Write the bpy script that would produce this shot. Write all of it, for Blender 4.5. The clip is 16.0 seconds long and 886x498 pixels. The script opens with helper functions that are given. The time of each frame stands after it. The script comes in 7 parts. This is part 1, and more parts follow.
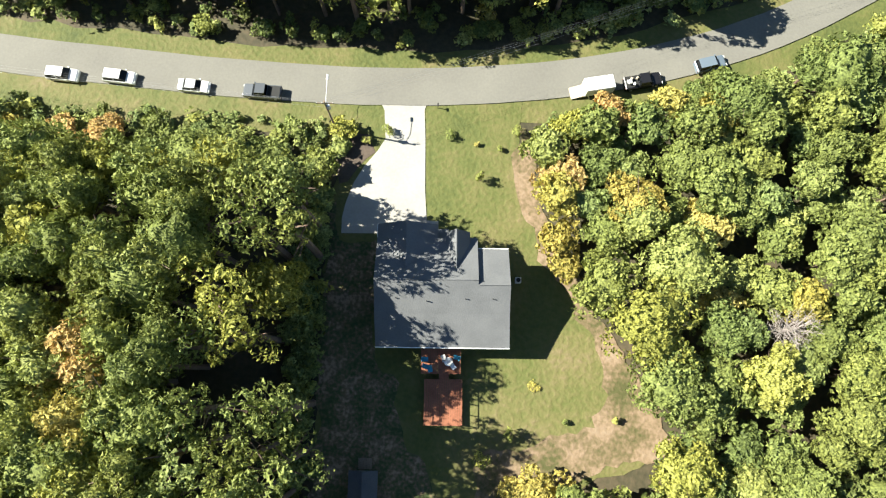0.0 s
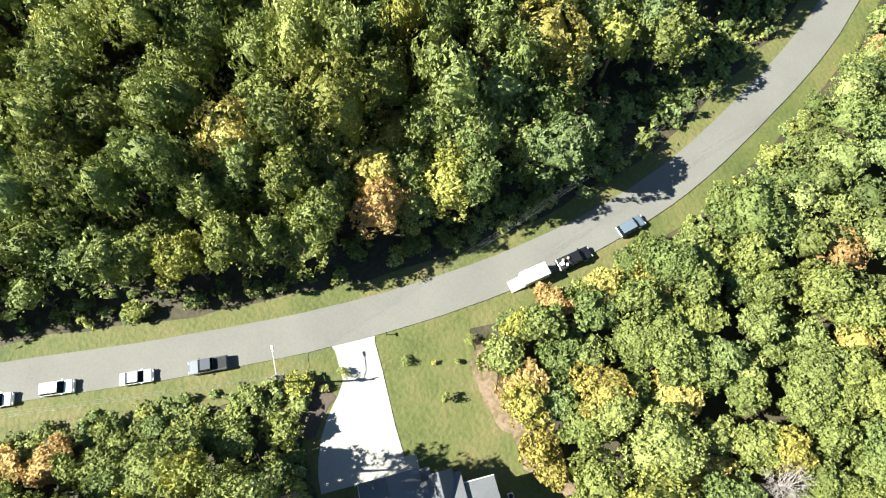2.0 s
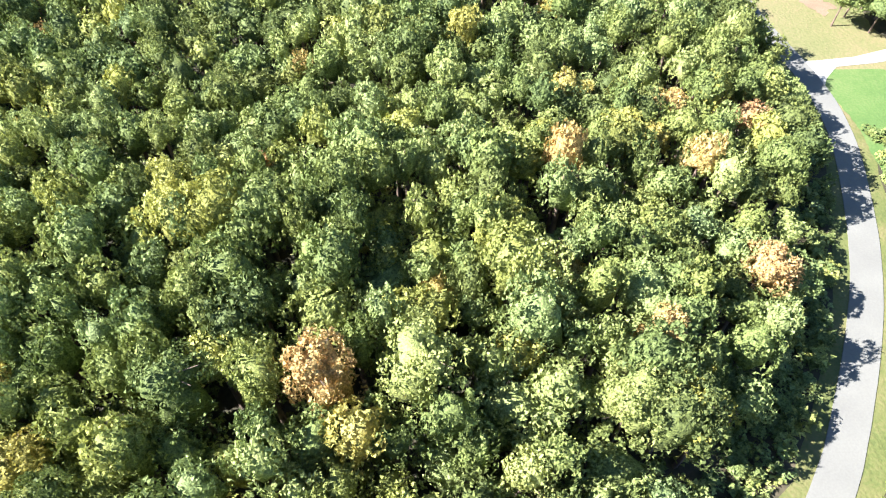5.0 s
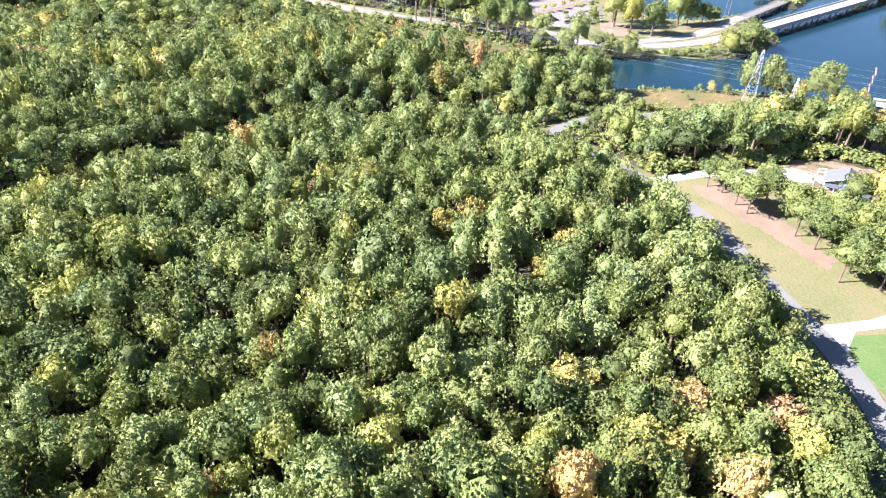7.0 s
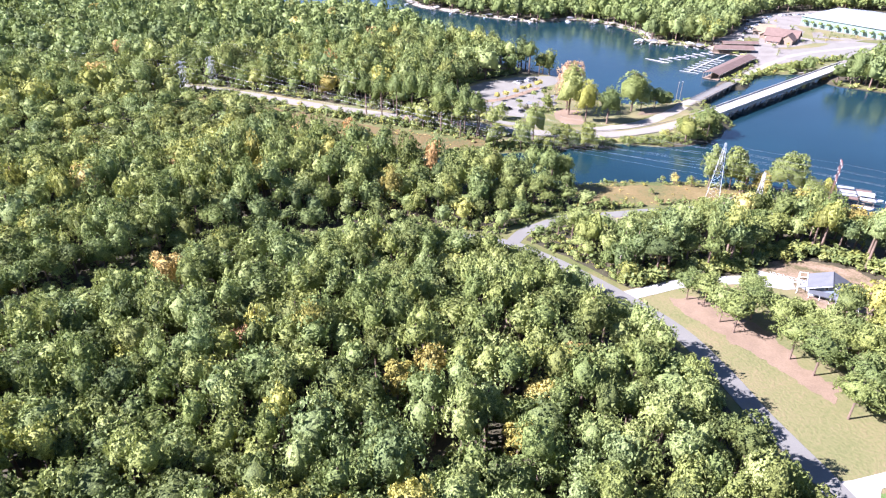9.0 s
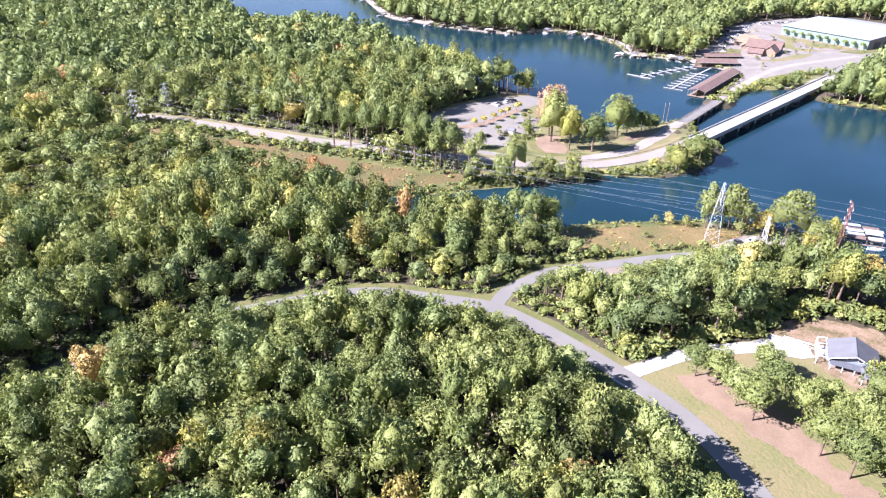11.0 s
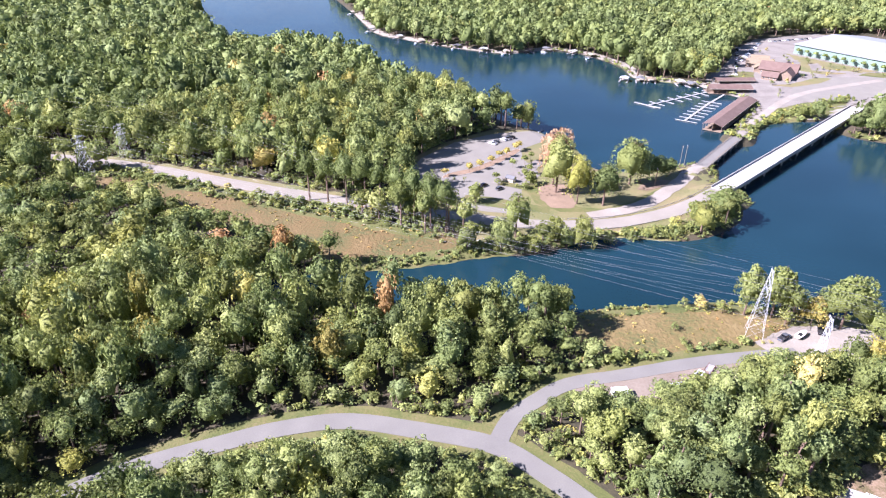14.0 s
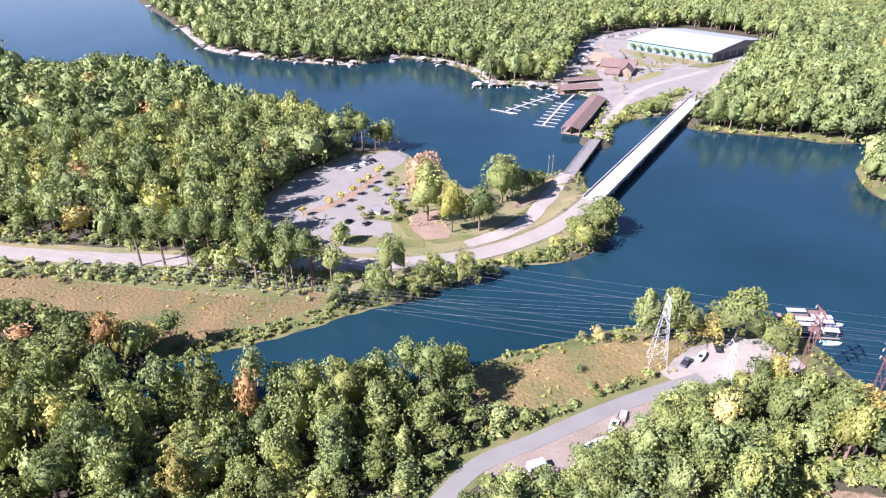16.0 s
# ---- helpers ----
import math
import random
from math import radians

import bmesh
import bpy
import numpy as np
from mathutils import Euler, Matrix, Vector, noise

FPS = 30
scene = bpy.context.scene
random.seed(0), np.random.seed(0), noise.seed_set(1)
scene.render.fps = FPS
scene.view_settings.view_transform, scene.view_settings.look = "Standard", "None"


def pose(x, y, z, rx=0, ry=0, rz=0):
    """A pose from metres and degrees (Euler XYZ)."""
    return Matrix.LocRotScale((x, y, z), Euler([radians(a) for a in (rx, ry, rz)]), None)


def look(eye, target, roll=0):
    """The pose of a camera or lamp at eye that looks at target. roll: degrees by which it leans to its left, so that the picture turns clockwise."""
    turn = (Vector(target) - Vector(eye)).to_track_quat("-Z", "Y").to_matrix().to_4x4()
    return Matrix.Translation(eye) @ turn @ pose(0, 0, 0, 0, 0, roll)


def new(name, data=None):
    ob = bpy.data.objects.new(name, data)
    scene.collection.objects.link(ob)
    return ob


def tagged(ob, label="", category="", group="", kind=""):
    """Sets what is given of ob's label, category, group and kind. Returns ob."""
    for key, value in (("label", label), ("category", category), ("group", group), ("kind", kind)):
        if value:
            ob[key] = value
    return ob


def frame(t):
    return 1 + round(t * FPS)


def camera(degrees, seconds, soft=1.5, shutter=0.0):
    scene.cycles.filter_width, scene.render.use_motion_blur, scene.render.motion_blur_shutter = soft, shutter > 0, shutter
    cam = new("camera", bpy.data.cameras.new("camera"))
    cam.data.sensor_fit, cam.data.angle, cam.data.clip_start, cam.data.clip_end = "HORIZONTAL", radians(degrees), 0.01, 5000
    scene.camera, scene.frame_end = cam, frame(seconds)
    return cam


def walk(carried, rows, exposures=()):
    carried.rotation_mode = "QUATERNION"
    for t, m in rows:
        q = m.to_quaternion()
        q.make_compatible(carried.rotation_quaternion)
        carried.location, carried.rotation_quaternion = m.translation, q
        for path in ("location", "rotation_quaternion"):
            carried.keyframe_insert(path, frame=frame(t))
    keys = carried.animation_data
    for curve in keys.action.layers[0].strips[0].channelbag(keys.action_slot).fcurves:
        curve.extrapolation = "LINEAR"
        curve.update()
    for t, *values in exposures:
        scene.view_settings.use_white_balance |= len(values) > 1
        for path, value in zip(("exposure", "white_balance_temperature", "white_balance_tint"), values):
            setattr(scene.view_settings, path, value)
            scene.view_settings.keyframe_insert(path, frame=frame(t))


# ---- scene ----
# Camera: seconds, x, y, z, heading, elevation, bank
cam = camera(72.22, 16.0, soft=1.2)
ROWS = [
    (0, 0.00, 0.00, 89.95, -0.00, -78.38, 0.71),
    (0.5, -0.01, 4.48, 91.76, -4.19, -78.19, 0.39),
    (1, 0.42, 9.29, 93.18, -8.24, -77.30, 0.40),
    (1.5, 1.36, 14.55, 94.23, -11.81, -74.24, 0.25),
    (2, 2.75, 20.24, 95.28, -14.46, -71.11, 0.22),
    (2.5, 4.32, 26.33, 96.49, -15.33, -68.02, 0.31),
    (3, 6.12, 32.93, 97.54, -16.06, -64.84, 0.40),
    (3.5, 8.13, 40.01, 98.68, -16.76, -61.81, 0.51),
    (4, 10.27, 47.41, 100.07, -17.34, -58.76, 0.60),
    (4.5, 12.50, 54.86, 101.64, -17.81, -55.61, 0.56),
    (5, 14.88, 62.12, 103.09, -18.11, -51.88, 0.49),
    (5.2, 15.86, 64.94, 103.65, -18.17, -50.36, 0.45),
    (7.3, 26.61, 94.12, 108.77, -19.02, -32.80, 1.07),
    (7.5, 27.69, 96.90, 109.26, -19.26, -31.20, 0.95),
    (8, 30.63, 103.84, 110.44, -20.53, -29.57, 0.77),
    (8.5, 33.91, 110.82, 111.68, -22.00, -29.44, 0.71),
    (9, 37.38, 117.90, 112.94, -22.82, -29.28, 0.62),
    (9.2, 38.80, 120.78, 113.49, -23.14, -29.26, 0.57),
    (11.3, 54.17, 151.49, 119.71, -25.01, -29.01, 0.35),
    (11.5, 55.76, 154.48, 120.37, -24.93, -28.98, 0.48),
    (12, 59.95, 162.11, 122.18, -24.87, -28.89, 0.47),
    (12.5, 64.08, 169.85, 123.85, -24.82, -28.81, 0.41),
    (13, 67.94, 177.67, 125.17, -24.81, -28.77, 0.35),
    (13.5, 71.61, 185.56, 126.14, -25.09, -28.81, 0.37),
    (14, 75.30, 193.51, 126.84, -25.49, -28.81, 0.33),
    (14.5, 79.17, 201.40, 127.35, -25.88, -28.78, 0.32),
    (15, 83.31, 209.17, 127.69, -29.61, -28.71, 0.20),
    (15.5, 87.83, 216.72, 128.00, -35.34, -28.62, -0.01),
    (16, 92.54, 223.94, 128.17, -39.41, -28.62, -0.16),
]
walk(cam, [(t, pose(x, y, z, 90 + el, 0, hd) @ pose(0, 0, 0, 0, 0, bank)) for t, x, y, z, hd, el, bank in ROWS],
     [(0, 1.7, 6600, 3), (2, 1.76, 6250, 4), (3.5, 2.1, 5900, 7), (5, 2.36, 5800, 12), (7.5, 2.16, 5600, 25), (9, 2.06, 5550, 29), (12.5, 1.88, 5650, 32), (16, 1.78, 5600, 34)])

# World, sun, exposure
SUN_EL = radians(38.0)
SUN_FROM = Vector((-0.981 * math.cos(SUN_EL), 0.194 * math.cos(SUN_EL), math.sin(SUN_EL)))
world = bpy.data.worlds.new("sky")
world.use_nodes = True
scene.world = world
wn = world.node_tree.nodes
sky = wn.new("ShaderNodeTexSky")
sky.sky_type = "NISHITA"
sky.sun_disc = False
sky.sun_elevation = SUN_EL
sky.sun_rotation = math.atan2(-0.981, 0.194)
sky.dust_density = 0.1
sky.ozone_density = 3.0
wn["Background"].inputs[1].default_value = 0.042
world.node_tree.links.new(sky.outputs[0], wn["Background"].inputs[0])
sun_data = bpy.data.lights.new("sun", "SUN")
sun_data.energy = 5.0
sun_data.angle = radians(0.5)
sun_data.color = (1.0, 0.95, 0.86)
sun = new("sun", sun_data)
sun.matrix_world = look(SUN_FROM * 500, (0, 0, 0))


# Materials
def nodes_of(name):
    m = bpy.data.materials.new(name)
    m.use_nodes = True
    nt = m.node_tree
    return m, nt.nodes, nt.links, nt.nodes["Principled BSDF"]


def ramp_node(n, stops):
    r = n.new("ShaderNodeValToRGB")
    el = r.color_ramp.elements
    el[0].position, el[0].color = stops[0][0], (*stops[0][1], 1)
    el[1].position, el[1].color = stops[-1][0], (*stops[-1][1], 1)
    for p, c in stops[1:-1]:
        e = el.new(p)
        e.color = (*c, 1)
    return r


def surface(name, stops, big=0.08, fine=2.5, rough=0.85, bump=0.3, metal=0.0, mixfine=0.45, bump_scale=None):
    """Two scales of noise through a colour ramp, with bump."""
    m, n, l, b = nodes_of(name)
    geo = n.new("ShaderNodeNewGeometry")
    a, c = n.new("ShaderNodeTexNoise"), n.new("ShaderNodeTexNoise")
    a.inputs["Scale"].default_value, a.inputs["Detail"].default_value = big, 6
    c.inputs["Scale"].default_value, c.inputs["Detail"].default_value = fine, 4
    mix = n.new("ShaderNodeMix")
    mix.inputs[0].default_value = mixfine
    for t in (a, c):
        l.new(geo.outputs["Position"], t.inputs["Vector"])
    l.new(a.outputs[0], mix.inputs[2])
    l.new(c.outputs[0], mix.inputs[3])
    r = ramp_node(n, stops)
    l.new(mix.outputs[0], r.inputs[0])
    l.new(r.outputs[0], b.inputs["Base Color"])
    b.inputs["Roughness"].default_value, b.inputs["Metallic"].default_value = rough, metal
    if bump:
        bp = n.new("ShaderNodeBump")
        bp.inputs["Strength"].default_value = bump
        bp.inputs["Distance"].default_value = 0.5 / fine
        l.new(c.outputs[0], bp.inputs["Height"])
        l.new(bp.outputs[0], b.inputs["Normal"])
    return m


def shade(c, k):
    return tuple(min(1, v * k) for v in c)


def plain(name, c, rough=0.6, metal=0.0, fine=6.0, vary=0.25, bump=0.1):
    return surface(name, [(0.3, shade(c, 1 - vary)), (0.7, shade(c, 1 + vary))], 0.7, fine, rough, bump, metal)


M_FLOOR = surface("forest_floor_litter", [(0.3, (0.024, 0.024, 0.0128)), (0.5, (0.056, 0.048, 0.024)), (0.7, (0.104, 0.076, 0.044))], 0.07, 1.2)
M_LAWN = surface("mown_lawn", [(0.3, (0.058, 0.076, 0.017)), (0.45, (0.098, 0.11, 0.027)), (0.58, (0.138, 0.128, 0.043)), (0.72, (0.195, 0.148, 0.078))], 0.11, 1.4, bump=0.5, mixfine=0.35)
M_FRESH = surface("fresh_lawn", [(0.3, (0.06, 0.11, 0.024)), (0.5, (0.085, 0.145, 0.032)), (0.7, (0.13, 0.17, 0.05))], 0.1, 1.5, bump=0.4)
M_PATCHY = surface("worn_patchy_lawn", [(0.36, (0.0723, 0.0723, 0.0217)), (0.46, (0.145, 0.109, 0.0542)), (0.56, (0.239, 0.167, 0.105)), (0.75, (0.31, 0.239, 0.167))], 0.22, 1.8, bump=0.5, mixfine=0.4)
M_DRYLAWN = surface("dry_lawn", [(0.3, (0.1, 0.118, 0.034)), (0.48, (0.165, 0.155, 0.06)), (0.7, (0.23, 0.168, 0.09))], 0.05, 1.2, bump=0.5)
M_FIELD = surface("wild_field_grass", [(0.34, (0.08, 0.09, 0.026)), (0.44, (0.13, 0.11, 0.034)), (0.54, (0.17, 0.12, 0.042)), (0.68, (0.21, 0.158, 0.064))], 0.06, 0.8, bump=0.8)
M_FIELD_W = surface("rusty_field_grass", [(0.36, (0.075, 0.088, 0.025)), (0.45, (0.118, 0.096, 0.031)), (0.55, (0.152, 0.1, 0.035)), (0.7, (0.185, 0.136, 0.055))], 0.06, 0.8, bump=0.8)
M_STRAW = surface("pine_straw", [(0.3, (0.17, 0.118, 0.074)), (0.7, (0.27, 0.19, 0.125))], 0.2, 2.0)
M_ASPHALT = surface("grey_asphalt", [(0.3, (0.147, 0.14, 0.124)), (0.55, (0.177, 0.17, 0.148)), (0.75, (0.206, 0.196, 0.17))], 0.12, 3.0, bump=0.15)
M_LOT = surface("worn_lot_asphalt", [(0.3, (0.172, 0.16, 0.134)), (0.55, (0.203, 0.19, 0.158)), (0.75, (0.238, 0.22, 0.184))], 0.12, 2.5, bump=0.15)
M_PALEROAD = surface("bleached_asphalt", [(0.3, (0.2, 0.18, 0.146)), (0.7, (0.265, 0.24, 0.195))], 0.1, 2.0, bump=0.15)
M_DECK = surface("bleached_bridge_concrete", [(0.3, (0.36, 0.345, 0.32)), (0.7, (0.46, 0.445, 0.415))], 0.2, 2.0, bump=0.1)
M_CONCRETE = surface("pale_concrete", [(0.3, (0.314, 0.298, 0.272)), (0.7, (0.392, 0.376, 0.345))], 0.3, 3.0, bump=0.08)
M_MULCH = surface("dark_mulch", [(0.3, (0.05, 0.038, 0.03)), (0.7, (0.13, 0.095, 0.07))], 0.4, 3.0)
# leaf litter, with sun dapples under the trees put into its contrast
M_LITTER_DAPPLED = surface("littered_lawn_painted_dapples", [(0.38, (0.04, 0.062, 0.016)), (0.47, (0.085, 0.09, 0.034)), (0.53, (0.15, 0.105, 0.06)), (0.62, (0.28, 0.2, 0.135))], 0.35, 2.2, bump=0.5, mixfine=0.5)
M_GRAVEL = surface("pale_gravel", [(0.3, (0.136, 0.119, 0.0978)), (0.55, (0.224, 0.202, 0.172)), (0.75, (0.275, 0.258, 0.228))], 0.08, 1.5)
M_SAND = surface("pale_sand_gravel", [(0.3, (0.215, 0.188, 0.152)), (0.55, (0.28, 0.25, 0.205)), (0.75, (0.36, 0.33, 0.28))], 0.1, 1.5)
M_MUDLOT = surface("brown_gravel", [(0.3, (0.161, 0.125, 0.0892)), (0.7, (0.25, 0.208, 0.161))], 0.1, 1.5)
M_SHINGLE = surface("grey_shingle", [(0.3, (0.105, 0.108, 0.113)), (0.7, (0.158, 0.161, 0.166))], 0.4, 6.0, bump=0.4)
# darker than grey_shingle; also carries painted shade on one lake house slope
M_SHINGLE_D = surface("slate_shingle", [(0.3, (0.0654, 0.0714, 0.0833)), (0.7, (0.113, 0.119, 0.134))], 0.4, 6.0, bump=0.4)
M_BROWNROOF = surface("weathered_brown_roof", [(0.3, (0.105, 0.066, 0.052)), (0.7, (0.185, 0.125, 0.1))], 0.3, 2.0, bump=0.3)
M_WHITE = plain("white_paint", (0.74, 0.74, 0.72), 0.5, vary=0.06)
M_METALROOF = plain("white_metal_roof", (0.28, 0.293, 0.3), 0.5, vary=0.1, fine=1.0)
M_DOCK = plain("weathered_dock_boards", (0.33, 0.325, 0.31), 0.7, vary=0.25)
M_TANROOF = plain("tan_shingle_roof", (0.22, 0.17, 0.11), 0.8, vary=0.2)
# hall gable grey, taken dark to put the end wall's shade into it
M_SHADED_GABLE = plain("shade_darkened_metal_wall", (0.17, 0.175, 0.18), 0.5, vary=0.12, fine=1.0)
M_SIDING = plain("blue_grey_siding", (0.2, 0.24, 0.29), 0.6, vary=0.1)
M_TAN = plain("tan_siding", (0.42, 0.36, 0.28), 0.7, vary=0.12)
M_REDWOOD = surface("red_stained_deck", [(0.3, (0.2, 0.07, 0.035)), (0.7, (0.36, 0.14, 0.075))], 0.6, 4.0, 0.6)
M_WOOD = plain("weathered_wood", (0.23, 0.17, 0.12), 0.8, vary=0.3)
M_BARK = plain("bark", (0.16, 0.11, 0.08), 0.9, vary=0.4)
M_DEADWOOD = plain("grey_dead_wood", (0.36, 0.31, 0.28), 0.9, vary=0.25)
M_GALV = plain("galvanised_steel", (0.6, 0.61, 0.62), 0.5, 0.2, vary=0.1)
M_RUST = plain("rusty_steel", (0.17, 0.075, 0.06), 0.7, 0.1, vary=0.3)
M_WIRE = plain("aluminium_wire", (0.3, 0.3, 0.3), 0.4, 0.5, vary=0.05)
M_DARK = plain("dark_rubber", (0.02, 0.02, 0.02), 0.8, vary=0.2)
M_CARGLASS = plain("tinted_glass", (0.015, 0.018, 0.022), 0.08, vary=0.1, bump=0)
M_WINGLASS = plain("window_glass", (0.03, 0.035, 0.04), 0.06, vary=0.1, bump=0)
M_CARWHITE = plain("white_car_paint", (0.76, 0.77, 0.78), 0.25, vary=0.03, bump=0)
M_CARGREY = plain("grey_car_paint", (0.13, 0.14, 0.155), 0.25, 0.3, vary=0.05, bump=0)
M_CARBLUE = plain("blue_grey_car_paint", (0.2, 0.25, 0.3), 0.25, 0.3, vary=0.05, bump=0)
M_CARBLACK = plain("black_car_paint", (0.015, 0.015, 0.018), 0.2, vary=0.05, bump=0)
M_BLUE = plain("blue_fabric", (0.05, 0.3, 0.45), 0.7)
M_GREENWALL = plain("green_metal_wall", (0.17, 0.25, 0.2), 0.5, vary=0.12)
M_GUARD = plain("guard_rail_steel", (0.42, 0.4, 0.37), 0.5, 0.3)
M_STONE = plain("shore_rock", (0.4, 0.36, 0.31), 0.9, vary=0.3)


def leaf_material():
    m, n, l, b = nodes_of("foliage")
    at = n.new("ShaderNodeAttribute")
    at.attribute_name = "tint"
    geo, info = n.new("ShaderNodeNewGeometry"), n.new("ShaderNodeObjectInfo")
    isl = n.new("ShaderNodeMath")
    isl.operation = "MULTIPLY_ADD"
    isl.inputs[1].default_value = 0.05
    l.new(geo.outputs["Random Per Island"], isl.inputs[0])
    l.new(at.outputs["Fac"], isl.inputs[2])
    ob = n.new("ShaderNodeMath")
    ob.operation = "MULTIPLY_ADD"
    ob.inputs[1].default_value = 0.05
    l.new(info.outputs["Random"], ob.inputs[0])
    l.new(isl.outputs[0], ob.inputs[2])
    r0 = ramp_node(n, LEAF_STOPS)
    l.new(ob.outputs[0], r0.inputs[0])
    grain = n.new("ShaderNodeTexNoise")
    grain.inputs["Scale"].default_value, grain.inputs["Detail"].default_value = 3.2, 4
    l.new(geo.outputs["Position"], grain.inputs["Vector"])
    tone = ramp_node(n, [(0.34, (0.55, 0.57, 0.55)), (0.5, (1.0, 1.0, 1.0)), (0.64, (1.42, 1.38, 1.34))])
    l.new(grain.outputs[0], tone.inputs[0])
    piece = n.new("ShaderNodeMapRange")
    piece.inputs[3].default_value, piece.inputs[4].default_value = 0.88, 1.13
    l.new(geo.outputs["Random Per Island"], piece.inputs[0])
    lum = n.new("ShaderNodeVectorMath")
    lum.operation = "SCALE"
    tn, both = n.new("ShaderNodeAttribute"), n.new("ShaderNodeMath")
    tn.attribute_name = "tone"
    grey, hs = n.new("ShaderNodeMapRange"), n.new("ShaderNodeHueSaturation")
    grey.inputs[1].default_value, grey.inputs[2].default_value = 0.95, 1.35
    grey.inputs[3].default_value, grey.inputs[4].default_value = 1.02, 0.9
    l.new(tn.outputs["Fac"], grey.inputs[0])
    l.new(grey.outputs[0], hs.inputs["Saturation"])
    l.new(r0.outputs[0], hs.inputs["Color"])
    l.new(hs.outputs[0], lum.inputs[0])
    both.operation = "MULTIPLY"
    l.new(tn.outputs["Fac"], both.inputs[0])
    l.new(piece.outputs[0], both.inputs[1])
    l.new(both.outputs[0], lum.inputs["Scale"])
    r = n.new("ShaderNodeMix")
    r.data_type, r.blend_type = "RGBA", "MULTIPLY"
    r.inputs[0].default_value = 1.0
    l.new(lum.outputs[0], r.inputs[6])
    l.new(tone.outputs[0], r.inputs[7])
    bp = n.new("ShaderNodeBump")
    bp.inputs["Strength"].default_value, bp.inputs["Distance"].default_value = 0.9, 0.35
    l.new(grain.outputs[0], bp.inputs["Height"])
    dif, tra, mx = n.new("ShaderNodeBsdfDiffuse"), n.new("ShaderNodeBsdfTranslucent"), n.new("ShaderNodeMixShader")
    mx.inputs[0].default_value = 0.24
    l.new(r.outputs[2], dif.inputs[0])
    l.new(r.outputs[2], tra.inputs[0])
    l.new(bp.outputs[0], dif.inputs["Normal"])
    l.new(dif.outputs[0], mx.inputs[1])
    l.new(tra.outputs[0], mx.inputs[2])
    glo, mg = n.new("ShaderNodeBsdfGlossy"), n.new("ShaderNodeMixShader")
    glo.inputs["Roughness"].default_value = 0.75
    glo.inputs["Color"].default_value = (0.9, 0.95, 0.85, 1)
    mg.inputs[0].default_value = 0.02
    l.new(mx.outputs[0], mg.inputs[1])
    l.new(glo.outputs[0], mg.inputs[2])
    l.new(mg.outputs[0], n["Material Output"].inputs[0])
    return m


# dark pine, green, yellow-green, yellow, orange, brown
LEAF_STOPS = [(0.0, (0.13, 0.174, 0.058)), (0.2, (0.188, 0.234, 0.068)), (0.42, (0.272, 0.298, 0.08)), (0.58, (0.378, 0.37, 0.08)),
              (0.72, (0.46, 0.37, 0.1)), (0.86, (0.48, 0.28, 0.12)), (1.0, (0.35, 0.23, 0.14))]
M_LEAF = leaf_material()


def water_material():
    m, n, l, b = nodes_of("lake_water")
    geo = n.new("ShaderNodeNewGeometry")
    no, no2 = n.new("ShaderNodeTexNoise"), n.new("ShaderNodeTexNoise")
    no.inputs["Scale"].default_value, no.inputs["Detail"].default_value = 0.7, 3
    no2.inputs["Scale"].default_value = 0.012
    l.new(geo.outputs["Position"], no.inputs["Vector"])
    l.new(geo.outputs["Position"], no2.inputs["Vector"])
    r = ramp_node(n, [(0.35, (0.006, 0.024, 0.033)), (0.65, (0.009, 0.033, 0.046))])
    l.new(no2.outputs[0], r.inputs[0])
    l.new(r.outputs[0], b.inputs["Base Color"])
    b.inputs["Roughness"].default_value = 0.12
    b.inputs["IOR"].default_value = 1.33
    bp = n.new("ShaderNodeBump")
    bp.inputs["Strength"].default_value, bp.inputs["Distance"].default_value = 0.25, 0.25
    l.new(no.outputs[0], bp.inputs["Height"])
    l.new(bp.outputs[0], b.inputs["Normal"])
    return m


M_WATER = water_material()


# Plan: polygons and lines on the ground, metres
def smooth(pts, n=4, closed=False):
    """Catmull-Rom through the points."""
    p = [np.array(q, float) for q in pts]
    k = len(p)
    out = []
    for i in range(k if closed else k - 1):
        if closed:
            a, b, c, d = p[i - 1], p[i], p[(i + 1) % k], p[(i + 2) % k]
        else:
            a, b, c, d = p[max(i - 1, 0)], p[i], p[i + 1], p[min(i + 2, k - 1)]
        for j in range(n):
            t = j / n
            out.append(0.5 * (2 * b + (c - a) * t + (2 * a - 5 * b + 4 * c - d) * t * t + (3 * b - a - 3 * c + d) * t ** 3))
    if not closed:
        out.append(p[-1])
    return np.array(out)


def inside(x, y, poly):
    r = np.zeros(x.shape, bool)
    n = len(poly)
    for i in range(n):
        (x0, y0), (x1, y1) = poly[i], poly[(i + 1) % n]
        if y0 == y1:
            continue
        c = ((y0 > y) != (y1 > y)) & (x < (x1 - x0) * (y - y0) / (y1 - y0) + x0)
        r ^= c
    return r


def dist(x, y, line, closed=False):
    d = np.full(x.shape, 1e9)
    n = len(line)
    for i in range(n if closed else n - 1):
        (x0, y0), (x1, y1) = line[i], line[(i + 1) % n]
        vx, vy = x1 - x0, y1 - y0
        t = np.clip(((x - x0) * vx + (y - y0) * vy) / (vx * vx + vy * vy + 1e-9), 0, 1)
        d = np.minimum(d, np.hypot(x - x0 - t * vx, y - y0 - t * vy))
    return d


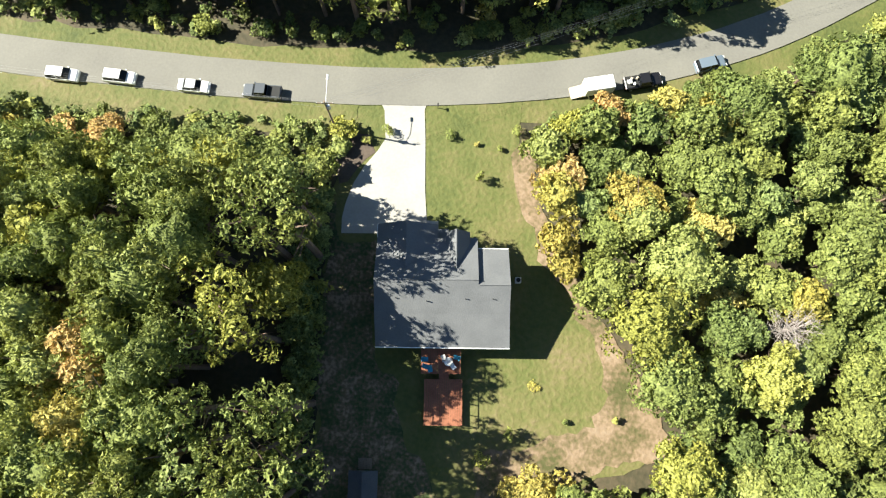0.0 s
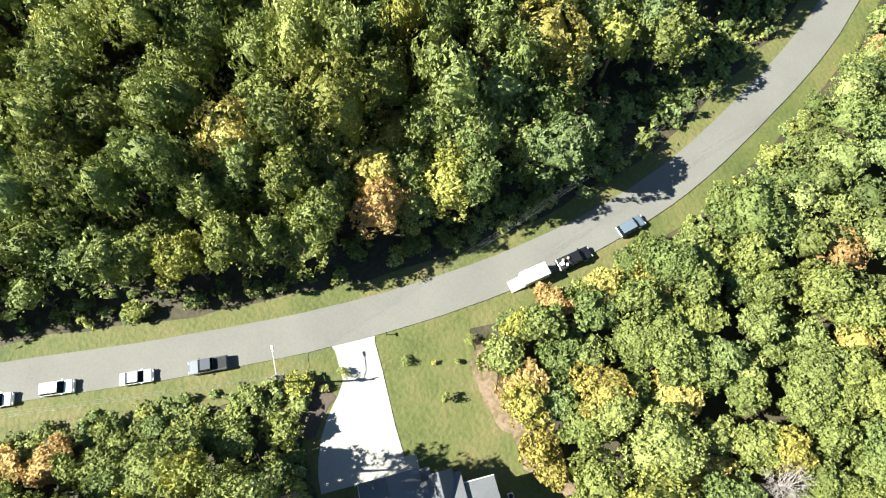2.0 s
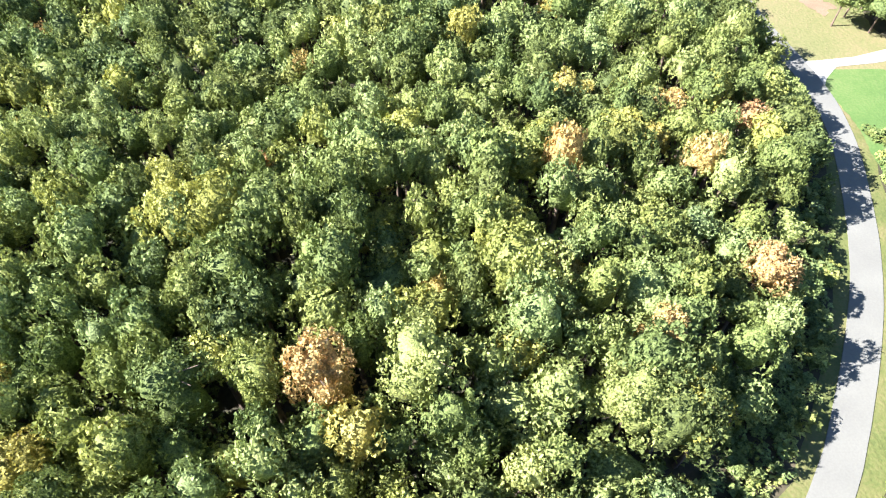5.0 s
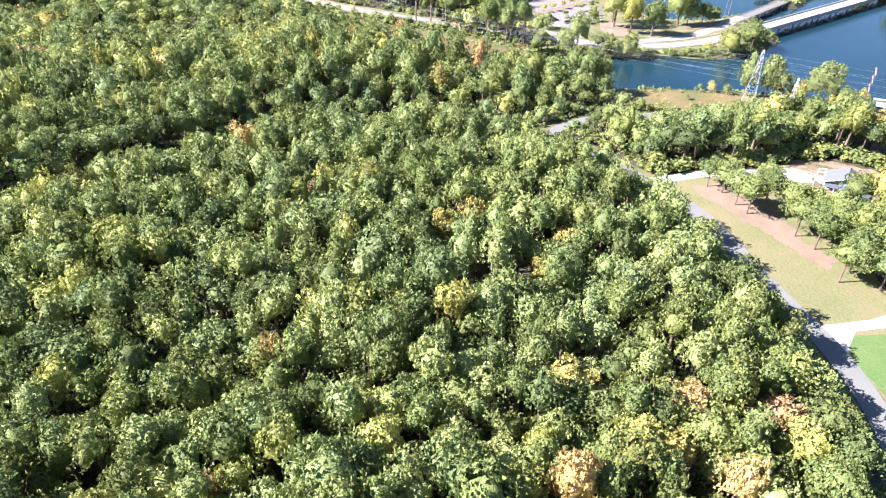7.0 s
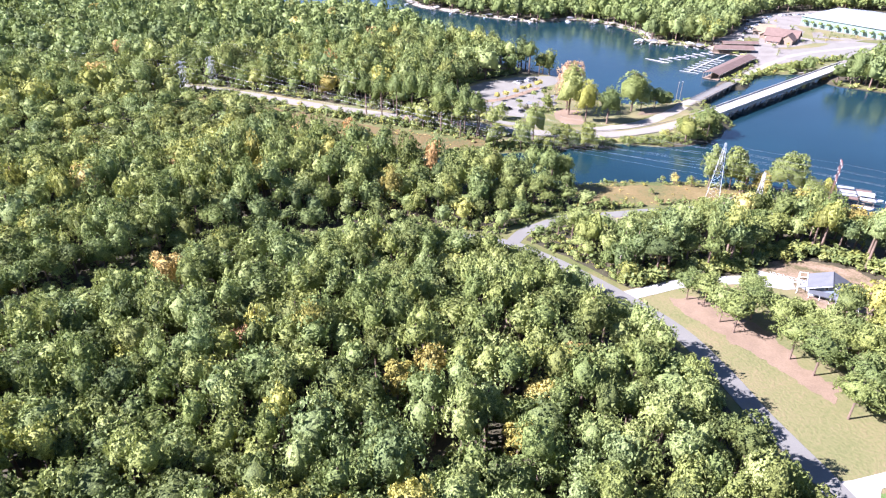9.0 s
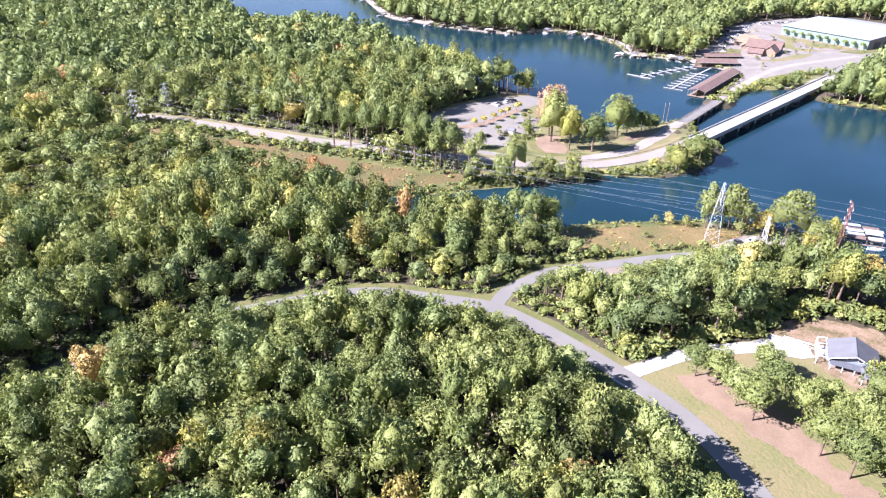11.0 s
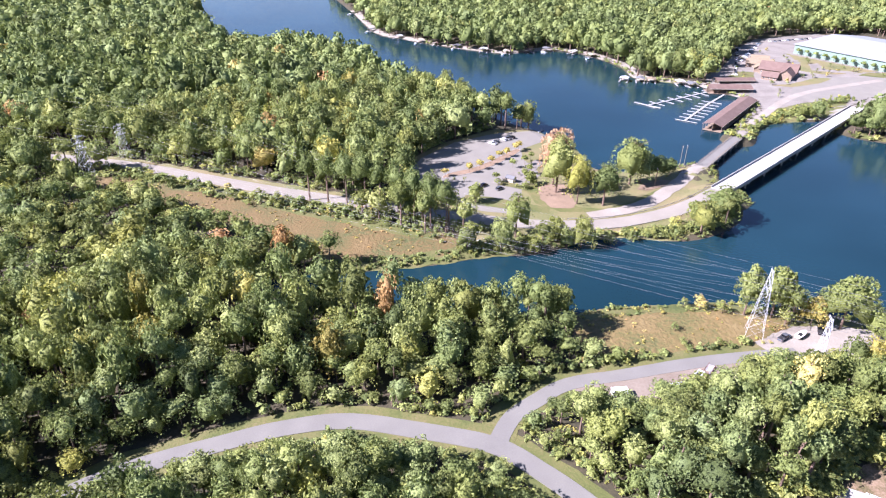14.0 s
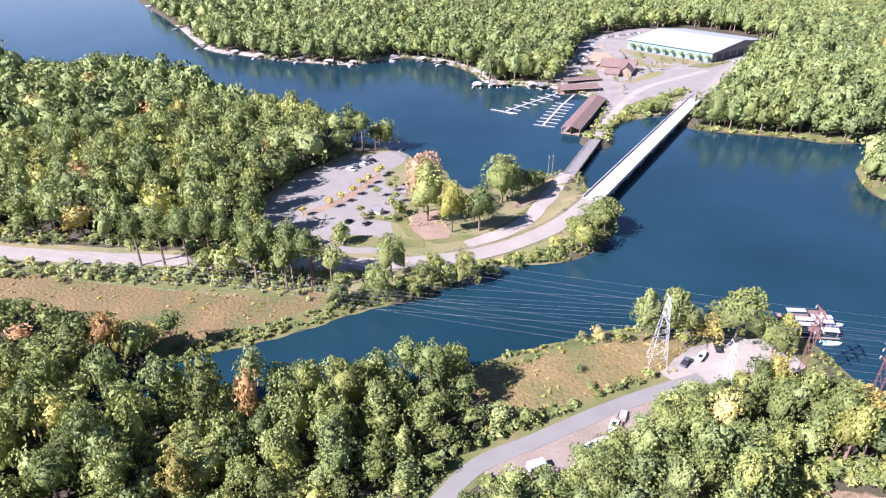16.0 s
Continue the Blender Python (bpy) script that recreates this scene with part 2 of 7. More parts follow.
LAKE_A = [(96, 402), (121, 380), (140, 366), (165, 352), (198, 337), (210, 335.5), (225, 330), (235, 326), (249, 321), (265, 310), (283, 296),
          (296, 280), (294, 268), (288, 259), (284, 248), (284, 235), (292, 210), (310, 170), (330, 100), (400, 20), (700, -50), (900, 100),
          (800, 240), (600, 250), (500, 275), (460, 285), (449, 298), (457, 311), (489, 328), (525, 325), (620, 300), (700, 303)]
LAKE_B = [(600, 330), (549, 339), (523, 354), (515, 375), (496, 403), (482, 427), (490, 446), (506, 458), (490, 460), (478, 466), (454, 468),
          (430, 457), (417, 449), (407, 449), (405, 454), (420, 467), (440, 480), (470, 497), (490, 512), (496, 530), (493, 551), (496, 572), (480, 592),
          (464, 618), (480, 650), (487, 695), (484, 722), (468, 752)]
LAKE_C = [(426, 753), (406, 763), (372, 817), (348, 876), (332, 931), (363, 1116), (395, 1363), (420, 1700), (300, 2300), (-300, 2300), (50, 1500), (150, 1300),
          (158, 1110), (150, 990), (152, 910), (179, 866), (217, 832), (251, 788), (263, 742), (248, 680), (272, 620), (283, 586), (292, 556)]
LAKE_D = [(297, 538), (303, 519), (300, 500), (303, 478), (294, 462), (296, 447), (318, 436), (335, 434), (349, 430), (350, 422), (346, 409), (339, 396),
          (336, 388), (325, 375), (313, 366), (289, 361), (272, 364), (259, 373), (246, 380), (228, 381), (210, 380), (189, 387), (165, 390.5),
          (150, 394), (137, 398), (124, 402), (108, 407)]
LAKE = smooth(LAKE_A + LAKE_B + LAKE_C + LAKE_D, 3, True)

ROAD_A = smooth([(-200, 66), (-110, 53), (-68, 47.2), (-50, 45.2), (-33, 43.5), (-16, 42.5), (-2.5, 42.4), (11, 43.2), (25, 45.1), (40, 48.8), (54, 54.2),
                 (69, 62.5), (84, 72), (97, 83), (110, 95.5), (120, 107), (130, 121), (140, 137), (146.5, 152), (150, 167), (153, 189), (156.5, 206),
                 (158.5, 226), (155, 247), (149.5, 267), (144.5, 281), (138, 293.5), (123, 306), (106, 318), (89, 323), (70, 324.5), (49.5, 325),
                 (32, 321.5), (16, 316), (-20, 298), (-90, 268), (-160, 250)])
SPUR = smooth([(139, 293), (147, 299.5), (156, 302.5), (171, 305), (190, 301), (210, 297), (231, 291.5), (248, 286)])
HIGHWAY = smooth([(-300, 850), (-150, 722), (-36, 628), (-5, 600), (52, 556), (91, 518), (118, 491), (145, 466), (191, 425), (221, 402.5), (251, 389.5), (282, 384.5),
                  (305, 386.2), (327, 391.2)])
HIGHWAY_E = smooth([(535, 459.2), (580, 471), (640, 492), (720, 508), (860, 500)])
LANE_OLD = smooth([(250, 399), (281, 397), (310, 408), (335, 420), (347, 424)])
LANE_EAST = smooth([(408, 452), (419, 459), (445, 473), (470, 484), (513, 502), (559, 512), (640, 508)])
DRIVE_THREE = smooth([(154, 247), (167, 247), (180, 246.5), (197, 242), (207, 239)])
YARD = [(-11, 39.5), (11.5, 40), (11, 27), (14, 17), (19, 9), (24, 3), (26, -4), (32, -10), (22, -13), (14, -18), (6, -22), (2, -40), (-17, -40), (-17, 3), (-16.5, 22), (-14.5, 34)]
VERGE_S = [(-120, 55), (-120, 44), (-68, 37.5), (-47, 36), (-29, 34.8), (-14, 35), (-12, 42), (-40, 44), (-80, 48)]
LOT_TWO = [(154, 250), (178, 250), (206, 243), (214, 246), (230, 242), (235, 226), (228, 208), (206, 212), (192, 196), (184, 176), (186, 150), (162, 130), (148, 140),
           (149, 160), (152, 175), (154, 200), (157, 226)]
FIELD_E = [(193, 336), (207, 336), (224, 330), (236, 325), (249, 320), (264, 309), (262, 300), (248, 292), (229, 297), (208, 302.5), (194, 306), (186, 318)]
PARKING_E = [(240, 296), (260, 297), (273, 292), (282, 285), (284, 276), (279, 268), (267, 270), (254, 273), (240, 282)]
MUDLOT = [(170, 303), (190, 300), (217, 294), (229, 291), (222, 284), (204, 286), (186, 289.5), (173, 296)]
FIELD_W = [(10, 560), (65, 533), (103, 498), (119, 476), (140, 452), (168, 424), (181, 410), (184, 396), (170, 391), (158, 394), (138, 400), (126, 409), (110, 424), (98, 452),
           (84, 466), (68, 482), (50, 508), (20, 535)]
PENINSULA = [(182, 430), (200, 417), (184, 396), (190, 388), (228, 382), (272, 365), (313, 367), (338, 392), (350, 424), (318, 435), (296, 447), (303, 478), (302, 520), (276, 534),
             (236, 523), (203, 503), (187, 480), (184, 455)]
LOT_N = [(194, 442), (189, 462), (193, 484), (208, 501), (238, 519), (270, 525), (298, 522), (302, 512), (290, 500), (270, 492), (262, 478), (258, 452), (236, 437), (222, 412), (206, 424)]
MARINA = [(496, 520), (497, 560), (520, 590), (560, 606), (590, 625), (640, 660), (700, 690), (800, 690), (815, 600), (790, 505), (690, 494), (600, 470), (535, 452), (506, 458), (470, 470), (420, 455), (440, 482), (480, 505)]
POINT_FAR = [(458, 618), (478, 606), (500, 596), (496, 578), (470, 598)]

HOUSE_YARD = [(205, 246), (232, 249), (248, 234), (250, 210), (234, 198), (215, 200)]
SHORE_GRASS = [(246, 296), (262, 270), (254, 262), (262, 248), (272, 238), (290, 236), (300, 260), (300, 285), (270, 300)]
ROAD_END = [(505, 458), (520, 440), (560, 448), (600, 462), (660, 478), (690, 500), (640, 500), (560, 480)]
HALL_YARD = [(660, 500), (720, 496), (800, 515), (840, 545), (860, 600), (850, 660), (780, 690), (730, 700), (650, 660), (590, 630), (545, 590), (560, 580)]


def land(x, y):
    """Height of the ground sheet."""
    d = dist(x, y, LAKE, True) * np.where(inside(x, y, LAKE), -1, 1)
    s = np.clip((d - 25) / 170, 0, 1)
    bank = np.where(d < 6, np.maximum(d * 0.22, -4), 1.32 + np.clip(d - 6, 0, 30) * 0.03)
    z = bank + 2.8 * s * s * (3 - 2 * s)
    for line, top, half in ((HIGHWAY[-16:], 4.75, 7.0), (HIGHWAY_E[:6], 4.75, 7.0), (LANE_OLD[-5:], 3.3, 4.5), (LANE_EAST[:5], 3.3, 4.5)):
        e = dist(x, y, line)
        end = line[-1] if line[-1][0] < 400 else line[0]
        away = np.hypot(x - end[0], y - end[1])
        z = np.maximum(z, top - np.clip(e - half, 0, 99) * 0.5 - np.clip(away - 6, 0, 99) * 0.055)
    return z


STEP = 5.0
GX = np.concatenate([np.arange(-200, -100, 20), np.arange(-100, 640, STEP), np.arange(640, 901, 20)])
GY = np.concatenate([np.arange(-120, -40, 20), np.arange(-40, 620, STEP), np.arange(620, 1501, 16)])
GRID = land(*np.meshgrid(GX, GY, indexing="ij"))


def gz(x, y):
    """Ground height at one place."""
    i = float(np.interp(x, GX, np.arange(len(GX))))
    j = float(np.interp(y, GY, np.arange(len(GY))))
    i, j = min(i, len(GX) - 1.001), min(j, len(GY) - 1.001)
    a, b = int(i), int(j)
    u, v = i - a, j - b
    return float((GRID[a, b] * (1 - u) + GRID[a + 1, b] * u) * (1 - v) + (GRID[a, b + 1] * (1 - u) + GRID[a + 1, b + 1] * u) * v)


# Mesh helpers
def mesh_of(name, bm, mats=(), flat=True):
    me = bpy.data.meshes.new(name)
    bm.to_mesh(me)
    bm.free()
    for m in mats if isinstance(mats, (list, tuple)) else [mats]:
        me.materials.append(m)
    return me


def part(name, bm, material, parent, label=""):
    ob = new(name, mesh_of(name, bm, material))
    ob.parent = parent
    return tagged(ob, label)


def thing(name, m, label, category, group="", kind=""):
    ob = new(name)
    ob.matrix_world = m
    ob.empty_display_size = 0.5
    return tagged(ob, label, category, group, kind)


def add_box(bm, x0, x1, y0, y1, z0, z1, m=None, bevel=0.0):
    vs = [bm.verts.new((x, y, z)) for x in (x0, x1) for y in (y0, y1) for z in (z0, z1)]
    fs = [bm.faces.new([vs[i] for i in q]) for q in ((0, 1, 3, 2), (4, 6, 7, 5), (0, 4, 5, 1), (2, 3, 7, 6), (0, 2, 6, 4), (1, 5, 7, 3))]
    if m is not None:
        bmesh.ops.transform(bm, matrix=m, verts=vs)
    if bevel:
        bmesh.ops.bevel(bm, geom=list({e for f in fs for e in f.edges}), offset=bevel, segments=1, affect="EDGES")
    return vs


def box(*a, **k):
    bm = bmesh.new()
    add_box(bm, *a, **k)
    return bm


def add_beam(bm, a, b, w, w2=None, sides=4):
    """A bar from a to b."""
    a, b = Vector(a), Vector(b)
    d = b - a
    if d.length < 1e-6:
        return
    q = d.to_track_quat("Z", "Y").to_matrix().to_4x4()
    q.translation = a
    w2 = w if w2 is None else w2
    lo, hi = [], []
    for i in range(sides):
        t = 2 * math.pi * (i + 0.5) / sides
        c, s = math.cos(t), math.sin(t)
        lo.append(bm.verts.new(q @ Vector((c * w, s * w, 0))))
        hi.append(bm.verts.new(q @ Vector((c * w2, s * w2, d.length))))
    for i in range(sides):
        j = (i + 1) % sides
        bm.faces.new((lo[i], lo[j], hi[j], hi[i]))
    bm.faces.new(hi)
    bm.faces.new(lo[::-1])


def beams(segs, w, sides=4):
    bm = bmesh.new()
    for a, b in segs:
        add_beam(bm, a, b, w, None, sides)
    return bm


def add_slab(bm, pts, thick):
    """A flat or sloping plate: the points are its top, counter-clockwise from above."""
    top = [bm.verts.new(p) for p in pts]
    bot = [bm.verts.new((p[0], p[1], p[2] - thick)) for p in pts]
    bm.faces.new(top)
    bm.faces.new(bot[::-1])
    n = len(pts)
    for i in range(n):
        j = (i + 1) % n
        bm.faces.new((top[i], bot[i], bot[j], top[j]))


def slab(pts, thick):
    bm = bmesh.new()
    add_slab(bm, pts, thick)
    return bm


def rough_edge(poly, amount, seed):
    """A polygon with a natural, wavering outline."""
    rnd = random.Random(seed)
    out = []
    n = len(poly)
    for i in range(n):
        a, b = np.array(poly[i]), np.array(poly[(i + 1) % n])
        length = np.hypot(*(b - a))
        nrm = np.array([-(b - a)[1], (b - a)[0]]) / (length + 1e-9)
        k = max(1, int(length / 1.1))
        for j in range(k):
            p = a + (b - a) * j / k
            w = noise.noise(Vector((p[0] * 0.23, p[1] * 0.23, seed))) * 1.7 + noise.noise(Vector((p[0] * 0.8, p[1] * 0.8, seed + 9.0))) * 0.9
            out.append(tuple(p + nrm * (w * amount + rnd.uniform(-0.12, 0.12))))
    return out


def drape(name, poly, mat, lift, label, category="ground", amount=0.0, seed=1, thick=0.0):
    """A sheet laid over the ground inside a polygon."""
    poly = [tuple(p) for p in poly]
    if amount:
        poly = rough_edge(poly, amount, seed)
    bm = bmesh.new()
    f = bm.faces.new([bm.verts.new((p[0], p[1], 0)) for p in poly])
    bmesh.ops.triangulate(bm, faces=[f])
    xs, ys = [p[0] for p in poly], [p[1] for p in poly]
    for k in range(math.ceil(min(xs) / STEP), math.floor(max(xs) / STEP) + 1):
        bmesh.ops.bisect_plane(bm, geom=bm.verts[:] + bm.edges[:] + bm.faces[:], plane_co=(k * STEP, 0, 0), plane_no=(1, 0, 0))
    for k in range(math.ceil(min(ys) / STEP), math.floor(max(ys) / STEP) + 1):
        bmesh.ops.bisect_plane(bm, geom=bm.verts[:] + bm.edges[:] + bm.faces[:], plane_co=(0, k * STEP, 0), plane_no=(0, 1, 0))
    for v in bm.verts:
        v.co.z = gz(v.co.x, v.co.y) + lift
    bmesh.ops.recalc_face_normals(bm, faces=bm.faces[:])
    if sum(q.normal.z for q in bm.faces) < 0:
        bmesh.ops.reverse_faces(bm, faces=bm.faces[:])
    ob = new(name, mesh_of(name, bm, mat))
    return tagged(ob, label, category, kind="structure")


def offset_line(line, w):
    line = np.array(line)
    t = np.gradient(line, axis=0)
    t /= np.hypot(t[:, 0], t[:, 1])[:, None]
    return line + np.stack([-t[:, 1], t[:, 0]], 1) * w


def ribbon(name, line, w, mat, lift, label, category="road", w2=None, jitter=0.0, seed=1, thick=0.35):
    """A strip along a line with sides that go into the ground."""
    line = np.array(line)
    fine = [line[0]]
    for a, b in zip(line[:-1], line[1:]):
        k = max(1, int(np.hypot(*(b - a)) / 3))
        fine += [a + (b - a) * (j + 1) / k for j in range(k)]
    line = np.array(fine)
    rnd = random.Random(seed)
    w2 = w if w2 is None else w2
    l, r = offset_line(line, w), offset_line(line, -w2)
    bm = bmesh.new()
    prev = None
    for p, a, b in zip(line, l, r):
        a = a + np.array([rnd.uniform(-jitter, jitter), rnd.uniform(-jitter, jitter)])
        b = b + np.array([rnd.uniform(-jitter, jitter), rnd.uniform(-jitter, jitter)])
        row = [bm.verts.new((q[0], q[1], gz(q[0], q[1]) + lift - s)) for q, s in ((a, thick), (a, 0), ((a + p) / 2, 0), (p, 0), ((b + p) / 2, 0), (b, 0), (b, thick))]
        if prev:
            for i in range(6):
                bm.faces.new((prev[i], prev[i + 1], row[i + 1], row[i])[::-1])
        prev = row
    bmesh.ops.recalc_face_normals(bm, faces=bm.faces[:])
    if sum(q.normal.z for q in bm.faces) < 0:
        bmesh.ops.reverse_faces(bm, faces=bm.faces[:])
    return tagged(new(name, mesh_of(name, bm, mat)), label, category, kind="structure")


# Large structure: ground sheet, water, roads
def build_ground():
    nx, ny = len(GX), len(GY)
    far = 4800.0
    xs = np.concatenate([[-far, -1500, -600], GX, [1400, 2400, far]])
    ys = np.concatenate([[-far, -1500, -500], GY, [2000, 2800, far]])
    h = np.full((len(xs), len(ys)), 4.0)
    lx, ly = np.meshgrid(xs, ys, indexing="ij")
    h = np.where(inside(lx, ly, LAKE), -4.0, h)
    h[3:-3, 3:-3] = GRID
    bm = bmesh.new()
    vs = [[bm.verts.new((xs[i], ys[j], h[i, j])) for j in range(len(ys))] for i in range(len(xs))]
    for i in range(len(xs) - 1):
        for j in range(len(ys) - 1):
            bm.faces.new((vs[i][j], vs[i + 1][j], vs[i + 1][j + 1], vs[i][j + 1]))
    tagged(new("ground", mesh_of("ground", bm, M_FLOOR)), "brown leaf litter and soil under the woods", "ground", kind="structure")
    bm = bmesh.new()
    bm.faces.new([bm.verts.new((x, y, 0)) for x, y in ((-500, -300), (1500, -300), (1500, 2900), (-500, 2900))])
    tagged(new("water", mesh_of("water", bm, M_WATER)), "dark blue lake water with fine ripples", "lake", kind="structure")


build_ground()
ribbon("verge", ROAD_A[3:-6], 6.0, M_LAWN, 0.05, "mown grass verge along the residential road", "grass", 6.5, 0.5, 3)
ribbon("verge_spur", SPUR, 6.6, M_LAWN, 0.11, "dry grass verge beside the lane", "grass", 4.0, 0.4, 4)
ribbon("verge_highway", HIGHWAY, 9.0, M_DRYLAWN, 0.05, "dry grass shoulder of the highway", "grass", 10.0, 0.6, 5)
drape("lawn_yard", YARD, M_LAWN, 0.08, "patchy green lawn round the house", "lawn", 0.5, 7)
drape("lawn_verge", VERGE_S, M_LAWN, 0.1, "mown roadside grass below the parked cars", "lawn", 0.3, 8)
drape("dirt_strip", [(10.8, 36), (12.4, 36), (13.4, 29.5), (15.3, 21), (18, 16), (21.5, 8), (25.5, 2), (31, -6.5), (32, -10), (24, -10.5), (18, -14), (11, -19), (5, -18), (4.5, -12.5), (6.8, -10.1), (13.6, -8.6), (20.5, -6.8), (22.4, -2.6), (21, 3.5), (17.4, 11), (13.6, 16), (11.6, 22.7), (10.5, 30.4)],
      M_PATCHY, 0.12, "bare pinkish earth and thin grass at the edge of the lawn", "soil", 0.9, 9)
drape("mulch_bed", [(-14.4, 35), (-11.2, 34.6), (-10.2, 31.9), (-12.2, 29.6), (-14, 27), (-15.6, 27), (-15.6, 32)], M_MULCH, 0.13, "brown mulch bed beside the driveway", "soil", 0.4, 92)
# litter and painted dapples over the tree-shaded side of the yard
drape("litter_dapples", [(-16.6, 24), (-14.8, 19), (-9.2, 18.6), (-9.2, 2), (-6.5, -1.5), (-5, -9), (-1, -14), (2, -22), (0, -33), (-16.8, -33), (-16.8, 0)], M_LITTER_DAPPLED, 0.115, "thin lawn under leaf litter, with sun dapples put into its colour", "lawn", 0.9, 96)
drape("lawn_two", LOT_TWO, M_DRYLAWN, 0.08, "dry mown lawn under scattered pines", "lawn", 0.5, 10)
drape("lawn_green", [(151, 158), (158, 163), (172, 159), (178, 148), (165, 130), (150, 116), (138, 108), (130, 107), (141, 125), (148, 142)], M_FRESH, 0.12, "fresh green lawn beside the second driveway", "lawn", 0.3, 11)
drape("straw_bed", [(169, 241), (177, 238), (182, 228), (184, 214), (180, 202), (182, 190), (174, 186), (172, 203), (170, 216), (167, 230)], M_STRAW, 0.14, "reddish pine straw bed under the pines", "soil", 1.2, 12)
drape("house_earth", [(205, 244), (218, 247), (233, 244), (244, 232), (244, 214), (232, 204), (220, 203), (214, 208), (210, 222), (212, 232)], M_PATCHY, 0.13, "bare tan earth round the lake house", "soil", 0.8, 95)
drape("field_east", FIELD_E, M_FIELD, 0.08, "rusty brown wild grass field by the lake", "field", 0.5, 13)
drape("field_west", FIELD_W, M_FIELD_W, 0.08, "rusty brown overgrown field beside the highway", "field", 0.8, 14)
drape("shore_grass", SHORE_GRASS, M_LAWN, 0.07, "rough green grass round the shore clearing", "grass", 0.5, 93)
ribbon("bank_north", smooth([(118, 409), (137, 402.5), (150, 398.5), (165, 395), (189, 391.5), (212, 385)]), 4.5, M_LAWN, 0.11, "green reedy bank of the channel", "grass", None, 0.8, 31)
ribbon("bank_south", smooth([(197, 333.5), (210, 332), (225, 326.5), (235, 322.5), (249, 317.5), (262, 308)]), 3.2, M_LAWN, 0.12, "green reedy bank below the field", "grass", None, 0.8, 32)
ribbon("field_edge", smooth([(60, 530), (98, 497), (116, 474), (137, 450), (165, 422), (176, 411)]), 4.5, M_LAWN, 0.12, "green strip between field and highway", "grass", None, 1.2, 33)
ribbon("bank_east", smooth([(556, 345), (529, 359), (521, 379), (502, 408), (489, 428)]), 6.0, M_LAWN, 0.1, "green grassy bank under the eastern woods", "grass", None, 0.8, 34)
ribbon("bank_point", smooth([(466, 289), (455.5, 298), (462, 308), (489, 323), (520, 320)]), 4.5, M_LAWN, 0.1, "green grassy bank of the eastern point", "grass", None, 0.8, 35)
FAR_SHORE = smooth([(500, 545), (499, 572), (485, 594), (470, 618), (486, 650), (493, 695), (490, 724), (472, 757), (428, 758), (410, 767), (377, 820), (353, 878), (338, 932), (366, 1100)])
ribbon("bank_far", FAR_SHORE, 4.0, M_SAND, 0.16, "pale sandy bank of the far shore", "shore", 5.0, 1.0, 36)
drape("gravel_east", PARKING_E, M_SAND, 0.12, "pale gravel clearing at the lake shore", "gravel", 0.5, 15)
drape("mud_lot", MUDLOT, M_MUDLOT, 0.12, "brown gravel strip for parked trailers", "gravel", 0.4, 16)
drape("park_grass", PENINSULA, M_DRYLAWN, 0.05, "dry grass of the lakeside park", "grass", 0.3, 17)
drape("park_straw", [(240, 426), (246, 437), (253, 440), (262, 434), (258, 424), (252, 412), (247, 409), (238, 414)], M_STRAW, 0.18, "reddish needle bed under the park trees", "soil", 0.5, 18)
drape("park_soil", [(292, 414), (300, 419), (314, 420), (318, 416), (306, 411), (296, 410)], M_STRAW, 0.18, "bare reddish soil beside the lane", "soil", 0.5, 94)
drape("parking_lot", LOT_N, M_LOT, 0.1, "grey asphalt parking lot beside the lake", "parking lot", 0.0)
drape("marina_ground", MARINA, M_GRAVEL, 0.06, "pale gravel grounds of the marina", "gravel", 0.8, 19)
drape("marina_road", [(520, 503), (560, 530), (600, 545), (640, 520), (680, 505), (650, 488), (600, 478), (560, 480)], M_LOT, 0.12, "grey asphalt forecourt of the marina", "road", 0.0)
drape("driveway", [(-9.8, 40.2), (-9.0, 38.5), (-8.7, 34.0), (-9.8, 32.1), (-11.7, 29.7), (-13.2, 27.0), (-14.2, 24.0), (-14.6, 21.9), (-14.6, 19.6), (-8.4, 19.6), (-8.4, 19.15), (-1.0, 19.15), (-1.0, 17.45), (-0.7, 17.45), (-0.7, 21.5), (-2.4, 21.6), (-2.7, 25.9), (-2.8, 34), (-3.0, 38.6), (-2.5, 40.2)],
      M_CONCRETE, 0.16, "bright concrete driveway, widening to the garage", "driveway")
drape("driveway_two", [(150, 169), (156, 167.5), (168, 166), (186, 167), (186, 161.5), (172, 162), (160, 163.5), (154, 160), (148.5, 155)], M_CONCRETE, 0.16, "bright concrete driveway on the bend", "driveway")
ribbon("driveway_three", DRIVE_THREE, 2.6, M_CONCRETE, 0.16, "bright concrete drive to the lake house", "driveway")
drape("driveway_apron", [(152, 255), (157, 249.5), (160, 249.4), (160, 244.6), (157, 243), (154, 237), (151, 246)], M_CONCRETE, 0.19, "flared concrete mouth of the drive", "driveway")
drape("driveway_court", [(203, 243), (211, 243.5), (217, 236), (213, 230), (209, 231), (203, 236)], M_CONCRETE, 0.19, "bright concrete court in front of the lake house", "driveway")
ribbon("road", ROAD_A, 3.05, M_ASPHALT, 0.22, "grey residential asphalt road in a long bend", "road", None, 0.06, 20)
ribbon("road_spur", SPUR, 2.6, M_ASPHALT, 0.2, "grey asphalt lane to the shore", "road", None, 0.1, 21)
ribbon("road_highway", HIGHWAY, 4.6, M_PALEROAD, 0.24, "pale asphalt highway", "road")
ribbon("road_highway_east", HIGHWAY_E, 4.6, M_PALEROAD, 0.3, "pale asphalt highway beyond the bridge", "road")
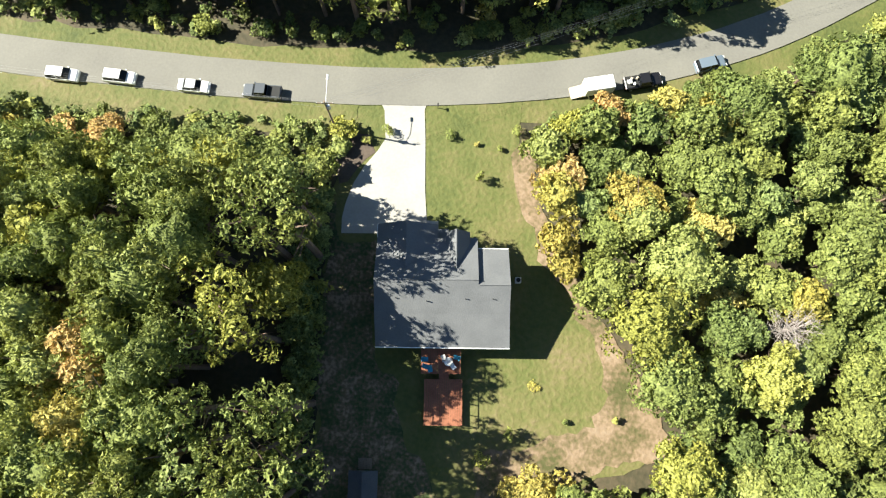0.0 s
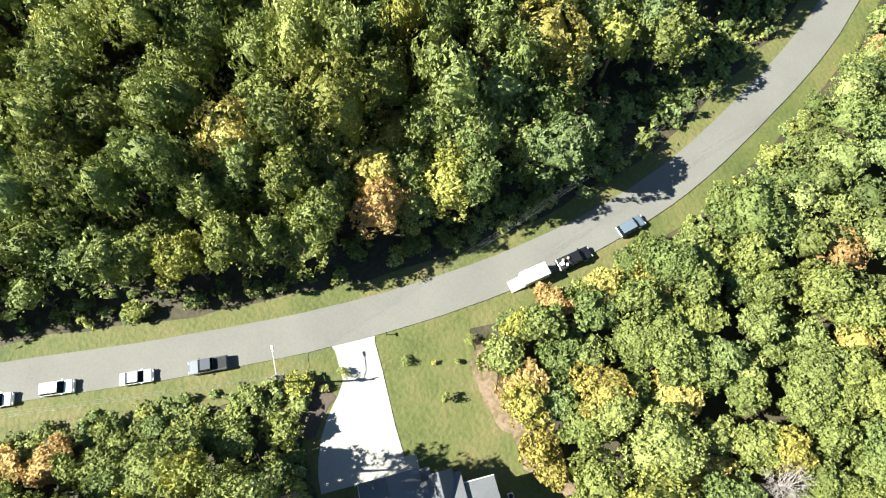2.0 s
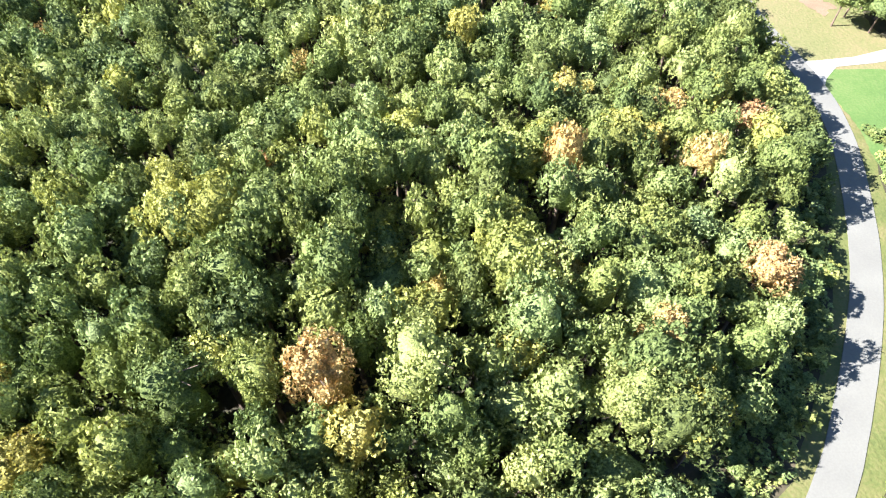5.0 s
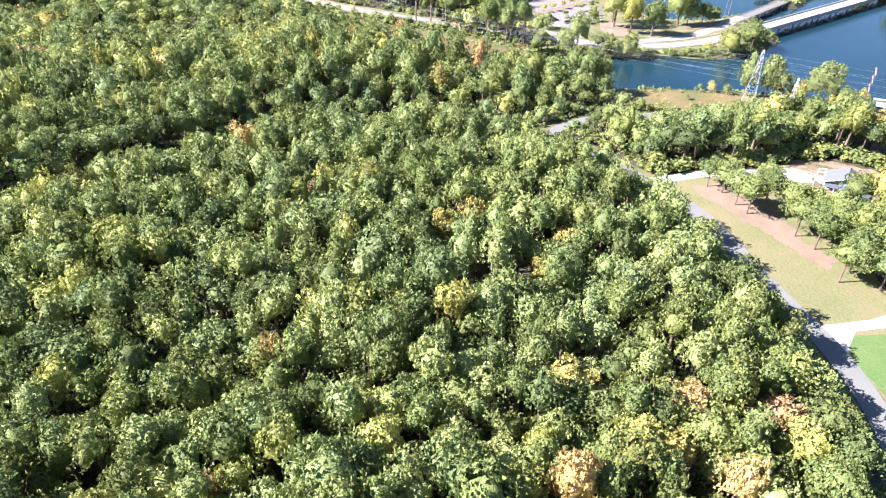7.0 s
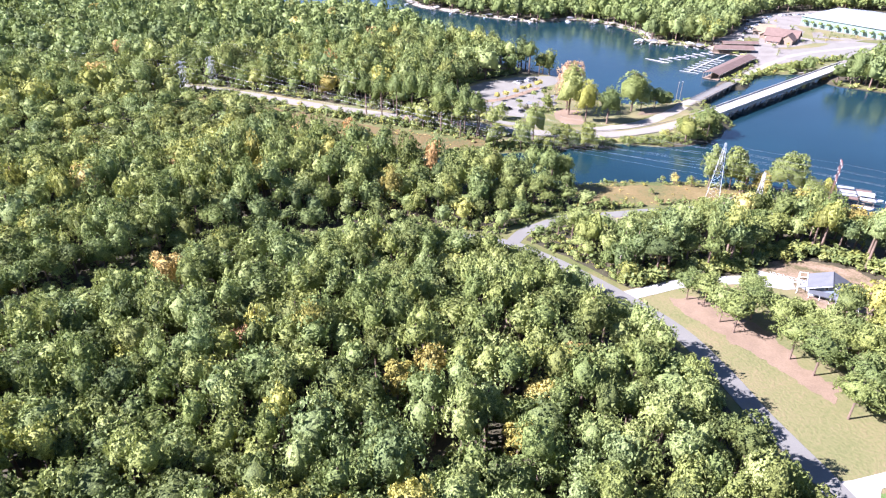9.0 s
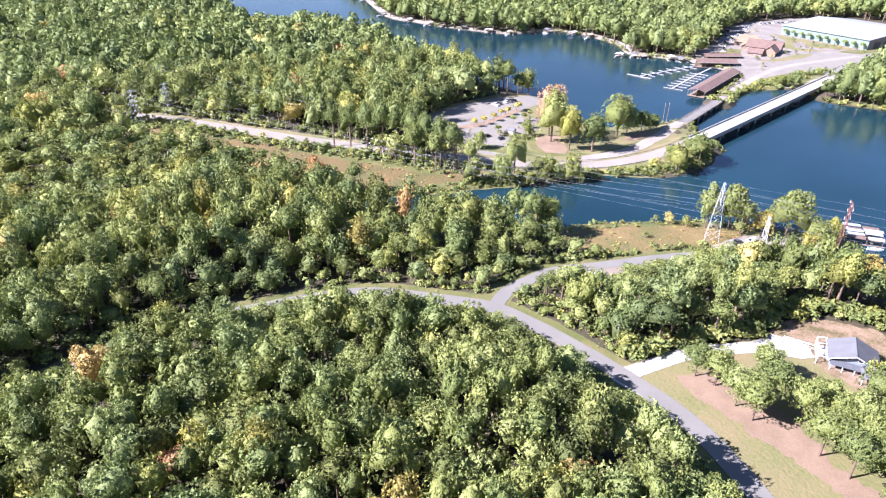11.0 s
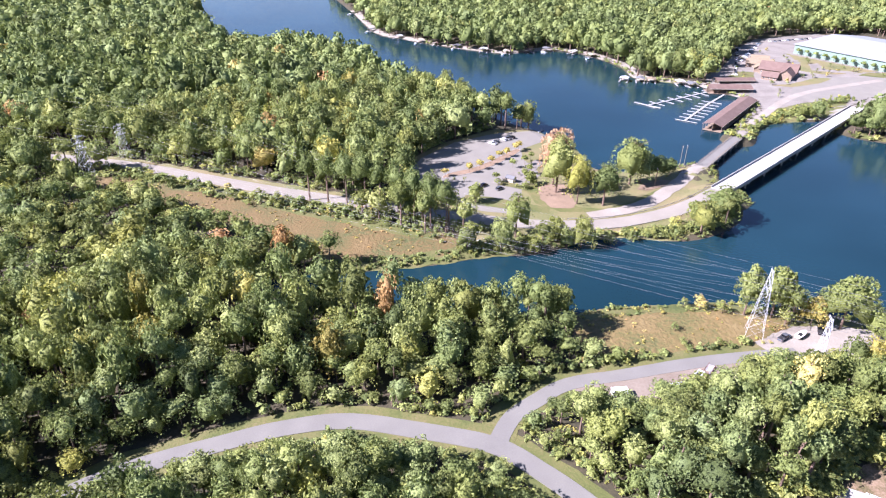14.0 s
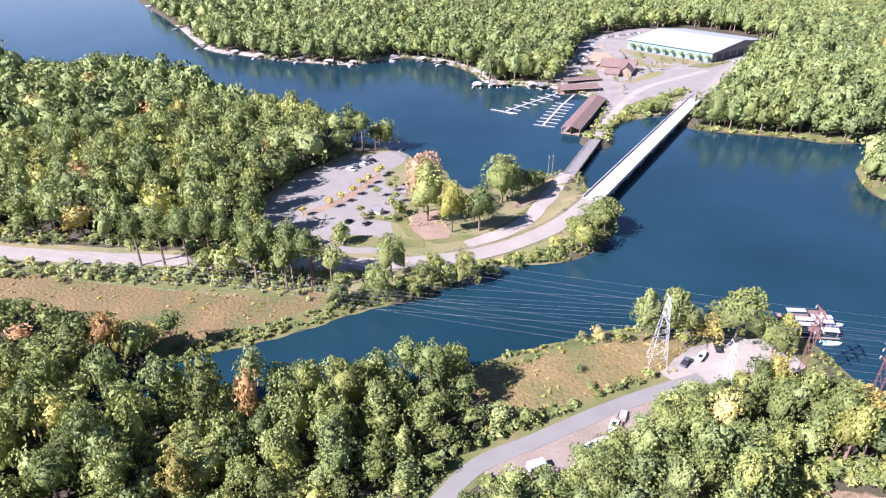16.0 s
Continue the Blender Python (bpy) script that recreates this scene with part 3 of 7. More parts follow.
ribbon("lane_old", LANE_OLD, 4.0, M_SAND, 0.16, "sandy lane to the old bridge", "road", None, 0.5, 22)
ribbon("lane_east", LANE_EAST, 3.2, M_SAND, 0.16, "sandy causeway lane to the marina", "road", None, 0.4, 23)


# Trees
RNG = np.random.default_rng(5)


def mesh_arrays(name, v, f, mats, tint=None, mat_index=None, tone=None):
    """A triangle mesh straight from arrays."""
    me = bpy.data.meshes.new(name)
    me.vertices.add(len(v))
    me.vertices.foreach_set("co", np.ascontiguousarray(v, np.float32).ravel())
    me.loops.add(len(f) * 3)
    me.loops.foreach_set("vertex_index", np.ascontiguousarray(f, np.int32).ravel())
    me.polygons.add(len(f))
    me.polygons.foreach_set("loop_start", np.arange(0, len(f) * 3, 3, dtype=np.int32))
    for m in mats:
        me.materials.append(m)
    if mat_index is not None:
        me.polygons.foreach_set("material_index", np.ascontiguousarray(mat_index, np.int32))
    if tint is not None:
        a = me.attributes.new("tint", "FLOAT", "POINT")
        a.data.foreach_set("value", np.ascontiguousarray(tint, np.float32))
        a = me.attributes.new("tone", "FLOAT", "POINT")
        a.data.foreach_set("value", np.ascontiguousarray(np.ones(len(v)) if tone is None else tone, np.float32))
    me.polygons.foreach_set("use_smooth", np.ones(len(f), bool))
    me.update(calc_edges=True)
    me.validate()
    return me


def leaves(centres, radii, count, size, rng, flat=0.35, upper=-0.3):
    """Loose triangular leaf clumps on the skins of round lumps."""
    w = radii[:, 0] * radii[:, 2]
    pick = rng.choice(len(centres), count, p=w / w.sum())
    d = rng.normal(size=(count, 3))
    d /= np.linalg.norm(d, axis=1)[:, None]
    d[:, 2] = np.where(d[:, 2] < upper, -d[:, 2], d[:, 2])
    p = centres[pick] + d * radii[pick] * rng.uniform(0.55, 1.06, (count, 1))
    n = d * 0.85 + rng.normal(size=(count, 3)) * 0.38 + np.array([0, 0, flat])
    n /= np.linalg.norm(n, axis=1)[:, None]
    a = np.cross(n, rng.normal(size=(count, 3)))
    a /= np.linalg.norm(a, axis=1)[:, None]
    b = np.cross(n, a)
    s = size * rng.uniform(0.55, 1.25, (count, 1))
    v = np.stack([p + a * s, p - a * s * 0.6 + b * s * 0.85, p - a * s * 0.5 - b * s * 0.8], 1).reshape(-1, 3)
    return v, np.arange(count * 3).reshape(-1, 3)


def shrub_lumps(rng):
    c, r = [], []
    for i in range(5):
        t = rng.uniform(0, 2 * math.pi)
        e = rng.uniform(0, 0.6)
        q = rng.uniform(0.35, 0.55)
        c.append((e * math.cos(t), e * math.sin(t), rng.uniform(0.25, 0.55)))
        r.append((q, q, 0.38))
    return np.array(c), np.array(r)


# crown forms: widest level, rise above it and drop below it as shares of the height, boughs, puffs, how pointed the top and how wide the foot is
FORMS = {"broadleaf": dict(mid=0.76, up=0.24, down=0.5, base=0.42, boughs=18, bw=0.54, bg=0.56, puffs=100, pw=0.23, pg=0.13, point=0.04, skirt=0.5),
         "pine": dict(mid=0.72, up=0.29, down=0.42, base=0.43, boughs=24, bw=0.44, bg=0.52, puffs=120, pw=0.2, pg=0.14, point=0.24, skirt=0.35),
         "cap": dict(mid=0.82, up=0.18, down=0.32, base=0.46, boughs=22, bw=0.46, bg=0.5, puffs=120, pw=0.2, pg=0.14, point=0.16, skirt=0.3),
         "dome": dict(mid=0.68, up=0.33, down=0.95, base=0.42, boughs=13, bw=0.64, bg=0.56, puffs=50, pw=0.32, pg=0.13, point=0.06, skirt=0.7),
         "full": dict(mid=0.64, up=0.36, down=0.92, base=0.42, boughs=18, bw=0.54, bg=0.56, puffs=100, pw=0.23, pg=0.13, point=0.1, skirt=0.7)}
FORMS["airy"] = dict(FORMS["cap"], boughs=15, bw=0.4, base=0.3, bg=0.7)
FORMS["parkland"] = dict(FORMS["pine"], mid=0.64, up=0.36, down=0.36, point=0.12, skirt=0.3)
BALLS = {}


def ball(level):
    """Unit sphere of triangles."""
    if level not in BALLS:
        bm = bmesh.new()
        bmesh.ops.create_icosphere(bm, subdivisions=level, radius=1.0)
        bm.verts.ensure_lookup_table()
        BALLS[level] = (np.array([v.co[:] for v in bm.verts]), np.array([[v.index for v in f.verts] for f in bm.faces]))
        bm.free()
    return BALLS[level]


def unit_dirs(n, rng, low=-1.0):
    z = rng.uniform(low, 1.0, n)
    t = rng.uniform(0, 2 * math.pi, n)
    e = np.sqrt(1 - z * z)
    return np.stack([e * np.cos(t), e * np.sin(t), z], 1)


def swell(d, centres, width):
    """Height of the nearest round swelling in each direction, and which one it is."""
    a = np.arccos(np.clip(d @ centres.T, -1, 1)) / width
    v = np.sqrt(np.clip(1 - a * a, 0, 1))
    i = v.argmax(1)
    return v[np.arange(len(d)), i], i


def trunk_arrays(kind):
    """Four-sided tapered stem of unit height."""
    lo, hi, top = (0.02, 0.008, 0.85) if kind != "shrub" else (0.03, 0.01, 0.5)
    v, f = [], []
    for z, w in ((-0.03, lo), (top, hi)):
        for i in range(4):
            v.append((w * (-1, 1, 1, -1)[i], w * (-1, -1, 1, 1)[i], z))
    for i in range(4):
        j = (i + 1) % 4
        f += [(i, j, 4 + j), (i, 4 + j, 4 + i)]
    return np.array(v, float), np.array(f)


def crown_template(kind, half, height, count, size, seed, upper=-0.35, level=2, loose=0.3):
    """A closed uneven body of boughs under loose leaf sprays that gather in puffs."""
    rng = np.random.default_rng(seed)
    if kind == "shrub":
        c, r = shrub_lumps(rng)
        s = np.array([half, half, height])
        return leaves(c * s, r * s, count, size, rng, upper=upper)
    f = FORMS[kind]
    boughs, puffs = unit_dirs(f["boughs"], rng, -0.5), unit_dirs(f["puffs"], rng, -0.6)
    reach = rng.uniform(0.5, 1.2, f["boughs"])
    lean = rng.uniform(-0.1, 0.1, 2)
    size3 = np.array([half, half, f["up"] * height])

    def place(d, k):
        z = np.clip(d[:, 2:3], 0, 1)
        xy = d[:, :2] * k[:, None] * (1 - f["point"] * z) * (1 + f["skirt"] * np.clip(-d[:, 2:3], 0, 1)) + lean * (z + 0.3)
        fall = np.where(d[:, 2:3] < 0, f["down"] / f["up"], 1.0)
        return np.concatenate([xy, d[:, 2:3] * k[:, None] * fall], 1) * size3 + (0, 0, f["mid"] * height)

    bv, bf = ball(level)
    big, ib = swell(bv, boughs, f["bw"])
    v = place(bv, (f["base"] + f["bg"] * big * reach[ib]) * 0.86 * rng.uniform(0.94, 1.05, len(bv)))
    keep = bv[bf].mean(1)[:, 2] > (-0.7 if kind != "airy" else 2.0)
    # leaf sprays, denser on the puffs
    d = unit_dirs(count * 2, rng, upper)
    small, ip = swell(d, puffs, f["pw"])
    d, small, ip = [q[np.argsort(rng.random(len(d)) - 0.75 * small)[:count]] for q in (d, small, ip)]
    big, ib = swell(d, boughs, f["bw"])
    k = f["base"] + f["bg"] * big * reach[ib] + f["pg"] * small
    p = place(d, k * rng.uniform(1.02 - 0.5 * loose, 1.02, count))
    out = d * 0.5 + (d - boughs[ib]) * (0.9 / f["bw"]) * (big > 0)[:, None] + (d - puffs[ip]) * (0.8 / f["pw"]) * (small > 0)[:, None]
    n = out / size3 * half
    n /= np.linalg.norm(n, axis=1)[:, None] + 1e-9
    n += rng.normal(size=(count, 3)) * loose
    n /= np.linalg.norm(n, axis=1)[:, None]
    a = np.cross(n, rng.normal(size=(count, 3)))
    a /= np.linalg.norm(a, axis=1)[:, None]
    b = np.cross(n, a)
    s = size * rng.uniform(0.5, 1.15, (count, 1))
    la, lb = (1.2, 0.55) if kind in ("pine", "cap", "airy", "parkland") else (1.0, 0.8)
    lv = np.stack([p + a * s * la, p - a * s * 0.6 + b * s * lb, p - a * s * 0.5 - b * s * lb], 1).reshape(-1, 3)
    return np.concatenate([v, lv]), np.concatenate([bf[keep], np.arange(count * 3).reshape(-1, 3) + len(v)])


def woods(name, trees, count, size, label, category="woods", variants=5, seed=1, upper=-0.35, level=1, loose=0.28):
    """Many trees in one mesh. trees: rows of x, y, ground, half-width, height, tint, kind."""
    if not len(trees):
        return None
    rng = np.random.default_rng(seed)
    temp = {}
    V, F, T, MI, B = [], [], [], [], []
    base = 0
    for x, y, z, half, h, tint, kind in trees:
        wide = 1.5 if kind == "shrub" else 2.6 if half < 3.3 else 4.2 if half < 5.2 else 6.4
        key = (kind, wide, int(rng.integers(variants)))
        if key not in temp:
            n = max(30, count // 3) if kind == "shrub" else max(6, int(count * (wide / 4.0) ** 1.5))
            temp[key] = (*crown_template(kind, wide, 15.0 if kind != "shrub" else 3.0, n, size, 100 * key[2] + len(kind), upper - 0.2 if kind in ("full", "dome") else upper, level, loose), *trunk_arrays(kind))
        cv, cf, tv, tf = temp[key]
        ref_w, ref_h = wide, 15.0 if kind != "shrub" else 3.0
        t = rng.uniform(0, 2 * math.pi)
        ct, st = math.cos(t), math.sin(t)
        k = half / ref_w
        x2, y2, z2 = cv[:, 0] * k, cv[:, 1] * k, cv[:, 2] * h / ref_h
        V.append(np.stack([x + x2 * ct - y2 * st, y + x2 * st + y2 * ct, z + z2], 1))
        F.append(cf + base)
        T.append(np.full(len(cv), tint))
        B.append(np.full(len(cv) + len(tv), rng.choice([0.64, 0.78, 0.9, 1.0, 1.08, 1.16, 1.26]) * rng.uniform(0.94, 1.06)))
        MI.append(np.zeros(len(cf), np.int32))
        base += len(cv)
        V.append(tv * (h, h, h) + (x, y, z))
        F.append(tf + base)
        T.append(np.full(len(tv), tint))
        MI.append(np.ones(len(tf), np.int32))
        base += len(tv)
    me = mesh_arrays(name, np.concatenate(V), np.concatenate(F), [M_LEAF, M_BARK], np.concatenate(T), np.concatenate(MI), np.concatenate(B))
    return tagged(new(name, me), label, category, kind="stuff")


CLEAR_POLY = [YARD, VERGE_S, LOT_TWO, FIELD_E, PARKING_E, MUDLOT, FIELD_W, PENINSULA, MARINA, POINT_FAR, SHORE_GRASS, ROAD_END, HALL_YARD, HOUSE_YARD]
CLEAR_LINE = [(ROAD_A, 6.5), (SPUR, 5.0), (HIGHWAY, 10.5), (HIGHWAY_E, 13.0), ([(468, 436), (537, 459.8)], 13.0), (LANE_EAST, 6.0), (DRIVE_THREE, 5.5)]
DOMAIN = [(-82, -34), (80, -34), (96, 40), (122, 80), (165, 118), (225, 175), (270, 222), (330, 248), (480, 285), (700, 370), (1290, 560), (1270, 780), (780, 1120), (490, 1330), (230, 1500),
          (-150, 1310), (-190, 1020), (-185, 760), (-120, 430), (-90, 300), (-75, 190), (-88, 100)]


def fbm(x, y, scale, seed):
    """Smooth value noise, 0 to 1."""
    rng = np.random.default_rng(seed)
    tab = rng.random((64, 64))
    out, amp, tot = np.zeros(np.shape(x)), 1.0, 0.0
    for o in range(3):
        u, v = np.asarray(x) / scale + 13.7 * o + 1000, np.asarray(y) / scale + 5.1 * o + 1000
        i, j = np.floor(u).astype(int), np.floor(v).astype(int)
        fu, fv = u - i, v - j
        fu, fv = fu * fu * (3 - 2 * fu), fv * fv * (3 - 2 * fv)
        g = lambda a, b: tab[(i + a) % 64, (j + b) % 64]
        out += amp * ((g(0, 0) * (1 - fu) + g(1, 0) * fu) * (1 - fv) + (g(0, 1) * (1 - fu) + g(1, 1) * fu) * fv)
        tot += amp
        amp *= 0.5
        scale = scale / 2
    return out / tot


def scatter(x0, x1, y0, y1, step, seed, outer=False):
    rng = np.random.default_rng(seed)
    xs, ys = np.meshgrid(np.arange(x0, x1, step), np.arange(y0, y1, step * 0.87), indexing="ij")
    xs = xs + (np.arange(xs.shape[1]) % 2)[None, :] * step / 2
    xs, ys = xs.ravel(), ys.ravel()
    xs, ys = xs + rng.uniform(-0.38, 0.38, len(xs)) * step, ys + rng.uniform(-0.38, 0.38, len(xs)) * step
    keep = inside(xs, ys, DOMAIN) ^ outer
    xs, ys = xs[keep], ys[keep]
    keep = ~inside(xs, ys, LAKE) & (dist(xs, ys, LAKE, True) > 2.5)
    for p in CLEAR_POLY:
        keep &= ~inside(xs, ys, p)
    for line, w in CLEAR_LINE:
        keep &= dist(xs, ys, line) > w
    return xs[keep], ys[keep], rng


def stand(x, y):
    """Height of the canopy above ground and share of pines."""
    h = 17.0 + 6.0 * fbm(x, y, 60, 11)
    h = np.where((y > 62) & (y < 150) & (x < 70), h + 4.0, h)
    east = (x > 8) & (y < 45) | (x > 50) & (y < 75 + (x - 50) * 0.6) & (y < 52 + (x - 40) * 0.62)
    h = np.where(east, 6.5 + 4.0 * fbm(x, y, 30, 12), h)
    h = np.where((x < 0) & (y < 36), 22.0 + 3.0 * fbm(x, y, 40, 13), h)
    h = np.where(y > 260, 15 + 7 * fbm(x, y, 70, 14), h)
    h = np.where(y > 350, 19 + 7 * fbm(x, y, 70, 14), h)
    h = np.where((x < 135) & (y > 410) & (y < 520), 12 + 4 * fbm(x, y, 50, 18), h)
    h = np.where((x > 165) & (x < 300) & (y > 225) & (y < 292), np.minimum(h, 5.0 + 0.42 * np.maximum(292 - y, 0) + 3 * fbm(x, y, 25, 19)), h)
    h = np.where((x > 110) & (x < 310) & (y > 440) & (y < 640), 21 + 6 * fbm(x, y, 50, 14), h)
    pines = np.clip(0.25 + 0.5 * fbm(x, y, 90, 15), 0, 1)
    pines = np.where((x < 0) & (y < 36), 0.25, pines)
    pines = np.where(east, 0.12, pines)
    pines = np.where((x > 60) & (x < 150) & (y > 150) & (y < 300), 0.85, pines)
    pines = np.where((x < 12) & (y > 44) & (y < 112), 0.72, pines)
    return h, pines


# trees that stand out: x, y, half-width, height, tint, kind
MARKED = [(10.1, 104, 5.2, 28, 0.79, "broadleaf"), (89.3, 105.4, 5.2, 17.5, 0.74, "broadleaf"), (3.3, 60.5, 4.8, 15, 0.64, "broadleaf"), (7.2, 66, 4.2, 15, 0.6, "broadleaf"),
          (-8.5, 109.1, 6.2, 27, 0.1, "broadleaf"), (62, 97.3, 4.2, 22, 0.74, "broadleaf"), (24.9, 100.5, 6.6, 30, 0.4, "broadleaf"), (15.7, 18.3, 2.8, 6, 0.6, "broadleaf"), (16.8, 14.5, 2.4, 4.5, 0.66, "broadleaf"),
          (12.1, -15.5, 4.4, 4.5, 0.66, "broadleaf"), (-48.9, 33.2, 3.6, 4.5, 0.78, "broadleaf"), (-55.3, 32.8, 3.4, 4, 0.7, "broadleaf"), (-62, 32.5, 3.2, 4, 0.62, "broadleaf"), (38.5, 254.9, 3.8, 13, 0.84, "broadleaf"), (52, 88, 6.0, 23, 0.36, "broadleaf"),
          (21, 12, 4.4, 9.5, 0.42, "broadleaf"), (27, 6, 6.0, 11, 0.46, "broadleaf"), (29, -1, 5.4, 10, 0.3, "broadleaf"), (31, 14, 5.6, 11, 0.36, "broadleaf"), (47, 10, 3.0, 9, 0.64, "broadleaf"),
          (-20, 10, 4, 17.5, 0.5, "broadleaf"), (-42, 8, 3, 17, 0.66, "broadleaf"), (-33, 14, 2.6, 16, 0.8, "broadleaf"), (-28, 26, 3, 16, 0.5, "broadleaf"), (95, 148, 5, 17, 0.8, "broadleaf"), (84, 140, 5, 18, 0.66, "broadleaf"), (76, 160, 5.5, 18, 0.64, "broadleaf"), (112, 138, 4, 15, 0.8, "broadleaf"),
          (-30, 105, 4.5, 22, 0.6, "broadleaf"), (-36, 118, 4, 20, 0.66, "broadleaf"), (100, 205, 5, 16, 0.62, "broadleaf"), (88, 196, 4.5, 16, 0.66, "broadleaf"), (70, 222, 4.5, 17, 0.6, "broadleaf")]
KEPT = [(a, b, r) for a, b, r, *_ in MARKED] + [(44.2, 6.1, 3.5)]


def tree_rows(x0, x1, y0, y1, step, seed, far=False, outer=False):
    xs, ys, rng = scatter(x0, x1, y0, y1, step, seed, outer)
    h, pines = stand(xs, ys)
    edge = np.minimum.reduce([dist(xs, ys, ROAD_A) - 6.5, dist(xs, ys, LAKE, True) - 2.5, dist(xs, ys, HIGHWAY) - 10.5])
    taper = np.minimum(6.0 + 0.85 * (dist(xs, ys, ROAD_A) - 6.5), 4.0 + 0.75 * (dist(xs, ys, SPUR) - 4.0))
    taper = np.where((xs < -12) & (ys < 36), np.maximum(2.2 + 0.8 * (dist(xs, ys, ROAD_A) - 10.0), 6.0 + 2.4 * (dist(xs, ys, ROAD_A) - 14.5)), taper)
    taper = np.where((ys > 255) & (ys < 325) & (xs < 160) & (xs > 62), np.minimum(taper, 4.5 + 0.7 * (dist(xs, ys, ROAD_A) - 6.5)), taper)
    taper = np.where((ys > 255) & (xs <= 62), taper + 3.0, taper)
    north = (xs < 60) & (ys > 44) & (ys < 100) | (xs > 40) & (xs < 140) & (ys > 55 + 0.62 * (xs - 60)) & (ys < 110 + 0.4 * xs)
    taper = np.where(north & (ys < 110) & (xs < 30), np.where(dist(xs, ys, ROAD_A) < 10.5, 2.0 + 0.3 * (dist(xs, ys, ROAD_A) - 6.5), 15.0 + 0.8 * (dist(xs, ys, ROAD_A) - 10.5)), np.where(north, taper + 3.5, taper))
    near = dist(xs, ys, ROAD_A)
    bend = (xs > 30) & (xs < 157) & (ys > 56 + 0.62 * (xs - 60)) & (ys < 250)
    taper = np.where(bend, np.minimum(taper, np.where(near < 16.5, 2.0 + 0.2 * (near - 6.5), 15.0 + 0.8 * (near - 16.5))), taper)
    h = np.minimum(h, np.maximum(taper, 3.0))
    h = h * np.where((xs < -12) & (ys < 36), rng.uniform(0.93, 1.05, len(xs)), 1.0)
    west = (xs < -12) & (ys < 36)
    h = h * np.where(west, 1.0, np.where(np.full(len(xs), far), rng.uniform(0.55, 1.25, len(xs)), np.where(edge < 4, rng.uniform(0.45, 0.95, len(xs)), rng.uniform(0.66, 1.16, len(xs)))))
    warm = fbm(xs, ys, 35, 21)
    rows = []
    for i in range(len(xs)):
        pine = rng.random() < pines[i]
        spread = 1.0 if ys[i] < 66 else 0.94
        if pine:
            tint = rng.uniform(0.06, 0.3) + 0.1 * warm[i]
            half = step * rng.uniform(0.6, 0.88) * spread
            if xs[i] < 12 and 44 < ys[i] < 112:
                half, tint = half * 1.14, tint + 0.03
        else:
            tint = 0.06 + 0.32 * warm[i] + rng.uniform(-0.2, 0.2)
            u = rng.random()
            if u < 0.025:
                tint = rng.uniform(0.58, 0.76)
            elif u < 0.1:
                tint = rng.uniform(0.42, 0.58)
            half = step * (rng.uniform(0.92, 1.2) if rng.random() < 0.22 else rng.uniform(0.55, 0.9)) * spread
        if xs[i] < -12 and ys[i] < 36:
            half *= 1.16
            tint = 0.2 + 0.56 * tint
        if xs[i] > 8 and ys[i] < 50 and tint < 0.5:
            tint = 0.1 + 0.58 * tint
        # distance haze put into the leaf colour: far crowns lose their yellow
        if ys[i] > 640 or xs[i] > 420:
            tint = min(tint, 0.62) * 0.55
        if rng.random() < 0.006:
            tint = rng.uniform(0.6, 0.84)
        if -29 < xs[i] < -12 and ys[i] < 36 and rng.random() < 0.24:
            continue
        if any((xs[i] - a) ** 2 + (ys[i] - b) ** 2 < (0.8 * r + 0.6) ** 2 for a, b, r in KEPT):
            continue
        half = min(half, 0.42 * h[i] + 0.6)
        rows.append((xs[i], ys[i], gz(xs[i], ys[i]) - 0.1, half, h[i], float(np.clip(tint, 0, 0.97)), "dome" if far else ("airy" if xs[i] > -29 else "cap") if xs[i] < -12 and ys[i] < 36 and h[i] > 9 else "pine" if pine else "full" if ys[i] > 255 else "broadleaf"))
    return rows


# single trees near the start of the path: trunk and crown as parts
def limbs(kind, half, h, seed):
    """Tapered trunk with limbs."""
    rng = random.Random(seed)
    bm = bmesh.new()
    w = 0.016 * h + 0.05
    mid = Vector((rng.uniform(-0.2, 0.2), rng.uniform(-0.2, 0.2), h * 0.5))
    top = Vector((rng.uniform(-0.3, 0.3), rng.uniform(-0.3, 0.3), h * 0.9))
    add_beam(bm, (0, 0, -0.3), mid, w, w * 0.7, 6)
    add_beam(bm, mid, top, w * 0.7, w * 0.15, 5)
    for i in range(7):
        t = rng.uniform(0.42, 0.85)
        a = mid.lerp(top, max(0, (t - 0.5) / 0.4)) if t > 0.5 else mid * (t / 0.5)
        q = rng.uniform(0, 2 * math.pi)
        r = half * rng.uniform(0.5, 0.85)
        add_beam(bm, a, a + Vector((r * math.cos(q), r * math.sin(q), h * rng.uniform(0.04, 0.13))), w * 0.3, w * 0.06, 4)
    return bm


SINGLES = {}


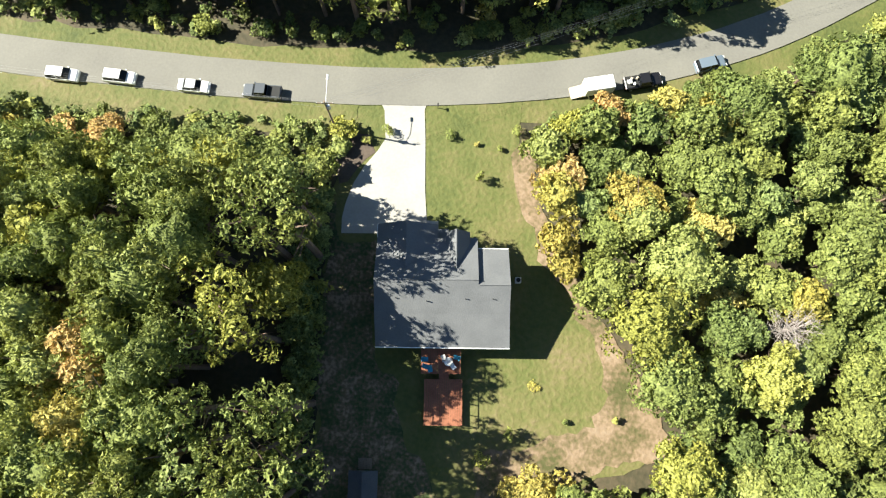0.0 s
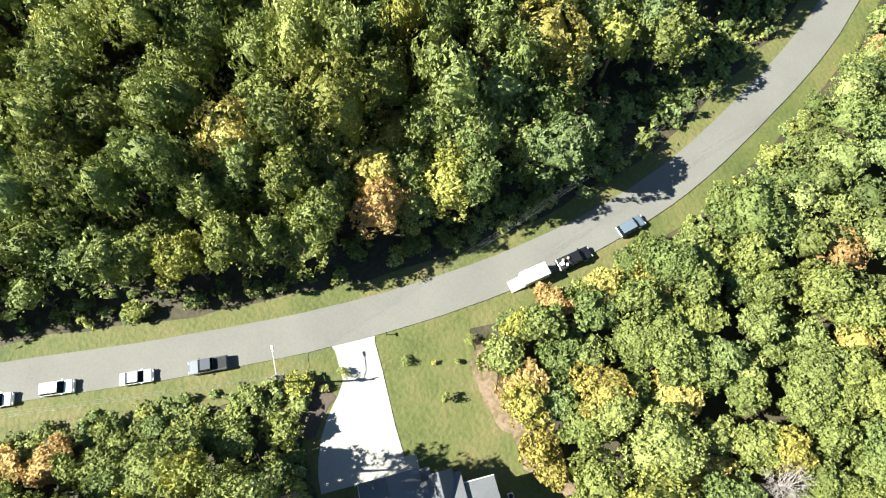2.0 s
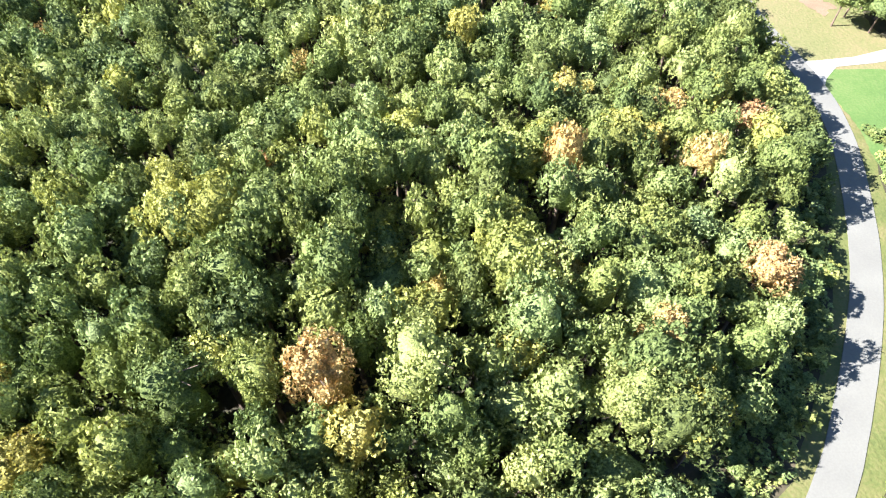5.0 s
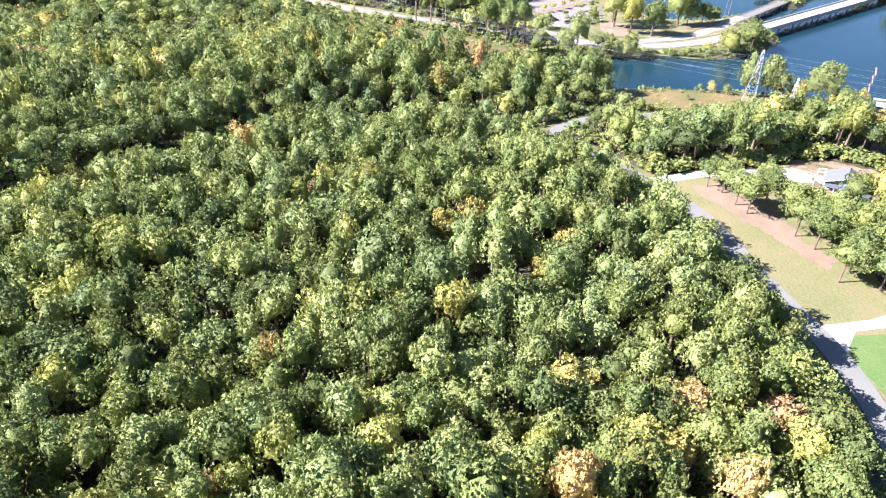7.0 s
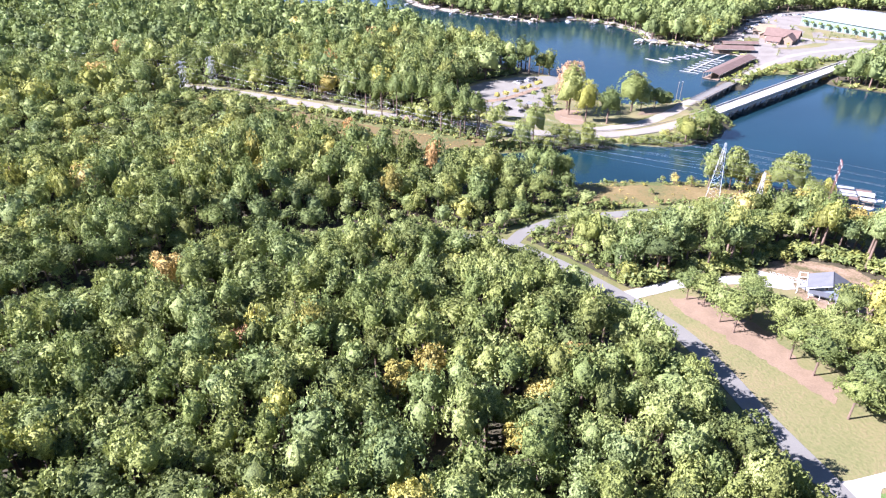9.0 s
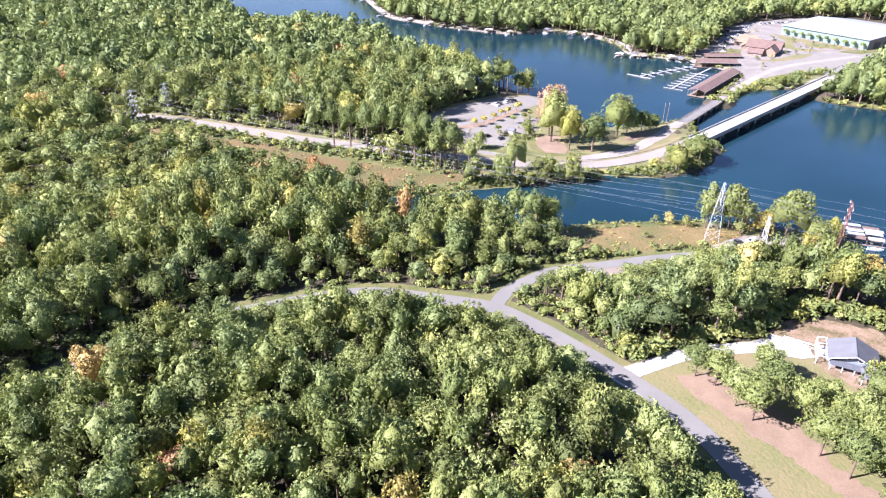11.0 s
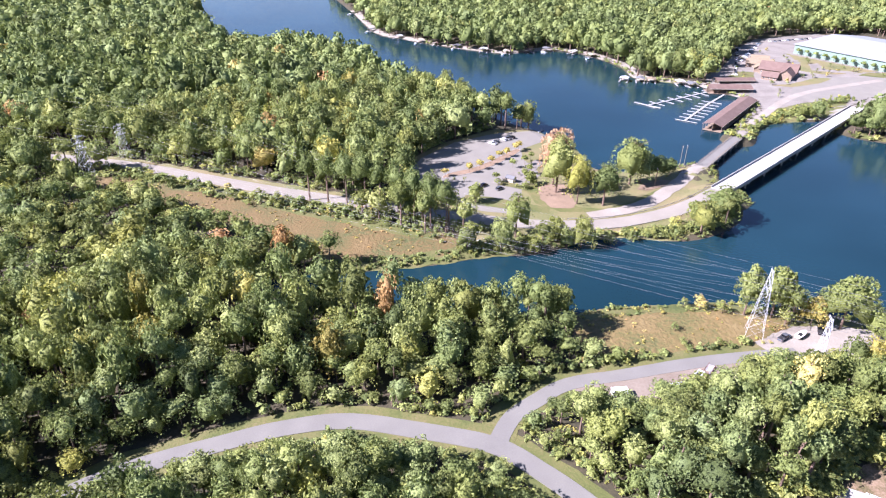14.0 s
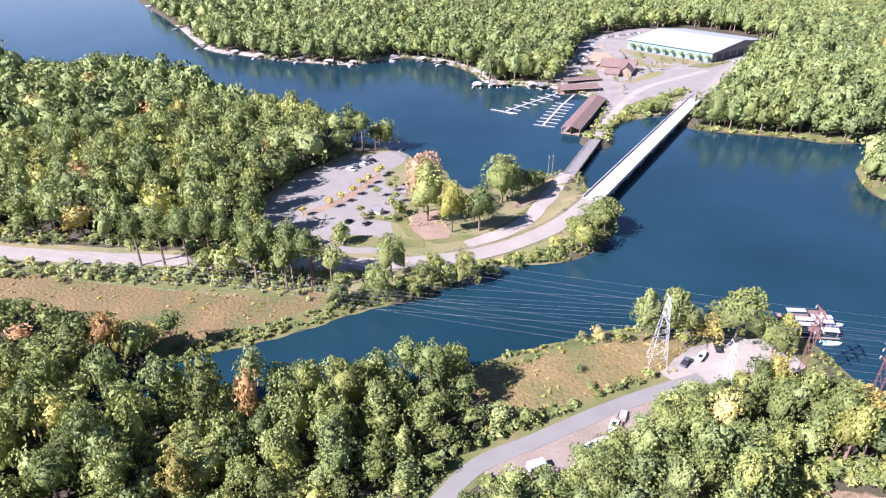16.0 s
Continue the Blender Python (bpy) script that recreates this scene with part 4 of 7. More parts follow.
def single_tree(x, y, z, half, h, tint, kind, seed, count=1450, size=0.35, label="", group="woodland trees", name=""):
    """A tree with trunk and crown; meshes are shared by kind and tint class."""
    tc = round(tint * 8) / 8
    ref_w, ref_h = (3.2, 15.0) if h > 10 else (3.0, 9.0)
    if kind != "shrub":
        ref_w = 1.7 if half < 2.2 else 2.8 if half < 3.6 else 4.4 if half < 5.4 else 6.6
        ref_h = 4.5 if h < 6.5 else 9.0 if h < 12 else 17.0 if h < 22 else 26.0
        count = max(60, int(count * min(1.6, (ref_w / 3.3) ** 1.5)))
    key = (kind, tc, seed % 4, count, size, ref_w, ref_h)
    if key not in SINGLES:
        v, f = crown_template(kind, ref_w, ref_h, count * 3 // 5 if kind == "airy" else count, size, seed + 7, -0.75 if kind == "full" else -0.4)
        crown = mesh_arrays("crown", v, f, [M_LEAF], np.full(len(v), tc), tone=np.full(len(v), (0.84, 1.0, 1.14, 0.92)[seed % 4] if tc < 0.7 else 1.15))
        SINGLES[key] = (crown, mesh_of("trunk", limbs(kind, ref_w, ref_h, seed), M_BARK))
    crown, stem = SINGLES[key]
    words = {"full": "tree with a full green crown", "airy": "thin-crowned pine at the edge of the yard", "parkland": "broad pine on the lawn", "cap": "woodland tree with a dense green top", "pine": "tall pine with a ragged dark green crown", "broadleaf": "broadleaf tree with a rounded green crown", "shrub": "low rounded green bush"}
    hue = " turning yellow" if tc > 0.5 else ""
    hue = " in orange autumn leaf" if tc > 0.75 else hue
    top = thing(name or {"full": "broadleaf_tree", "airy": "pine_tree", "parkland": "pine_tree", "cap": "broadleaf_tree", "pine": "pine_tree", "broadleaf": "broadleaf_tree", "shrub": "bush"}[kind],
                pose(x, y, z, 0, 0, seed * 77.7 % 360) @ Matrix.Diagonal((half / ref_w, half / ref_w, h / ref_h, 1)), label or words[kind] + hue, "tree" if kind != "shrub" else "bush", group)
    for n, me in (("trunk", stem), ("crown", crown)):
        ob = new(n, me)
        ob.parent = top
    return top


NEAR = [r for r in tree_rows(-95, -10, -40, 37, 4.5, 30) if r[0] < -11] + [r for r in tree_rows(-95, 98, -40, 66, 5.2, 31) if not (r[0] < -11 and r[1] < 37)]
NEAR.sort(key=lambda r: (r[0] / 1.3) ** 2 + (r[1] - 18) ** 2)
for i, r in enumerate(NEAR[:250]):
    single_tree(*r, seed=i)
for i, (x, y, half, h, tint, kind) in enumerate(MARKED):
    single_tree(x, y, gz(x, y) - 0.1, half, h, tint, kind, seed=400 + i)
woods("woods_near", NEAR[250:], 560, 0.42, "mixed pine and broadleaf woods beside the residential road", seed=2)
woods("woods_north", tree_rows(-120, 210, 66.5, 190, 6.2, 32), 720, 0.4, "dense mixed woods turning autumn yellow in places", seed=3)
woods("woods_middle", tree_rows(-150, 330, 190.5, 285, 6.6, 33), 430, 0.46, "dense mixed woods towards the lake", seed=4)
woods("woods_lakeside", tree_rows(-160, 330, 285.5, 345, 7.0, 37), 500, 0.46, "tall mixed woods between the bend and the lake", seed=14)
woods("woods_creek", tree_rows(-160, 420, 345.5, 425, 8.0, 34), 330, 0.54, "mixed woods along the creek", seed=5, loose=0.22)
woods("woods_shore", tree_rows(-260, 420, 425.5, 640, 9.6, 38), 200, 0.68, "mixed woods round the highway and the lake", seed=20, loose=0.16)
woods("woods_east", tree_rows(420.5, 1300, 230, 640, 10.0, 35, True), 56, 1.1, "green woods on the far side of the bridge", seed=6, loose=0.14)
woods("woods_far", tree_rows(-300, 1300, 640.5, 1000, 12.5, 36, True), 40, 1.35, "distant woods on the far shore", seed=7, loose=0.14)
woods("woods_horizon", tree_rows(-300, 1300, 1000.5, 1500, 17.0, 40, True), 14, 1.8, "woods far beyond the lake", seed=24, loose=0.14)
woods("woods_outer", tree_rows(-170, 330, -80, 300, 11.5, 39, True, True), 6, 1.4, "mixed woods round about the road", seed=23)

# park and shore trees, one by one
PARK_TREES = [(134, 470, 5.1, 26.6, 0.18, "pine"), (141, 461, 5.1, 28.0, 0.16, "pine"), (148, 453, 5.4, 29.4, 0.14, "pine"), (155, 446, 5.7, 30.8, 0.16, "pine"),
              (160, 439, 5.7, 29.4, 0.12, "pine"), (166, 432, 6.0, 30.8, 0.16, "pine"), (171, 425, 6.0, 28.0, 0.14, "pine"), (176, 418, 5.7, 28.0, 0.18, "pine"),
              (181, 412, 5.4, 26.6, 0.16, "pine"), (164, 424, 5.1, 23.8, 0.2, "pine"), (172, 415, 4.8, 21.0, 0.24, "pine"), (221, 313, 2.1, 3.6, 0.18, "broadleaf"),
              (497, 600, 9.0, 23.8, 0.3, "broadleaf"), (508, 594, 9.0, 25.2, 0.34, "broadleaf"), (487, 608, 9.0, 23.8, 0.2, "broadleaf"), (476, 616, 9.0, 22.4, 0.2, "broadleaf"),
              (515, 583, 8.2, 22.4, 0.5, "broadleaf"), (255.4, 437.2, 8.8, 34.0, 0.82, "broadleaf"), (250.8, 427.9, 9.3, 30.8, 0.4, "broadleaf"), (252.5, 412.2, 6.6, 25.8, 0.52, "broadleaf"),
              (263.1, 405.4, 8.3, 23.1, 0.12, "broadleaf"), (293.5, 421.8, 9.6, 27.0, 0.2, "pine"), (300.3, 421.0, 7.0, 17.1, 0.05, "broadleaf"), (311.9, 421.5, 6.4, 14.1, 0.06, "broadleaf"),
              (322.8, 423.0, 4.1, 9.4, 0.1, "broadleaf"), (207.6, 396.2, 6.0, 22.0, 0.22, "pine"), (195.4, 387.9, 5.7, 16.3, 0.3, "broadleaf"), (184.3, 394.5, 3.4, 13.6, 0.36, "broadleaf"),
              (229.7, 377.8, 5.4, 16.3, 0.32, "broadleaf"), (222.4, 386.9, 3.6, 11.7, 0.42, "broadleaf"), (223.6, 379.9, 3.0, 10.9, 0.3, "broadleaf"), (208.3, 381.3, 3.5, 8.1, 0.34, "broadleaf"),
              (307.0, 372.8, 9.4, 15.1, 0.16, "broadleaf"), (292.4, 373.2, 5.6, 10.3, 0.24, "broadleaf"), (279.6, 372.7, 4.0, 7.3, 0.44, "broadleaf"), (263.5, 372.0, 3.9, 6.5, 0.42, "broadleaf"),
              (254.0, 373.3, 3.8, 6.4, 0.3, "broadleaf"), (243.9, 375.3, 4.3, 7.0, 0.3, "broadleaf"), (207.7, 434.3, 3.5, 10.3, 0.22, "broadleaf"), (228.2, 447.6, 2.9, 5.1, 0.2, "broadleaf"),
              (244.3, 442.0, 3.3, 7.9, 0.24, "broadleaf"), (238.8, 438.0, 3.6, 4.7, 0.3, "broadleaf"), (250.4, 309.6, 4.7, 20.7, 0.26, "broadleaf"), (257.9, 304.3, 5.3, 21.3, 0.2, "pine"),
              (273.7, 289.2, 8.9, 21.7, 0.3, "broadleaf"), (266.6, 295.2, 4.1, 11.0, 0.6, "broadleaf"), (259.1, 299.4, 4.0, 6.5, 0.4, "broadleaf"), (277.4, 278.4, 5.7, 12.5, 0.22, "broadleaf"),
              (287.0, 278.2, 3.8, 11.5, 0.5, "broadleaf"), (280.9, 273.7, 2.6, 6.3, 0.5, "broadleaf"), (239.5, 319.6, 3.9, 7.3, 0.58, "broadleaf"), (244.3, 313.6, 3.4, 6.1, 0.34, "broadleaf"),
              (235.8, 323.7, 2.4, 4.5, 0.4, "broadleaf"), (217.4, 305.5, 2.2, 3.3, 0.2, "broadleaf"), (494.0, 419.0, 7.6, 27.0, 0.14, "pine"), (499.7, 414.9, 8.7, 21.5, 0.2, "broadleaf"),
              (542.8, 429.0, 7.0, 19.0, 0.24, "broadleaf"), (504.9, 404.5, 6.3, 12.4, 0.3, "broadleaf"), (497.0, 462.5, 6.0, 13.0, 0.14, "pine"), (490.0, 468.0, 4.5, 8.5, 0.2, "broadleaf"),
              (494.8, 464.9, 4.9, 8.9, 0.3, "broadleaf")]
for i, (x, y, half, h, tint, kind) in enumerate(PARK_TREES):
    single_tree(x, y, gz(x, y) - 0.1, half, h, tint, "shrub" if h < 7.5 else kind if x < 190 else "full", seed=500 + i, count=900 if h > 7.5 else 260, size=0.48 if h > 7.5 else 0.36, group="lakeside trees")
LAWN_PINES = [(173.5, 238.2, 4.4, 12), (175.4, 232.8, 4.2, 13), (174, 224.5, 4.6, 14), (173.8, 218.8, 4.8, 15), (184, 222, 4.6, 14), (186, 214, 4.4, 13), (190, 230, 4.0, 12), (179, 203.5, 4.8, 15), (179.2, 196, 4.8, 15), (188, 199, 4.6, 14), (195, 205, 4.6, 13),
              (172.8, 181, 4.6, 14), (180, 184, 4.8, 15), (188, 186, 4.6, 14), (196, 215, 4.0, 9), (191, 208, 4.2, 11), (200, 203, 4.4, 11), (196, 193, 4.6, 14), (213, 194, 4.6, 14), (205, 188, 4.4, 13), (181, 175, 4.6, 14)]
for i, (x, y, half, h) in enumerate(LAWN_PINES):
    single_tree(x, y, gz(x, y) - 0.1, half * 1.3, h, 0.14 + 0.05 * (i % 4), "parkland", seed=600 + i, count=1000, size=0.46, group="pines on the lawn", label="lawn pine with a bare lower trunk")
LOT_TREES = [(208, 469.7), (222.9, 470), (230.7, 472.3), (239.7, 475.9), (248.3, 481.2), (255, 484), (264.7, 489.5), (268, 492), (257.6, 468.5), (264.3, 472.9), (248.5, 466.6), (229.4, 452), (252, 455), (246, 450)]
for i, (x, y) in enumerate(LOT_TREES):
    single_tree(x, y, gz(x, y), 2.3, 5.6 if i else 4.5, 0.62 if i < 8 else 0.2, "broadleaf", seed=700 + i, count=160, size=0.5, group="parking lot trees", label="small round parking lot tree in dull yellow leaf" if i < 8 else "small green parking lot tree")
HALL_TREES = [(668, 610 - 9.5 * i) for i in range(10)]
for i, (x, y) in enumerate(HALL_TREES):
    single_tree(x, y, gz(x, y), 3.0, 7.0, 0.12, "broadleaf", seed=720 + i, count=120, size=0.5, group="trees along the storage hall", label="round clipped tree along the hall")
YARD_BUSHES = [(0.9, 34.4, 1.1, 1.6, 0.3), (-8.2, 35.0, 1.3, 2.0, 0.34), (4.9, 33.1, 0.5, 0.9, 0.6), (8.2, 32.5, 0.6, 1.2, 0.4), (9.1, -7.8, 1.2, 3.2, 0.4), (5.3, -11, 1.3, 3.4, 0.45), (23.2, -5.9, 0.6, 1.6, 0.55), (16.7, -6.2, 0.5, 1.3, 0.2),
               (5.3, 27.7, 1.0, 3.2, 0.42), (12.6, -1.6, 1.1, 0.5, 0.6), (-11.5, 33.5, 1.2, 1.6, 0.5), (10.6, 35, 1.2, 2.4, 0.4)]
for i, (x, y, half, h, tint) in enumerate(YARD_BUSHES):
    single_tree(x, y, gz(x, y) + 0.05, half, h, tint, "shrub", seed=740 + i, count=260, size=0.16 * 3 / max(half, 0.6), group="yard bushes", label="small bush or sapling on the lawn")


def shrub_rows(line, lo, hi, step, seed, x0=-1e9, x1=1e9, y0=-1e9, y1=1e9, big=1.0):
    """Bushes along a line, at lo to hi metres from it."""
    rng = np.random.default_rng(seed)
    pts = []
    for a, b in zip(line[:-1], line[1:]):
        n = max(1, int(np.hypot(*(b - a)) / step))
        q, d = rng.uniform(0, 2 * math.pi, n), rng.uniform(lo, hi, n)
        pts.append(a + (b - a) * rng.random((n, 1)) + np.stack([d * np.cos(q), d * np.sin(q)], 1))
    x, y = np.concatenate(pts).T
    keep = (x > x0) & (x < x1) & (y > y0) & (y < y1)
    x, y = x[keep], y[keep]
    keep = (dist(x, y, HIGHWAY) > 7.5) & (dist(x, y, ROAD_A) > 6.5) & (dist(x, y, LANE_OLD) > 5) & (dist(x, y, SPUR) > 5.5) & (dist(x, y, DRIVE_THREE) > 4)
    for p in (YARD, LOT_TWO, MUDLOT, PARKING_E):
        keep &= ~inside(x, y, p)
    rows = []
    for u, v in zip(x[keep], y[keep]):
        z = gz(u, v)
        if z > 0.15:
            rows.append((u, v, z - 0.1, big * rng.uniform(0.8, 1.9), big * rng.uniform(1.0, 2.8), float(np.clip(rng.normal(0.25, 0.14), 0.03, 0.8)), "shrub"))
    return rows


def understory(x0, x1, y0, y1, step, seed):
    """Low growth between the trunks of the woods."""
    xs, ys, rng = scatter(x0, x1, y0, y1, step, seed)
    return [(x, y, gz(x, y) - 0.1, rng.uniform(1.8, 3.2), rng.uniform(2.5, 6.5), float(np.clip(rng.normal(0.2, 0.12), 0.03, 0.7)), "shrub") for x, y in zip(xs, ys)]


woods("undergrowth_north", understory(-100, 180, 58, 190, 5.2, 71), 108, 0.42, "green undergrowth and saplings between the trunks", "bushes", seed=25)
woods("undergrowth_middle", understory(-100, 260, 190, 345, 6.5, 72), 96, 0.46, "green undergrowth in the woods towards the lake", "bushes", seed=26)
woods("undergrowth_highway", shrub_rows(HIGHWAY, 10.0, 19.0, 0.35, 73, -30, 200, 405, 640, big=2.4), 120, 0.36, "tall brush along the edge of the highway woods", "bushes", seed=27)
woods("undergrowth_lot", shrub_rows(np.array([(180, 436), (181, 460), (184, 482), (200, 506), (234, 527), (274, 538)], float), 0.0, 5.0, 0.5, 74, big=2.2), 120, 0.36, "dark brush between the parking lot and the woods", "bushes", seed=28)
BANK = np.vstack([LAKE, LAKE[:1]])
woods("shrubs_bank", shrub_rows(BANK, 0.5, 8.0, 0.45, 51, 90, 360, 230, 440), 130, 0.36, "low green bushes and reeds along the banks", "bushes", seed=8)
woods("shrubs_far_bank", shrub_rows(BANK, 0.3, 5, 1.5, 52, 360, 620, 280, 1000, 1.7), 90, 0.5, "low bushes along the far banks", "bushes", seed=9)
woods("shrubs_park", shrub_rows(np.array([(182, 396), (200, 391), (222, 387), (246, 382), (262, 375), (275, 370), (292, 368), (310, 371), (322, 379)], float), 0.0, 4.5, 0.28, 56, big=1.5), 160, 0.36, "dense bushes below the guard rail", "bushes", seed=15)
woods("shrubs_shore", shrub_rows(np.array([(252, 266), (262, 262), (270, 256), (276, 250), (280, 242), (276, 236)], float), 0.0, 6.5, 0.3, 57, big=1.25), 150, 0.36, "low green scrub beside the shore pylons", "bushes", seed=16)
woods("shrubs_causeway", shrub_rows(np.array([(428, 460), (445, 466), (470, 474), (490, 478), (515, 478), (540, 483), (565, 484)], float), 0.0, 7.5, 0.5, 58, big=1.7), 110, 0.4, "green bushes on the bank between lane and bridge", "bushes", seed=17)
woods("shrubs_field", shrub_rows(np.array(FIELD_W, float), 0.0, 7.0, 0.7, 53), 150, 0.45, "bushes along the edge of the brown field", "bushes", seed=10)
woods("shrubs_lawn", shrub_rows(np.array([(150, 252), (165, 252), (180, 252), (206, 248), (216, 250), (232, 249), (248, 236), (252, 215)], float), 0.0, 4.5, 0.45, 59, big=2.4), 190, 0.34, "bushes at the edge of the woods behind the lawn", "bushes", seed=18)
woods("shrubs_lane", shrub_rows(SPUR, 6.0, 9.0, 0.5, 60, big=1.4), 190, 0.34, "bushes at the edge of the woods along the lane", "bushes", seed=19)
woods("shrubs_yard_edge", shrub_rows(np.array([(-17.5, 29), (-19, 18), (-19, 5), (-19, -10), (-19, -28)], float), 0.0, 2.2, 0.35, 64, big=1.5), 240, 0.28, "undergrowth at the edge of the shaded yard", "bushes", seed=21)
woods("shrubs_bend", shrub_rows(ROAD_A, 9.0, 17.0, 0.3, 65, 14, 156, 38, 255, big=1.6), 200, 0.3, "undergrowth beside the bend of the road", "bushes", seed=22)
woods("shrubs_road", shrub_rows(ROAD_A, 7.0, 12.0, 0.3, 54, -70, 170, -40, 330, big=1.2), 200, 0.34, "roadside bushes at the edge of the woods", "bushes", seed=11)
woods("shrubs_verge", [r for r in shrub_rows(np.array([(-100, 40), (-68, 36.5), (-47, 34.5), (-29, 33.5), (-16, 33)], float), 0, 3.5, 0.35, 55)], 240, 0.26, "tangled roadside brush in autumn colours", "bushes", seed=12)


def tufts(name, poly, n, seed, label, tint=0.7):
    rng = np.random.default_rng(seed)
    p = np.array(poly, float)
    xs, ys = rng.uniform(p[:, 0].min(), p[:, 0].max(), n), rng.uniform(p[:, 1].min(), p[:, 1].max(), n)
    keep = inside(xs, ys, poly) & (fbm(xs, ys, 16, seed) + rng.uniform(-0.15, 0.15, n) > 0.45)
    rows = [(x, y, gz(x, y), rng.uniform(0.5, 1.3), rng.uniform(0.5, 1.2), float(np.clip(rng.normal(tint, 0.08), 0.3, 0.97)), "shrub") for x, y in zip(xs[keep], ys[keep])]
    return woods(name, rows, 96, 0.34, label, "tall grass", seed=seed)


tufts("tufts_west", FIELD_W, 1600, 61, "clumps of rusty tall grass in the field")
tufts("tufts_east", FIELD_E, 420, 62, "clumps of rusty tall grass in the lakeside field", 0.64)
tufts("tufts_verge", [(160, 262), (150, 285), (143, 300), (160, 300), (185, 262), (180, 252), (165, 252)], 500, 63, "brushy growth on the corner of the lane", 0.5)


def dead_tree(x, y, h):
    t = thing("dead_tree", pose(x, y, gz(x, y) - 0.1), "bare grey dead tree among the green crowns", "tree")
    rnd = random.Random(9)
    bm = bmesh.new()
    add_beam(bm, (0, 0, 0), (0, 0, h * 0.8), 0.2, 0.06, 6)
    part("trunk", bm, M_DEADWOOD, t)
    for i in range(60):
        q, z = rnd.uniform(0, 2 * math.pi), h * rnd.uniform(0.4, 0.8)
        a = Vector((0, 0, z))
        b = a + Vector((math.cos(q), math.sin(q), rnd.uniform(0.3, 1))) * rnd.uniform(1.5, 3.4)
        bm = bmesh.new()
        add_beam(bm, a, b, 0.045, 0.012)
        for j in range(5):
            c = a.lerp(b, rnd.uniform(0.4, 1))
            add_beam(bm, c, c + Vector((rnd.uniform(-1, 1), rnd.uniform(-1, 1), rnd.uniform(0, 1))), 0.02, 0.008)
        part("branch", bm, M_DEADWOOD, t)


dead_tree(44.2, 6.1, 11)


# Buildings
def fix(bm):
    bmesh.ops.recalc_face_normals(bm, faces=bm.faces[:])
    return bm


def prism_wall(pts, z0, z1):
    """Upright walls round a footprint."""
    return fix(slab([(x, y, z1) for x, y in pts], z1 - z0))


def window_at(parent, x, y, z, w, h, turn=0.0, frame_mat=None):
    """A framed pane that faces -y before the turn."""
    m = pose(x, y, z, 0, 0, turn)
    bm = bmesh.new()
    for b in ((-w / 2 - 0.08, w / 2 + 0.08, -0.06, 0.02, h / 2, h / 2 + 0.09), (-w / 2 - 0.08, w / 2 + 0.08, -0.06, 0.02, -h / 2 - 0.09, -h / 2),
              (-w / 2 - 0.08, -w / 2, -0.06, 0.02, -h / 2, h / 2), (w / 2, w / 2 + 0.08, -0.06, 0.02, -h / 2, h / 2), (-0.02, 0.02, -0.05, 0.02, -h / 2, h / 2)):
        add_box(bm, *b, m=m)
    fr = part("window", bm, frame_mat or M_WHITE, parent)
    bm = bmesh.new()
    add_box(bm, -w / 2, w / 2, -0.02, 0.01, -h / 2, h / 2, m=m)
    part("pane", bm, M_WINGLASS, fr)


